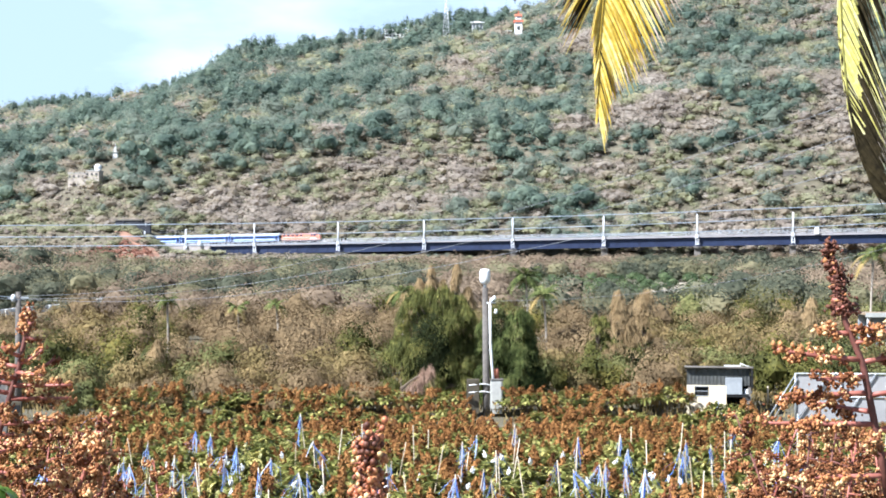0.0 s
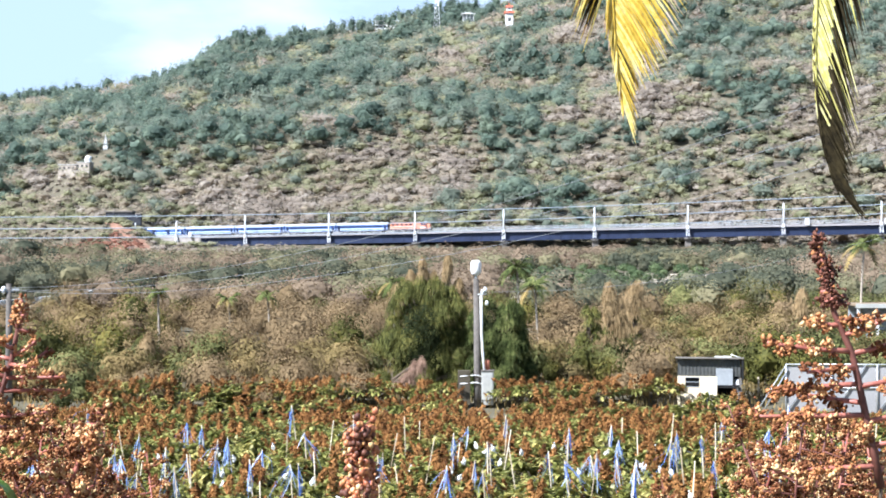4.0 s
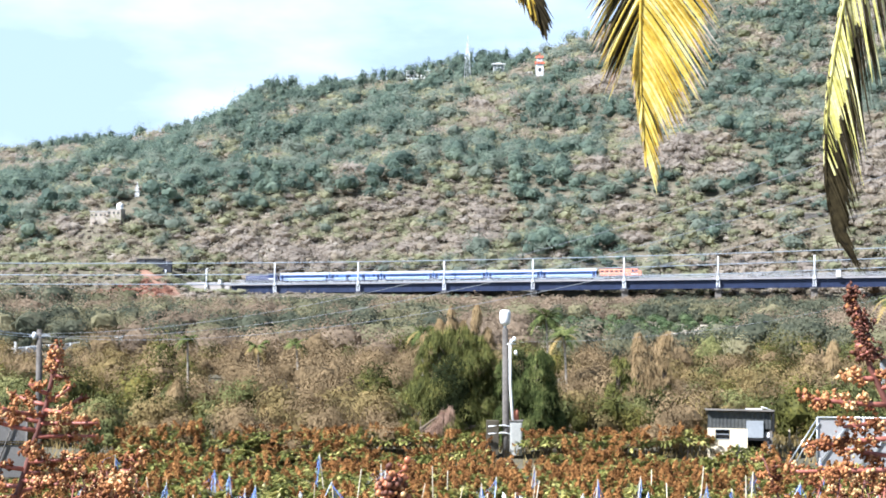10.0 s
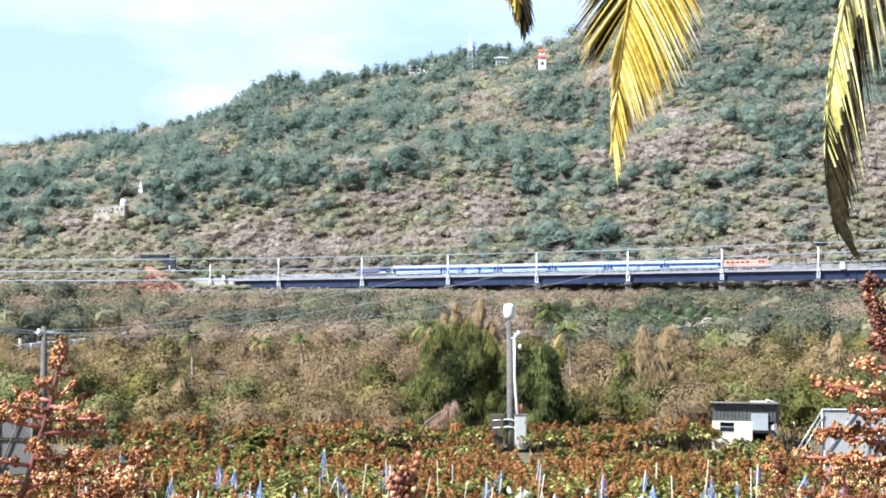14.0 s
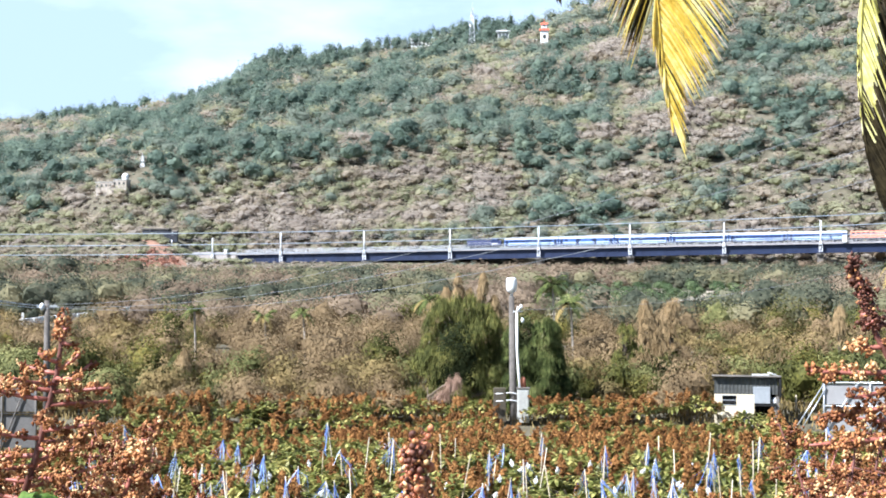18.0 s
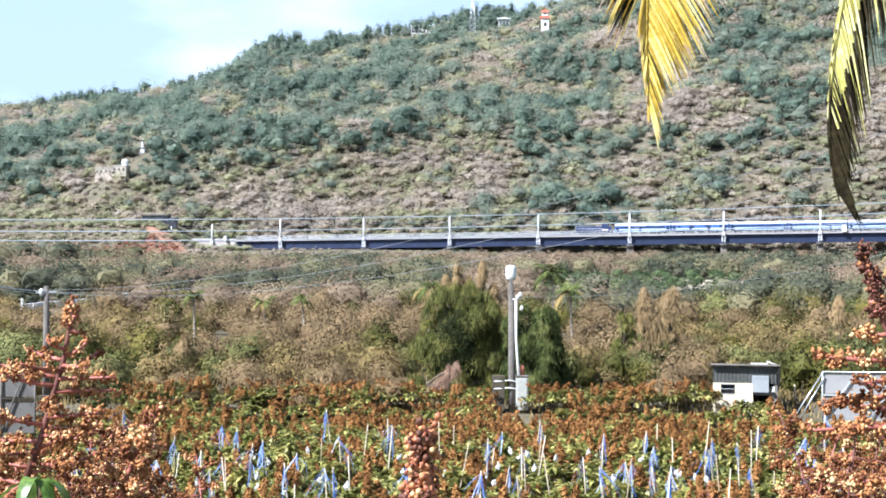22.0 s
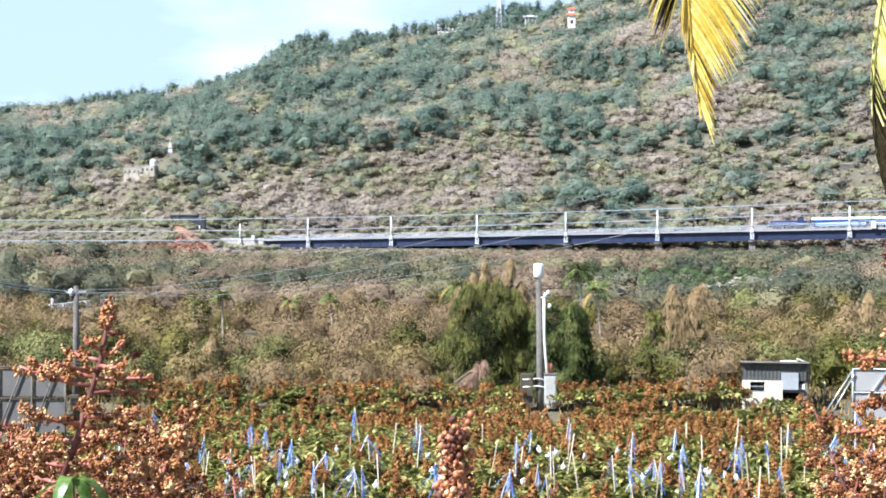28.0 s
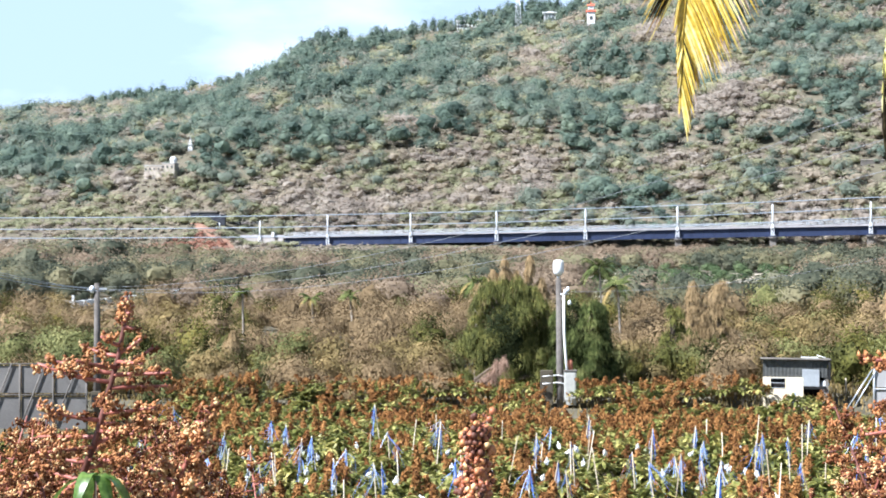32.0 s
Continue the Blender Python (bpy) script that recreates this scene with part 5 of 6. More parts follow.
    part("window", boxed(x - 0.4, x + 0.4, -2.56, -2.35, 0.1 + 0.9 * (x > 1), 1.1 + 0.9 * (x > 1)), M["sheet_grey"], white_hall)
for k in range(9):
    part("parapet_post", boxed(-7.2 + k, -6.95 + k, -2.65, -2.4, 2.15, 2.7), M["hall_stone"], white_hall)
part("drum", tube_mesh("drum", [(((5.4, 0, 3.15), (5.4, 0, 3.8)), (1.35, 1.35))], M["white_paint"], 16), None, white_hall)
bm = bmesh.new()
bmesh.ops.create_uvsphere(bm, u_segments=18, v_segments=12, radius=1.55, matrix=Matrix.Translation((5.4, 0, 4.5)))
part("dome", bm, M["white_paint"], white_hall, "white dome")

stupa = thing("white_pagoda", drop_to(-134, 652), "slender white pagoda among the hillside trees", "pagoda")
z = 0.0
for w, h in ((1.7, 1.6), (1.2, 1.4), (0.8, 1.2)):
    part("storey", boxed(-w * 0.75, w * 0.75, -w * 0.75, w * 0.75, z + 1.5, z + 1.5 + h, 0.05), M["white_paint"], stupa)
    part("eave", boxed(-w * 1.15, w * 1.15, -w * 1.15, w * 1.15, z + 1.5 + h, z + 1.7 + h, 0.06), M["white_paint"], stupa)
    z += h + 0.2
part("plinth", boxed(-1.6, 1.6, -1.6, 1.6, -1.5, 1.5), M["white_paint"], stupa)
stupa.scale = (0.65, 0.65, 0.75)
part("spire", tube_mesh("spire", [(((0, 0, z + 1.4), (0, 0, z + 3.6)), (0.3, 0.05))], M["white_paint"], 8), None, stupa)


def lattice_tower(at, height, base_w, top_w):
    t = thing("lattice_tower", at, "pale steel lattice mast on the summit", "tower")
    bays = 9

    def corner(k, z):
        w = base_w + (top_w - base_w) * z / height
        return ((-w, w, w, -w)[k], (-w, -w, w, w)[k], z)
    for k in range(4):
        part("leg", tube_mesh("leg", [((corner(k, -3), corner(k, height)), (0.17, 0.12))], M["steel"], 5), None, t)
    for b in range(bays):
        z0, z1 = height * b / bays, height * (b + 1) / bays
        for k in range(4):
            j = (k + 1) % 4
            part("brace", tube_mesh("brace", [((corner(k, z0), corner(j, z1)), (0.08, 0.08)), ((corner(j, z0), corner(k, z1)), (0.08, 0.08)), ((corner(k, z1), corner(j, z1)), (0.08, 0.08))], M["steel"], 4), None, t)
    for z, r in ((height * 0.72, 1.1), (height * 0.8, 0.9), (height * 0.88, 0.8)):
        part("antenna_drum", tube_mesh("antenna_drum", [(((0, -1.6, z), (0, -1.1, z)), (r * 0.7, r * 0.7))], M["white_paint"], 12), None, t)
    part("aerial", tube_mesh("aerial", [(((0, 0, height), (0, 0, height + 4.5)), (0.12, 0.06))], M["mast_white"], 5), None, t)
    return t


lattice_tower(drop_to(24, 1099), 31.0, 2.7, 0.75)

house = thing("summit_house", (-14.0, 1194, float(land(-14, 1194)) - 1.6), "long white flat-roofed house on the summit", "house", rz=-6)
part("wall", boxed(-10, 10, -5, 5, -3, 7.0, 0.1), M["white_paint"], house)
part("roof", boxed(-10.5, 10.5, -5.5, 5.5, 7.0, 7.6, 0.08), M["white_paint"], house)
part("balcony", boxed(-9.6, -1.5, -6.2, -5.0, 3.2, 3.6, 0.05), M["sheet_light"], house)
for k in range(6):
    for z in (1.6, 4.6):
        x = -8.6 + k * 3.2
        part("window", boxed(x - 0.9, x + 0.9, -5.08, -4.9, z, z + 1.3), M["sheet_grey"], house)
pavilion = thing("summit_pavilion", (49, 1128, float(land(49, 1128)) + 2.5), "low white pavilion with a broad roof on the summit", "pavilion")
for x in (-4, -1.4, 1.4, 4):
    part("column", boxed(x - 0.25, x + 0.25, -2.4, -1.9, -2, 4.6), M["white_paint"], pavilion)
part("wall", boxed(-4.2, 4.2, -1.0, 2.5, -2, 4.6), M["sheet_light"], pavilion)
part("roof", boxed(-5.6, 5.6, -3.4, 3.4, 4.6, 5.3, 0.15), M["white_paint"], pavilion)
part("roof_lantern", boxed(-2.6, 2.6, -1.6, 1.6, 5.3, 6.0, 0.15), M["white_paint"], pavilion)

temple = thing("red_roofed_temple", drop_to(73.5, 1023), "white tower temple with tiered red roofs on the summit", "temple")
z = -2.0
for w, h in ((2.6, 10.5), (1.9, 2.6)):
    part("storey", boxed(-w, w, -w, w, z, z + h, 0.05), M["white_paint"], temple)
    part("roof_tier", extrude([(-w * 1.35, z + h), (-w * 1.0, z + h + 0.4), (-w * 0.5, z + h + 1.4), (w * 0.5, z + h + 1.4), (w * 1.0, z + h + 0.4), (w * 1.35, z + h)], -w * 1.3, w * 1.3), M["roof_red"], temple, "red tiled roof with upturned eaves")
    part("window", boxed(-w * 0.4, w * 0.4, -w - 0.06, -w + 0.1, z + h * 0.45, z + h * 0.7), M["sheet_grey"], temple)
    z += h + 1.6
part("finial", tube_mesh("finial", [(((0, 0, z - 0.2), (0, 0, z + 2.2)), (0.5, 0.1))], M["roof_red"], 8), None, temple)
side_hall = thing("temple_hall", drop_to(66, 1024), "small white hall beside the summit temple", "building")
part("wall", boxed(-2.5, 2.5, -2, 2, -2, 3.4, 0.1), M["white_paint"], side_hall)
part("roof", boxed(-2.9, 2.9, -2.4, 2.4, 3.4, 3.8, 0.1), M["white_paint"], side_hall)

wall_r = thing("retaining_wall", drop_to(149.5, 566.5), "long low white wall on the lower hillside", "wall", rz=4)
part("coping", boxed(-4.8, 4.8, -0.35, 0.35, 1.5, 1.8, 0.03), M["hall_stone"], wall_r)
part("face", boxed(-4.6, 4.6, -0.25, 0.25, -1, 1.5, 0.03), M["concrete_old"], wall_r)
portal = thing("tunnel_portal", drop_to(-111, 567), "concrete tunnel portal cut into the hillside, shade painted into its colour", "portal", rz=-12)
part("headwall", boxed(-5.5, 5.5, -1.0, 2.0, -2, 3.0, 0.15), M["portal_shaded"], portal)
part("coping", boxed(-5.9, 5.9, -1.4, 2.2, 3.0, 3.5, 0.1), M["concrete_old"], portal)
part("wing_wall", boxed(5.4, 9.0, -1.0, 0.2, -2, 2.2, 0.1), M["portal_shaded"], portal)
part("buttress", boxed(-2.5, -1.6, -1.5, -0.9, -2, 2.8, 0.05), M["portal_shaded"], portal)

# bare red earth below the tunnel
for k, (x0, y0, r) in enumerate(EARTH):
    a = np.linspace(0, 2 * math.pi, 26)[:-1]
    verts, faces = [], []
    rings = (0.0, 0.35, 0.7, 1.0)
    wob = 1 + 0.28 * np.sin(a * 3 + k) + 0.16 * np.sin(a * 7 + 2 * k)
    for q in rings[1:]:
        for w, b in zip(a, wob):
            x, y = x0 + math.cos(w) * r * q * b, y0 + math.sin(w) * r * q * b * 1.15
            verts.append((x, y, float(land(x, y)) + 0.5 * (1.1 - q) + 0.1))
    verts.append((x0, y0, float(land(x0, y0)) + 0.6))
    n = len(a)
    for i in range(n):
        j = (i + 1) % n
        faces.append((len(verts) - 1, i, j))
        for q in range(2):
            faces.append((q * n + i, (q + 1) * n + i, (q + 1) * n + j, q * n + j))
    tagged(new("bare_earth", mesh_of("bare_earth", verts, faces, [M["red_earth"]], smooth=True)), "bare reddish earth slip below the tunnel", "earth", kind="structure")

# road on the slope with its white guard wall
pts = [(float(np.interp(w, ROAD_Y, ROAD_X)), float(w)) for w in np.linspace(150, 268, 40)]
verts, faces = [], []
for i, (x, y) in enumerate(pts):
    zz = float(land(x, y)) + 0.3
    verts += [(x, y - 2.5, zz), (x, y + 2.5, zz)]
    if i:
        faces.append((2 * i - 2, 2 * i, 2 * i + 1, 2 * i - 1))
tagged(new("road", mesh_of("road", verts, faces, [M["concrete"]])), "narrow pale concrete road up the slope", "road", kind="structure")
guard = tagged(new("guard_wall"), "white-painted roadside guard wall on the slope", "guard wall")
for (x0, y0), (x1, y1) in zip(pts[:-1], pts[1:]):
    z0 = float(land(x0, y0))
    ang = math.degrees(math.atan2(y1 - y0, x1 - x0))
    seg = part("guard_block", boxed(0.05, math.hypot(x1 - x0, y1 - y0) - 0.15, -0.15, 0.15, -0.2, 0.6, 0.03), M["white_paint"], guard)
    bank = part("bank_wall", boxed(0.0, math.hypot(x1 - x0, y1 - y0), 0.0, 5.0, -1.2, -0.25), M["earth"], guard, "earth bank under the road")
    seg.matrix_basis = bank.matrix_basis = pose(x0, y0 - 2.7, z0 + 0.25, 0, -math.degrees(math.atan2(float(land(x1, y1)) - z0, math.hypot(x1 - x0, y1 - y0))), ang)
hut = thing("white_hut", drop_to(-44.5, 152), "small white-walled hut among the trees", "hut")
part("wall", boxed(-1.3, 0.9, -1.1, 1.1, -0.5, 1.9, 0.05), M["hall_stone"], hut)
part("roof", boxed(-1.5, 1.1, -1.3, 1.3, 1.9, 2.05, 0.05), M["concrete"], hut)
part("water_pipe", boxed(0.95, 1.2, -1.3, -1.05, -0.5, 2.7, 0.03), M["white_paint"], hut)


# ---- mango field ----
def leaf_blade(base, along, normal, length, width):
    """Two long quads folded along the midrib."""
    side = np.cross(along, normal)
    a, m, t = base, base + along * length * 0.5, base + along * length * 0.98 - np.array([0, 0, length * 0.16])
    w = side * width * 0.5
    up = normal * width * 0.16
    return [np.array([a, m + w + up, t, m - w + up])]


def whorl(at, n, length, width, out):
    q0 = rng.uniform(0, 6.28)
    for k in range(n):
        w = q0 + 6.283 * k / n + rng.uniform(-0.3, 0.3)
        dip = rng.uniform(-1.1, 0.9)
        d = np.array([math.cos(w), math.sin(w), dip])
        d /= np.linalg.norm(d)
        s = np.array([-math.sin(w), math.cos(w), 0])
        out += leaf_blade(at, d, np.cross(s, d) * -1, length * rng.uniform(0.75, 1.15), width)


def far_panicle(at, tall, out):
    n = 150
    s = rng.random(n) ** 0.8
    w = rng.uniform(0, 6.283, n)
    r = tall * 0.48 * (1 - s * 0.8) * rng.uniform(0.25, 1.0, n)
    lean = rng.normal(size=2) * 0.34 * tall
    p = at + np.stack([np.cos(w) * r + lean[0] * s, np.sin(w) * r + lean[1] * s, s * tall - r * 0.25], -1)
    nor = np.stack([np.cos(w), np.sin(w), np.full(n, 0.5)], -1) + rng.normal(size=(n, 3)) * 0.4
    nor /= np.linalg.norm(nor, axis=1)[:, None]
    out.append(blades(p, nor, rng.uniform(0.011, 0.032, n) * tall / 0.3, 2.8, 4))


def mango_tree(flowers, whorls, label):
    t = tagged(new("mango_tree"), label, "mango tree", "mango trees of the field")
    limbs = [(((0, 0, -0.2), (0.03, 0.02, 0.5)), (0.09, 0.07))]
    for k in range(5):
        w = 6.283 * k / 5 + rng.uniform(-0.3, 0.3)
        limbs.append((((0.03, 0.02, 0.45), (math.cos(w) * 0.45, math.sin(w) * 0.45, 0.95), (math.cos(w) * 0.95, math.sin(w) * 0.95, 1.35)), (0.05, 0.035, 0.015)))
    part("trunk", tube_mesh("trunk", limbs, M["bark"], 6), None, t)
    leaves, buds = [], []
    for k in range(whorls):
        w, q = rng.uniform(0, 6.283), math.sqrt(rng.random())
        z = 0.45 + 1.35 * math.sqrt(max(0, 1 - q * q * 0.85)) * rng.uniform(0.55, 1.0)
        at = np.array([math.cos(w) * q * 1.45, math.sin(w) * q * 1.45, z])
        whorl(at, 7, 0.46, 0.15, leaves)
    for k in range(flowers):
        w, q = rng.uniform(0, 6.283), math.sqrt(rng.random())
        z = 0.35 + 1.4 * math.sqrt(max(0, 1 - q * q * 0.85)) * rng.uniform(0.85, 1.0)
        far_panicle(np.array([math.cos(w) * q * 1.5, math.sin(w) * q * 1.5, z]), rng.uniform(0.25, 0.75), buds)
    part("crown", loose_mesh("crown", np.array(leaves), [M["mango_leaf"]]), None, t, "long green leaves in whorls")
    part("blossom", loose_mesh("blossom", np.concatenate(buds), [M["panicle_far"]]), None, t, "rusty brown flower panicles")
    return t


kinds = [mango_tree(n, w, l) for n, w, l in ((16, 56, "low mango tree covered in rusty brown blossom"), (8, 62, "low mango tree with green leaves and brown blossom"),
                                       (4, 64, "low mango tree with fresh green leaves and little blossom"), (26, 44, "low mango tree with dense orange-brown blossom"))]
places = []
y = 37.0
while y < 75:
    half = 0.345 * y + 3
    for x in np.arange(-half, half, 2.3):
        px, py = x + rng.uniform(-0.55, 0.55), y + rng.uniform(-0.5, 0.5)
        if 13.2 < px < 18.6 and py > 72.7 or abs(px - 3.7) < 1.6 and py > 72.5 or px > 17.6 and py > 68.6 or px < -17.6 and py > 60.5:
            continue
        places.append((px, py))
    y += 2.35
used = set()
for px, py in places:
    green = value_noise(np.array(px / 5), np.array(py / 6), 41) * 1.2 + rng.uniform(-0.3, 0.3) + float(np.interp(py, [50, 58, 66, 74], [0.52, 0.32, 0.05, -0.28]))
    k = 2 if green > 0.16 else 1 if green > -0.02 else 0 if green > -0.2 else 3
    m = pose(px, py, float(land(px, py)) - 0.05, 0, 0, rng.uniform(0, 360))
    if k in used:
        ob = copy_thing(kinds[k], m)
    else:
        ob = kinds[k]
        ob.matrix_basis = m
        used.add(k)
    ob.scale = (rng.uniform(0.92, 1.15),) * 2 + (rng.uniform(0.85, 1.12) * float(np.interp(py, [56, 72], [1.0, 0.7])),)


# ---- stakes with blue cord ----
def stake(x, y, tall, ribbon):
    s = thing("support_stake", (x, y, float(land(x, y))), "pale bamboo stake with frayed blue cord over the mango trees" if ribbon else "pale bamboo stake standing among the mango trees", "stake", "stakes in the mango field")
    lean = rng.normal(size=2) * 0.10
    part("cane", tube_mesh("cane", [(((0, 0, -0.2), (lean[0] * tall, lean[1] * tall, tall)), (0.024, 0.018))], M["bamboo"], 6), None, s)
    if ribbon:
        top = np.array([lean[0], lean[1], 1.0]) * tall
        bundle = rng.uniform(0, 6.283)
        for k in range(11):
            w = bundle + rng.normal() * 0.9
            long = rng.uniform(0.35, 1.2)
            reach = rng.uniform(0.03, 0.22) if ribbon == 1 else rng.uniform(0.2, 0.9)
            a = top + np.array([0, 0, -0.25 * rng.random()])
            d = np.array([math.cos(w), math.sin(w), 0])
            side = np.array([-d[1], d[0], 0]) * rng.uniform(0.005, 0.016)
            b = a + d * reach * rng.uniform(0.2, 0.6) + np.array([0, 0, -long * rng.uniform(0.3, 0.6)]) + rng.normal(size=3) * 0.05
            c = a + d * reach + np.array([0, 0, -long]) + rng.normal(size=3) * 0.06
            part("cord", loose_mesh("cord", np.array([[a - side, a + side, b + side, b - side], [b - side, b + side, c + side * 0.5, c - side * 0.5]]), [M["ribbon"] if rng.random() < 0.65 else M["cord_pale"]]), None, s, "frayed blue plastic cord")


# rows of stakes across the nearer half of the field
for row, (y, gap) in enumerate(((43.5, 1.7), (46.0, 1.5), (48.5, 1.4), (51.0, 1.6), (54.0, 2.0), (58.0, 3.6))):
    x = -0.27 * y
    while x < 0.32 * y:
        x += gap * rng.uniform(0.45, 1.55)
        yy = y + rng.uniform(-0.9, 0.9)
        stake(x, yy, rng.uniform(2.2, 2.95), int(rng.choice([0, 0, 1, 1, 2, 2])))

# white fruit bags among the leaves
for k in range(36):
    y = rng.uniform(43, 54)
    x = rng.uniform(-0.17, 0.2) * y
    bm = bmesh.new()
    bmesh.ops.create_icosphere(bm, subdivisions=2, radius=0.075)
    for vtx in bm.verts:
        vtx.co *= 1 + rng.uniform(-0.3, 0.3)
        vtx.co.z *= 1.5
    b = new("fruit_bag")
    b.matrix_basis = pose(x, y, float(land(x, y)) + rng.uniform(1.55, 1.85), rng.uniform(-40, 40), rng.uniform(-40, 40), 0)
    tagged(b, "crumpled white fruit bag hanging in a mango tree", "bag", "fruit bags in the field")
    part("pouch", bm, M["bag"], b)
    part("tie", tube_mesh("tie", [(((0, 0, 0.10), (0, 0, 0.17)), (0.015, 0.03))], M["bag"], 6), None, b)


# ---- blossoming mango branches close by ----
def ball(bm_out, at, r, squash=1.0, plump=False):
    """Twelve-cornered bud appended to vertex and face lists."""
    verts, faces = bm_out
    n = len(verts)
    if plump:
        for p in ROUND[1][0]:
            verts.append((at[0] + p[0] * r, at[1] + p[1] * r, at[2] + p[2] * r * 1.1))
        faces.extend([(int(a) + n, int(b) + n, int(c) + n) for a, b, c in ROUND[1][1]])
        return
    ax = rng.normal(size=3)
    ax /= np.linalg.norm(ax)
    long = squash * rng.uniform(0.3, 1.1)
    for p in BUD_V:
        k = (p[0] * ax[0] + p[1] * ax[1] + p[2] * ax[2]) * long
        q = r * rng.uniform(0.7, 1.25)
        verts.append((at[0] + (p[0] + ax[0] * k) * q, at[1] + (p[1] + ax[1] * k) * q, at[2] + (p[2] + ax[2] * k) * q))
    faces.extend([(a + n, b + n, c + n) for a, b, c in BUD_F])


_b = bmesh.new()
for _p in ((1, 0, 0), (-1, 0, 0), (0, 1, 0), (0, -1, 0), (0, 0, 1), (0, 0, -1)):
    _b.verts.new(_p)
_b.verts.ensure_lookup_table()
for _f in ((0, 2, 4), (2, 1, 4), (1, 3, 4), (3, 0, 4), (2, 0, 5), (1, 2, 5), (3, 1, 5), (0, 3, 5)):
    _b.faces.new([_b.verts[i] for i in _f])
_b.verts.index_update()
BUD_V = [tuple(p.co) for p in _b.verts]
BUD_F = [tuple(p.index for p in q.verts) for q in _b.faces]
_b.free()


def bezier(a, b, c, n):
    w = np.linspace(0, 1, n)[:, None]
    return (1 - w) ** 2 * a + 2 * w * (1 - w) * b + w ** 2 * c


def spray(a, mid, c, thick, buds, bud_r, spread, stem, bud_mats, start=0.3, plump=False, pale=0.45):
    """One side branch of a panicle: a tapered stalk with short twigs and clusters of buds."""
    pts = bezier(np.array(a), np.array(mid), np.array(c), 6)
    verts, faces = tube_data(pts, list(np.linspace(thick, thick * 0.55, 6)), 5)
    verts = [tuple(p) for p in verts]
    slots = [0] * len(faces)
    knots = []
    for k in range(max(3, buds // 17)):
        s = start + (1.0 - start) * (k + rng.random()) / max(3, buds // 17)
        i = min(int(s * 5), 4)
        base_at = pts[i] + (pts[i + 1] - pts[i]) * (s * 5 - i)
        off = rng.normal(size=3)
        off /= np.linalg.norm(off)
        tip = base_at + off * spread * rng.uniform(0.5, 1.25)
        v, f = tube_data([base_at, tip], [thick * 0.45, thick * 0.3], 4, False)
        faces += [tuple(j + len(verts) for j in q) for q in f]
        slots += [0] * len(f)
        verts += [tuple(p) for p in v]
        knots.append((base_at, tip))
    hues = rng.random(len(knots))
    for k in range(buds):
        pick = int(rng.integers(0, len(knots)))
        a0, tip = knots[pick]
        at = a0 + (tip - a0) * rng.uniform(0.5, 1.1) + rng.normal(size=3) * bud_r * 1.5
        n = len(faces)
        ball((verts, faces), at, bud_r * rng.uniform(0.45, 1.35), rng.uniform(0.8, 1.3), plump)
        q = (hues[pick] + rng.uniform(-0.16, 0.16)) % 1.0
        slots += ([1 if q < 0.6 else 2 if q < 0.72 else 3] if plump else [1 if q < pale - 0.15 else 2 if q < pale else 3]) * (len(faces) - n)
    return mesh_of("side_branch", verts, faces, [stem] + bud_mats, slots, smooth=True)


def panicle(parent, at, stem_pts, branches, thick=0.0045, bud_r=0.0042, rich=1.0, red=True, name="panicle", label="", dull=9.0, plump=False, pale=0.45, start=0.3, dark_stalk=False):
    """A flower panicle: a main stalk through stem_pts (from its foot up, about its own foot), side branches (s, dx, dy, dz, buds)."""
    stem = M["stem_red"] if red else M["stem_dark"]
    pts = [Vector(p) for p in stem_pts]
    radii = list(np.linspace(thick, thick * 0.55, len(pts)))
    me = tube_mesh("stalk", [(pts, radii)], M["stem_dark"] if dark_stalk else stem, 8)
    ob = part(name, me, None, parent, label)
    ob.matrix_basis = Matrix.Translation(at)
    n = len(pts) - 1
    for s, dx, dy, dz, buds in branches:
        mats = [M["bud_plump"], M["bud_yellow"], M["bud_red"]] if plump else [M["bud_red"], M["bud_orange"], M["bud_red"]] if s > dull else [M["bud_orange"], M["bud_yellow"], M["bud_brown"]]
        i = min(int(s * n), n - 1)
        a = pts[i].lerp(pts[i + 1], s * n - i)
        c = a + Vector((dx, dy, dz))
        mid = a + Vector((dx * 0.55, dy * 0.55, dz * 0.25))
        part("side_branch", spray(a, mid, c, thick * 0.7, max(6, int(buds * rich)), bud_r, bud_r * 3.6, stem, mats, start, plump, pale), None, ob)
    return ob


def chance_branches(n, s0, s1, reach, buds, rise=0.25):
    out = []
    for k in range(n):
        s = s0 + (s1 - s0) * (k + rng.random()) / n
        w = 2.4 * k + rng.uniform(-0.5, 0.5)
        r = reach * (1.12 - 0.95 * (s - s0) / max(1e-6, 1 - s0)) * rng.uniform(0.7, 1.15)
        out.append((s, math.cos(w) * r, math.sin(w) * r, r * rise * rng.uniform(-0.6, 1.6), max(8, int(buds * r / reach + 6))))
    return out


def near_leaf(parent, at, along, length, width, curl=0.25):
    """A glossy mango leaf with a folded midrib and a drooping tip."""
    d = Vector(along).normalized()
    s = d.cross(Vector((0, 0, 1))).normalized()
    u = s.cross(d)
    verts, faces = [], []
    n = 9
    for k in range(n):
        w = k / (n - 1)
        c = Vector(at) + d * length * w - Vector((0, 0, 1)) * curl * length * w * w
        half = width * 0.5 * math.sin(math.pi * (0.04 + 0.95 * w) ** 0.85) + 0.001
        for q in (-1, -0.5, 0, 0.5, 1):
            verts.append(c + s * half * q + u * (abs(q) * half * 0.35 + math.sin(k * 2.1 + q) * 0.0015))
    for k in range(n - 1):
        for j in range(4):
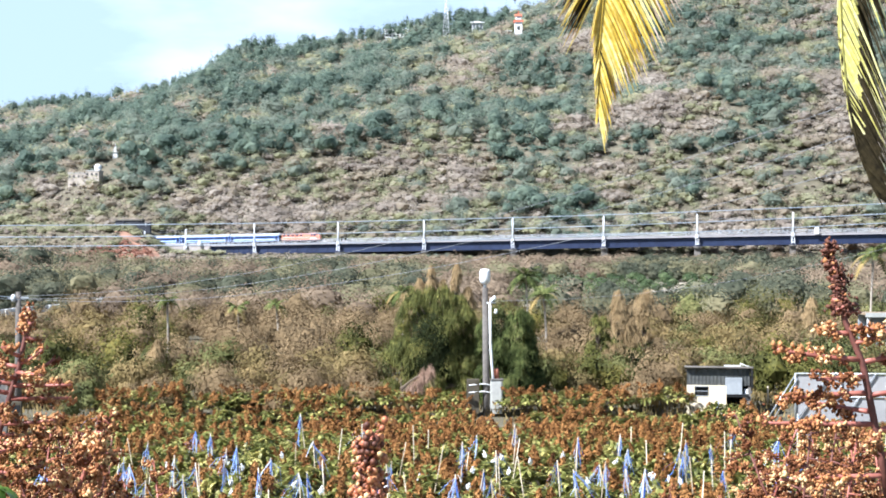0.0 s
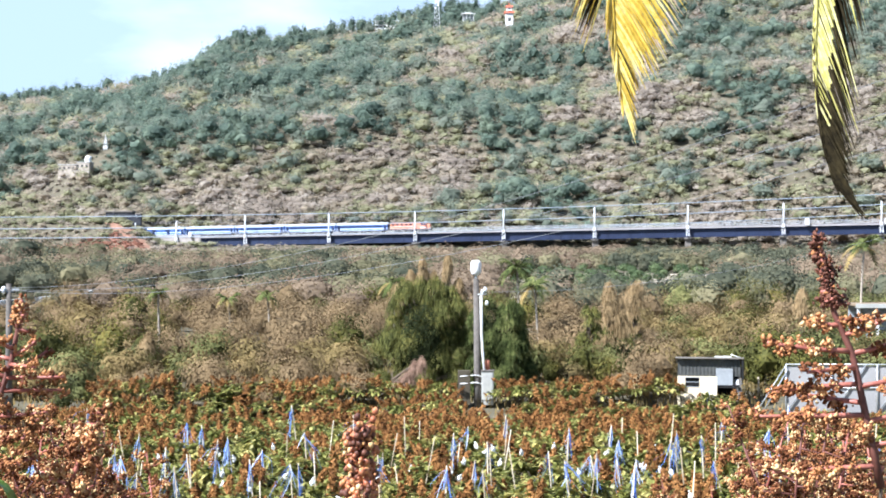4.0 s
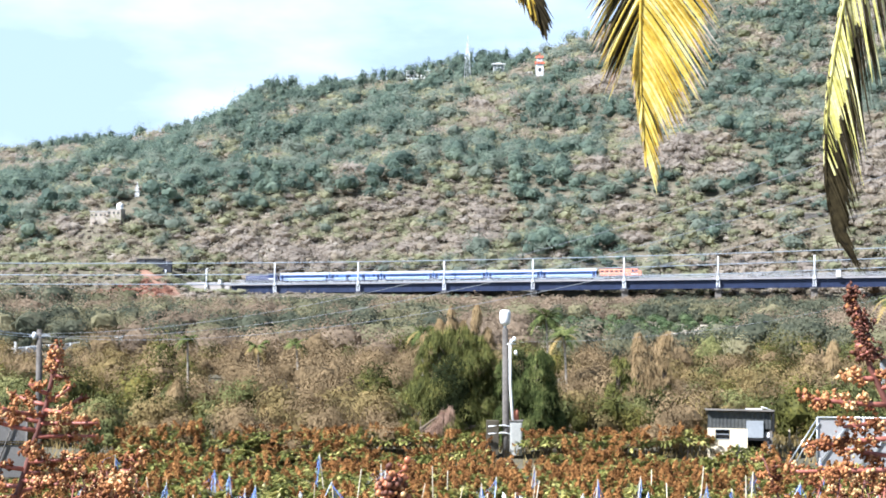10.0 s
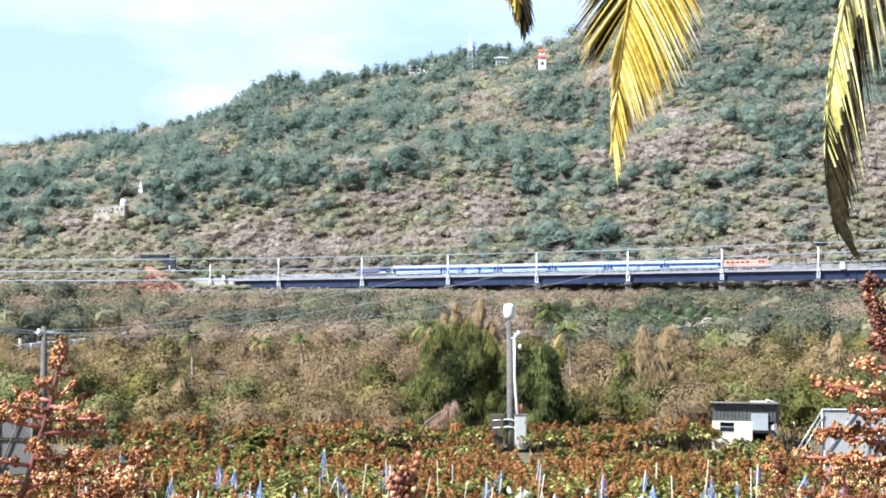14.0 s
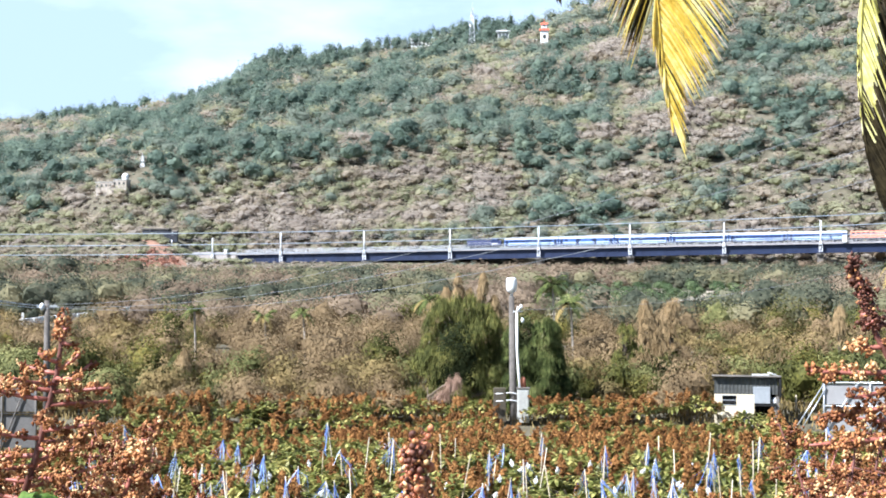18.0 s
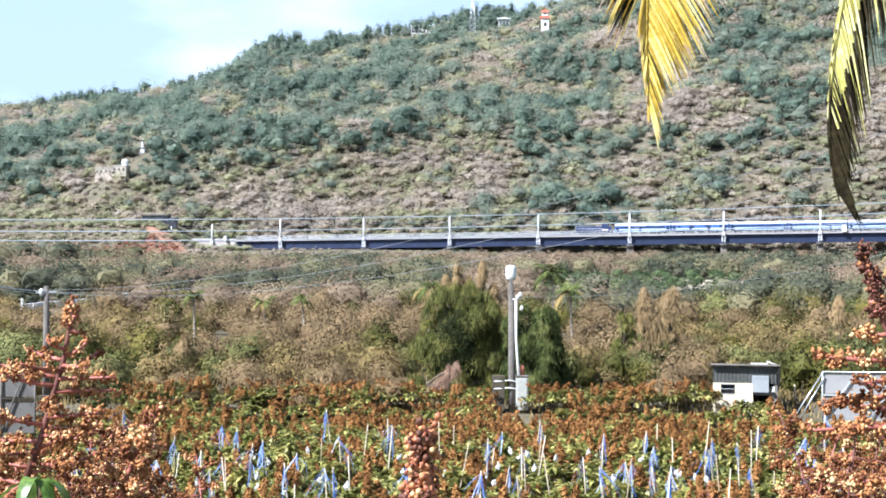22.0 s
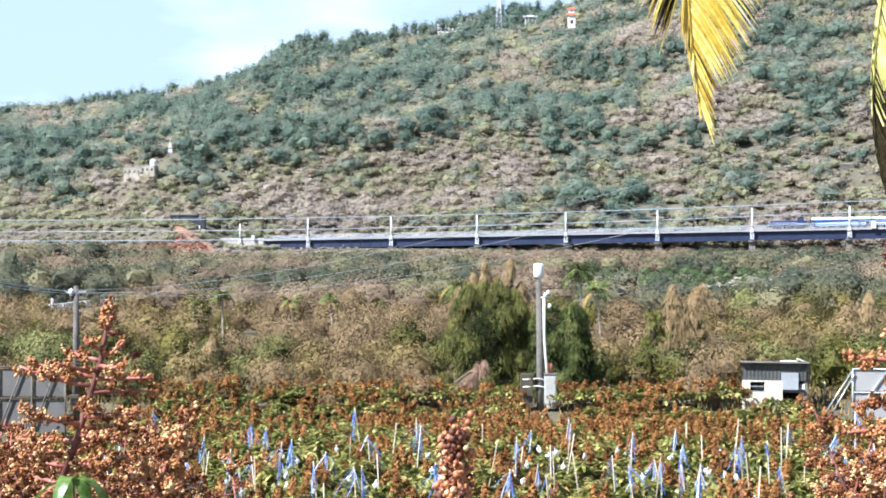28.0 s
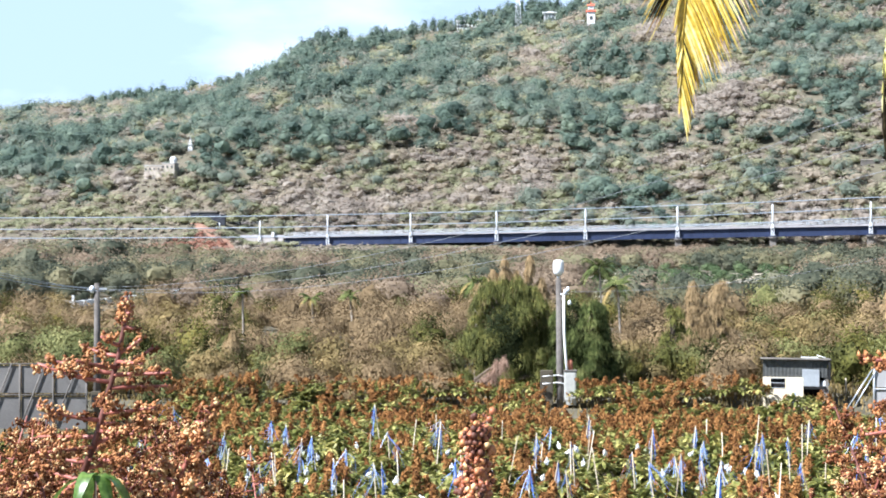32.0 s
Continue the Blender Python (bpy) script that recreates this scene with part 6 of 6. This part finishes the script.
            faces.append((k * 5 + j, k * 5 + j + 1, k * 5 + j + 6, k * 5 + j + 5))
    return part("leaf", mesh_of("leaf", verts, faces, [M["leaf_near"]], smooth=True), None, parent)


M["leaf_near"] = material("leaf_near", [(0.3, (0.03, 0.07, 0.012)), (0.5, (0.09, 0.16, 0.03)), (0.7, (0.22, 0.31, 0.075))], 14, 0.28, fine=120, through_light=0.3)


def near_tree(x, y, label):
    t = thing("near_mango_tree", (x, y, float(land(x, y))), label, "mango tree", "mango trees on the terrace")
    part("trunk", tube_mesh("trunk", [(((0, 0, -0.3), (0.02, 0.02, 0.3), (0.0, 0.05, 0.7)), (0.07, 0.06, 0.04))], M["bark"], 10), None, t)
    return t


FEET = []


def local(t, p):
    """A point in its tree's space, kept as the foot of a twig."""
    q = Vector(p) - t.matrix_basis.translation
    FEET.append((t, q))
    return q


# the three tall panicles
tree_l = near_tree(-0.95, 3.1, "blossoming mango tree with tall rusty panicles close by")
tree_m = near_tree(-0.05, 2.75, "blossoming mango tree with a budding club-shaped panicle")
tree_r = near_tree(1.00, 3.1, "blossoming mango tree with a tall red-stemmed panicle")
pan_l = panicle(tree_l, local(tree_l, (-0.847, 2.8, 7.526)), [(0, 0, 0), (0.040, 0, 0.109), (0.069, 0, 0.212), (0.084, 0, 0.262), (0.094, 0, 0.316), (0.102, 0, 0.375)],
                chance_branches(16, 0.0, 0.34, 0.14, 74, 0.30) + [(0.40, -0.135, -0.03, 0.04, 60), (0.38, 0.11, 0.03, 0.0, 50), (0.47, -0.14, 0.02, 0.03, 62), (0.46, 0.115, -0.02, 0.005, 54), (0.52, 0.065, 0.03, 0.035, 40), (0.56, 0.06, -0.05, 0.0, 32), (0.52, -0.05, -0.09, 0.02, 40), (0.60, -0.078, 0.02, 0.022, 44), (0.63, 0.045, 0.0, 0.03, 22), (0.68, -0.03, -0.03, 0.02, 18)] + chance_branches(10, 0.80, 1.0, 0.017, 5, 0.5),
                0.0070, 0.0032, rich=2.2, pale=0.66, dark_stalk=True, start=0.22, label="tall rusty orange panicle with pale buds")
pan_m = panicle(tree_m, local(tree_m, (-0.075, 2.2, 7.49)), [(0, 0, 0), (0.002, 0, 0.1), (0.0, 0, 0.18), (0.004, 0, 0.245)],
                chance_branches(38, 0.0, 1.0, 0.024, 15, 0.4), 0.005, 0.0049, rich=2.0, plump=True, label="thick club-shaped panicle of round orange buds")
pan_r = panicle(tree_r, local(tree_r, (0.79, 2.4, 7.60)), [(0, 0, 0), (-0.014, 0, 0.074), (-0.031, 0, 0.159), (-0.045, 0, 0.225), (-0.073, 0, 0.291), (-0.088, 0, 0.348), (-0.10, 0, 0.424)],
                [(0.08, -0.17, 0.02, -0.01, 70), (0.26, -0.19, -0.02, 0.004, 84), (0.37, -0.14, 0.03, -0.014, 70), (0.51, -0.146, -0.02, 0.018, 76), (0.44, -0.10, -0.07, 0.0, 50), (0.30, -0.09, 0.09, 0.01, 50), (0.20, -0.05, -0.12, 0.02, 50), (0.16, 0.12, -0.02, 0.03, 50), (0.24, 0.13, 0.03, 0.03, 50), (0.36, 0.13, 0.0, 0.035, 50), (0.50, 0.11, 0.02, 0.03, 46), (0.58, 0.07, -0.02, 0.03, 30), (0.62, -0.055, 0.0, 0.004, 34), (0.64, 0.035, -0.02, 0.0, 22), (0.05, 0.06, 0.12, 0.02, 50)]
                + chance_branches(18, 0.70, 1.0, 0.016, 6, 0.5), 0.0072, 0.0034, rich=3.0, dull=0.66, pale=0.66, start=0.22, dark_stalk=True, label="tall red-stemmed panicle with orange buds")

panicle(tree_l, local(tree_l, (-0.66, 2.8, 7.51)), [(0, 0, 0), (0.04, 0, 0.11), (0.081, 0, 0.189)], chance_branches(17, 0.05, 1.0, 0.055, 44, 0.3), 0.0052, 0.0038, rich=1.6, pale=0.6, label="rusty leaning panicle with pale buds")

# broad leaves at the feet of the panicles
for tr, x, y, z, n, long, wide in ((tree_l, -0.761, 2.62, 7.575, 6, 0.15, 0.027), (tree_r, 0.77, 2.3, 7.56, 7, 0.15, 0.032), (tree_l, -0.36, 2.75, 7.50, 5, 0.13, 0.026), (tree_m, -0.09, 2.3, 7.50, 5, 0.13, 0.026)):
    for k in range(n):
        w = 6.283 * k / n + rng.uniform(-0.3, 0.3)
        near_leaf(tr, local(tr, (x, y, z)), (math.cos(w), math.sin(w), rng.uniform(0.3, 1.6)), long * rng.uniform(0.6, 1.2), wide, rng.uniform(1.2, 2.2))

# lesser panicles that crowd the terrace trees
protos = []
for k in range(5):
    tall = rng.uniform(0.22, 0.34)
    protos.append((tall, chance_branches(18, 0.0, 1.0, tall * 0.40, 34, 0.3)))
made = {}


def crowd(tr, x, y, z, k, scale, rz):
    """One lesser panicle; its meshes are shared with the others of its kind."""
    if k not in made:
        tall, br = protos[k]
        made[k] = panicle(tr, (0, 0, 0), [(0, 0, 0), (0.01, 0, tall * 0.5), (0.0, 0.01, tall)], br, 0.0032, 0.0029, rich=3.4, red=k % 2 == 0, pale=0.42, label="rusty brown flower panicle")
        ob = made[k]
    else:
        ob = copy_thing(made[k], Matrix())
        ob.parent = tr
    ob.matrix_basis = Matrix.Translation(local(tr, (x, y, z))) @ pose(0, 0, 0, rng.uniform(-22, 22), rng.uniform(-22, 22), rz)


# sideways and height per metre ahead, distance: left group, then right group
for tr, u0, u1, v0, v1, y0, y1, n in ((tree_l, -0.36, -0.20, -0.205, -0.120, 3.0, 4.2, 46), (tree_l, -0.24, -0.15, -0.205, -0.165, 3.2, 4.2, 8), (tree_r, 0.235, 0.37, -0.205, -0.125, 2.9, 4.2, 28), (tree_r, 0.12, 0.30, -0.22, -0.175, 3.4, 4.8, 9), (tree_m, -0.15, 0.16, -0.235, -0.19, 3.2, 4.8, 26)):
    for k in range(n):
        y = rng.uniform(y0, y1)
        u, v = rng.uniform(u0, u1), rng.uniform(v0, v1)
        crowd(tr, u * y, y, 8 + v * y - 0.22, int(rng.integers(0, 5)), 1.0, rng.uniform(0, 360))
for tr, u0, u1, n in ((tree_l, -0.38, -0.17, 46), (tree_r, 0.2, 0.38, 46)):
    for k in range(n):
        y = rng.uniform(3.0, 4.4)
        u = rng.uniform(u0, u1)
        w = rng.uniform(0, 6.283)
        near_leaf(tr, local(tr, (u * y, y, 8 - 0.205 * y + rng.uniform(-0.1, 0.06))), (math.cos(w), math.sin(w), rng.uniform(-0.1, 0.5)), rng.uniform(0.13, 0.2), 0.042, 0.4)
# twigs from each crotch out to every panicle and leaf
for tr in (tree_l, tree_m, tree_r):
    a = Vector((0, 0.05, 0.66))
    lines = []
    for t, q in FEET:
        if t == tr:
            d = q - a
            mid = a + Vector((d.x * 0.55, d.y * 0.55, d.z * 0.35))
            lines.append(((a, mid, q + Vector((0, 0, 0.004))), (0.011, 0.007, 0.003)))
    part("twigs", tube_mesh("twigs", lines, M["bark"], 5), None, tr)


# ---- coconut palm overhead ----
near_palm = thing("near_coconut_palm", (4.3, 7.4, float(land(4.3, 7.4))), "coconut palm with yellowing fronds hanging overhead", "palm")
CROWN = Vector((4.1, 7.3, 11.8))
base = near_palm.matrix_basis.translation.copy()
part("trunk", tube_mesh("trunk", [([(0, 0, -0.4), (0.02, 0, 2.5), (-0.05, 0, 4.6), CROWN - base], [0.2, 0.16, 0.14, 0.15])], M["palm_bark"], 14), None, near_palm)


LEAFLETS = [0]


def frond(pivot, tip, reach_l, reach_r, long_l, long_r, mats, dead_from, n, bend, label, bend_at=0.5, depth=0.25, withered=0.0, taper=0.45, least=0.0, gap_l=1, gap_r=1, cut=0.14, thin_from=2.0, flat=0.35, wide=0.0086, tips="frond_dead", burnt_from=8, burnt_share=0.4):
    """The hanging outer length of a frond, about its pivot: a rachis, and leaflets that droop on both sides."""
    p0, p2 = Vector((0, 0, 0)), Vector(tip) - Vector(pivot)
    p1 = p0.lerp(p2, bend_at) + Vector((bend, 0, 0))
    spine = bezier(np.array(p0), np.array(p1), np.array(p2 * (1 - cut / p2.length)), 40)
    thick = list(np.linspace(0.011, 0.003, 40))
    live = max(8, min(40, int(40 * dead_from)))
    ob = part("frond", tube_mesh("rachis", [([Vector(p) for p in spine[:live]], thick[:live])], mats[0], 6), None, near_palm, label)
    ob.matrix_basis = Matrix.Translation(Vector(pivot) - base)
    if live < 38:
        part("rachis_end", tube_mesh("rachis_end", [([Vector(p) for p in spine[live - 1:]], thick[live - 1:])], M["frond_dead"], 6), None, ob, "dead dark end of the midrib")
    rest_v, rest_f, rest_s = [], [], []
    for side, reach, long, gap in ((-1, reach_l, long_l, gap_l), (1, reach_r, long_r, gap_r)):
        for k in range(0, n, gap):
            s = 0.01 + 0.985 * (k + rng.uniform(-0.2, 0.2)) / n
            if side < 0 and thin_from < s and rng.random() < 0.45:
                continue
            hug = 0.42 if side < 0 and s > thin_from else 1.0
            s = min(max(s, 0.0), 0.995)
            i = min(int(s * 39), 38)
            a = Vector(spine[i]).lerp(Vector(spine[i + 1]), s * 39 - i)
            d = (Vector(spine[i + 1]) - Vector(spine[i])).normalized()
            out = Vector((side, 0, 0)) - d * d.x * side
            spreadf = reach * hug * max(least, 1.15 - 0.95 * s ** 0.8) * rng.uniform(0.9, 1.1)
            v = (d + out * spreadf + Vector((0, rng.uniform(-1, 1) * depth, 0))).normalized()
            length = long * (1 - taper * s) * (0.75 + 0.5 * math.sin(math.pi * min(1, s + 0.25))) * rng.uniform(0.86, 1.08) * (0.5 + 0.5 * hug)
            width = wide * rng.uniform(0.85, 1.12) * (1.1 - 0.35 * s)
            across = v.cross(Vector((0.15 * side, 1, 0.1))).normalized()
            fold = across.cross(v).normalized()
            twist = rng.normal() * flat
            across = (across * math.cos(twist) + fold * math.sin(twist)).normalized()
            fold = across.cross(v)
            verts, faces = [], []
            m = 6
            for q in range(m):
                w = q / (m - 1)
                c = a + v * length * w - Vector((0, 0, 1)) * length * 0.16 * w * w 
                half = width * (0.45 + 0.55 * math.sin(math.pi * (0.15 + 0.6 * w))) * (1 - w ** 4 * 0.9)
                verts += [c - across * half + fold * half * 0.7, c, c + across * half + fold * half * 0.7]
            for q in range(m - 1):
                for j in (0, 1):
                    faces.append((q * 3 + j, q * 3 + j + 1, q * 3 + j + 4, q * 3 + j + 3))
            dry = s > dead_from + rng.uniform(-0.08, 0.08) or rng.random() < 0.06 or (side < 0 and s < 0.42 and rng.random() < withered)
            mat = M["frond_dead"] if dry else mats[0] if side < 0 else mats[1]
            tip_burnt = rng.random() < burnt_share
            burnt = [1 if f >= (burnt_from if side > 0 else 8) and tip_burnt else 0 for f in range(len(faces))]
            if LEAFLETS[0] < 300 and k % 2 == 0:
                LEAFLETS[0] += 1
                part("leaflet", mesh_of("leaflet", verts, faces, [mat, M[tips]], burnt, smooth=True), None, ob)
            else:
                o = len(rest_v)
                rest_v += verts
                rest_f += [tuple(x + o for x in f) for f in faces]
                first_slot = {id(mats[0]): 0, id(mats[1]): 1}.get(id(mat), 2)
                rest_s += [3 if b else first_slot for b in burnt]
    tagged(part("leaflet_fringe", mesh_of("leaflet_fringe", rest_v, rest_f, [mats[0], mats[1], M["frond_dead"], M[tips]], rest_s, smooth=True), None, ob), kind="stuff")
    up = Vector(pivot)
    part("rachis", tube_mesh("rachis", [([CROWN - base, CROWN.lerp(up, 0.45) + Vector((0, 0, 0.9)) - base, CROWN.lerp(up, 0.8) + Vector((0, 0, 0.75)) - base, up - base], [0.035, 0.026, 0.018, 0.011])], M["frond_yellow"], 8), None, near_palm, "arched yellow frond stalk")
    return ob


PIV_A, TIP_A = (1.0, 7.0, 9.85), (1.05, 7.0, 8.575)
PIV_B, TIP_B = (2.09, 7.0, 9.95), (2.05, 7.0, 8.12)
PIV_C, TIP_C = (0.30, 7.0, 9.75), (0.58, 7.0, 9.22)
frond_a = frond(PIV_A, TIP_A, 0.66, 1.05, 0.36, 0.45, (M["frond_yellow"], M["frond_yellow"]), 1.2, 150, -0.05, "yellow hanging coconut frond", depth=0.12, withered=0.45, thin_from=0.42, flat=0.45, wide=0.0072, tips="frond_tip")
frond_b = frond(PIV_B, (1.96, 7.0, 8.12), 0.30, 0.50, 0.16, 0.50, (M["frond_green"], M["frond_green"]), 0.60, 150, -0.22, "yellow-green hanging coconut frond with a dead brown end", bend_at=0.64, depth=0.14, taper=0.46, least=0.85, thin_from=0.05, flat=0.6, wide=0.0066, cut=0.16, burnt_from=4, burnt_share=0.85)
frond_c = frond(PIV_C, TIP_C, 0.35, 0.30, 0.20, 0.24, (M["frond_yellow"], M["frond_dead"]), 0.75, 44, 0.03, "tip of a withering coconut frond")


# ---- what moves ----
# seconds, and where the tips of the fronds swing to: sideways, height
SWING_A = [(0, 0.927, 8.629), (1, 1.080, 8.529), (2, 1.212, 8.634), (2.5, 1.192, 8.609), (4.5, 1.094, 8.576), (5, 1.095, 8.572), (5.5, 1.164, 8.560), (6, 1.211, 8.558), (7, 1.168, 8.548), (8, 1.051, 8.553), (9, 0.909, 8.565), (10, 1.053, 8.597), (11, 0.919, 8.562), (12, 0.974, 8.547), (13, 0.958, 8.583), (14, 0.859, 8.612), (14.5, 0.833, 8.603), (16.5, 1.081, 8.576), (17, 1.154, 8.609), (18, 1.147, 8.569), (19, 1.086, 8.585), (20, 1.040, 8.545), (21, 0.987, 8.549), (22, 1.015, 8.540), (23, 1.022, 8.574), (24, 1.094, 8.545), (25, 0.976, 8.604), (27.5, 1.037, 8.609), (28, 1.130, 8.572), (29, 1.055, 8.579), (30, 0.993, 8.568), (31, 0.951, 8.564), (32, 0.920, 8.588)]
SWING_B = [(0, 2.381, 8.070), (1, 2.353, 8.057), (2, 2.412, 8.085), (2.5, 2.335, 8.084), (4.5, 2.172, 8.132), (5, 2.136, 8.129), (5.5, 2.114, 8.105), (6, 2.077, 8.121), (7, 2.060, 8.132), (8, 2.034, 8.114), (9, 2.045, 8.105), (10, 2.014, 8.092), (11, 1.951, 8.149), (12, 1.789, 8.115), (13, 1.876, 8.136), (14, 1.993, 8.138), (14.5, 1.955, 8.134), (16.5, 2.223, 8.179), (17, 2.240, 8.188), (18, 2.209, 8.165), (19, 2.205, 8.142), (20, 2.079, 8.150), (21, 1.992, 8.154), (22, 1.962, 8.111), (23, 2.050, 8.097), (24, 2.010, 8.071), (25, 2.062, 8.099), (27.5, 2.042, 8.128), (28, 2.051, 8.041), (29, 1.940, 8.128), (30, 1.905, 8.086), (31, 1.991, 8.112), (32, 1.975, 8.049)]
SWING_C = [(0, 0.468, 9.312), (5.5, 0.637, 9.272), (6, 0.618, 9.282), (7, 0.560, 9.268), (8, 0.521, 9.264), (9, 0.543, 9.266), (10, 0.520, 9.278), (11, 0.530, 9.263), (12, 0.399, 9.237), (13, 0.455, 9.273), (14, 0.391, 9.301), (14.5, 0.368, 9.303), (17, 0.599, 9.249), (18, 0.570, 9.247), (19, 0.513, 9.241), (23, 0.526, 9.255), (32, 0.438, 9.227)]
# seconds, and where the tips of the panicles sway to
SWAY_R = [(0, 0.692), (0.5, 0.687), (1, 0.685), (1.5, 0.686), (2, 0.687), (2.5, 0.686), (4.5, 0.683), (5, 0.693), (5.5, 0.704), (6, 0.700), (6.5, 0.690), (7, 0.689), (7.5, 0.686), (8, 0.695), (8.5, 0.672), (9, 0.677), (9.5, 0.675), (10, 0.677), (10.5, 0.683), (11, 0.690), (11.5, 0.712), (12, 0.694), (12.5, 0.698), (13, 0.682), (13.5, 0.681), (14, 0.699), (14.5, 0.695), (16.5, 0.673), (17, 0.656), (17.5, 0.650), (18, 0.649), (18.5, 0.640), (19, 0.638), (19.5, 0.636), (20, 0.634), (20.5, 0.635), (21, 0.636), (21.5, 0.660), (22, 0.663), (22.5, 0.661), (23, 0.660), (32, 0.630)]
SWAY_L = [(0, -0.739), (0.5, -0.733), (1, -0.741), (1.5, -0.739), (2, -0.740), (2.5, -0.739), (16.5, -0.744), (17, -0.757), (17.5, -0.745), (18, -0.760), (18.5, -0.749), (19, -0.759), (19.5, -0.750), (20, -0.753), (20.5, -0.752), (21, -0.749), (21.5, -0.747), (22, -0.746), (22.5, -0.745), (23, -0.749), (23.5, -0.749), (24, -0.752), (24.5, -0.748), (25, -0.745), (25.5, -0.745), (27.5, -0.749), (28, -0.741), (28.5, -0.744), (29, -0.747), (29.5, -0.750), (30, -0.741), (30.5, -0.753), (31, -0.744), (31.5, -0.744), (32, -0.748)]
SWAY_M = [(0, -0.066), (0.5, -0.068), (1, -0.069), (1.5, -0.066), (2, -0.067), (2.5, -0.064), (4.5, -0.071), (5, -0.069), (5.5, -0.068), (6, -0.072), (6.5, -0.062), (7, -0.068), (7.5, -0.065), (8, -0.057), (8.5, -0.068), (9, -0.068), (9.5, -0.062), (10, -0.073), (10.5, -0.065), (11, -0.073), (11.5, -0.067), (12, -0.070), (12.5, -0.065), (13, -0.067), (13.5, -0.064), (14, -0.067), (14.5, -0.065), (16.5, -0.070), (17, -0.075), (17.5, -0.065), (18, -0.069), (18.5, -0.058), (19, -0.064), (19.5, -0.069), (20, -0.069), (20.5, -0.071), (21, -0.065), (21.5, -0.067), (22, -0.063), (22.5, -0.066), (23, -0.068), (23.5, -0.069), (24, -0.070), (24.5, -0.068), (25, -0.062), (25.5, -0.064), (27.5, -0.070), (28, -0.066), (28.5, -0.065), (29, -0.066), (29.5, -0.065), (30, -0.069), (30.5, -0.070), (31, -0.070), (31.5, -0.065), (32, -0.063)]



def swing(ob, pivot, tip, rows):
    rest = Vector(tip) - Vector(pivot)
    keys = [(0.0, rows[0][1], rows[0][2])] if rows[0][0] > 0 else []
    keys += [tuple(r) for r in rows] + ([(32.0, rows[-1][1], rows[-1][2])] if rows[-1][0] < 32 else [])
    out = []
    for t, x, z in keys:
        q = rest.rotation_difference(Vector((x, tip[1], z)) - Vector(pivot))
        out.append((t, Matrix.Translation(Vector(pivot) - base) @ q.to_matrix().to_4x4()))
    walk(ob, out)


def sway(ob, rows, mean, tall):
    home = ob.matrix_basis.translation.copy()
    rows = [(0.0, rows[0][1])] * (rows[0][0] > 0) + list(rows) + [(32.0, rows[-1][1])] * (rows[-1][0] < 32)
    walk(ob, [(t, Matrix.Translation(home) @ pose(0, 0, 0, 0, math.degrees(math.atan2(x - mean, tall)), 0)) for t, x in rows])


def motions():
    for v, back in TRAIN:
        rows = []
        for t in range(0, 33, 2):
            s = -36.05 + 11.764 * t - 0.0400 * t * t + 2.7e-5 * t ** 3 - back
            x, y, z, hd = on_track(s)
            rows.append((t, pose(x, y, z - 0.12, 0, -0.98, hd)))
        walk(v, rows)
    swing(frond_a, PIV_A, (1.10, 7.0, 8.575), SWING_A)
    swing(frond_b, PIV_B, TIP_B, SWING_B)
    swing(frond_c, PIV_C, TIP_C, SWING_C)
    sway(pan_r, SWAY_R, 0.690, 0.424)
    sway(pan_l, SWAY_L, -0.745, 0.375)
    sway(pan_m, SWAY_M, -0.071, 0.2)


motions()
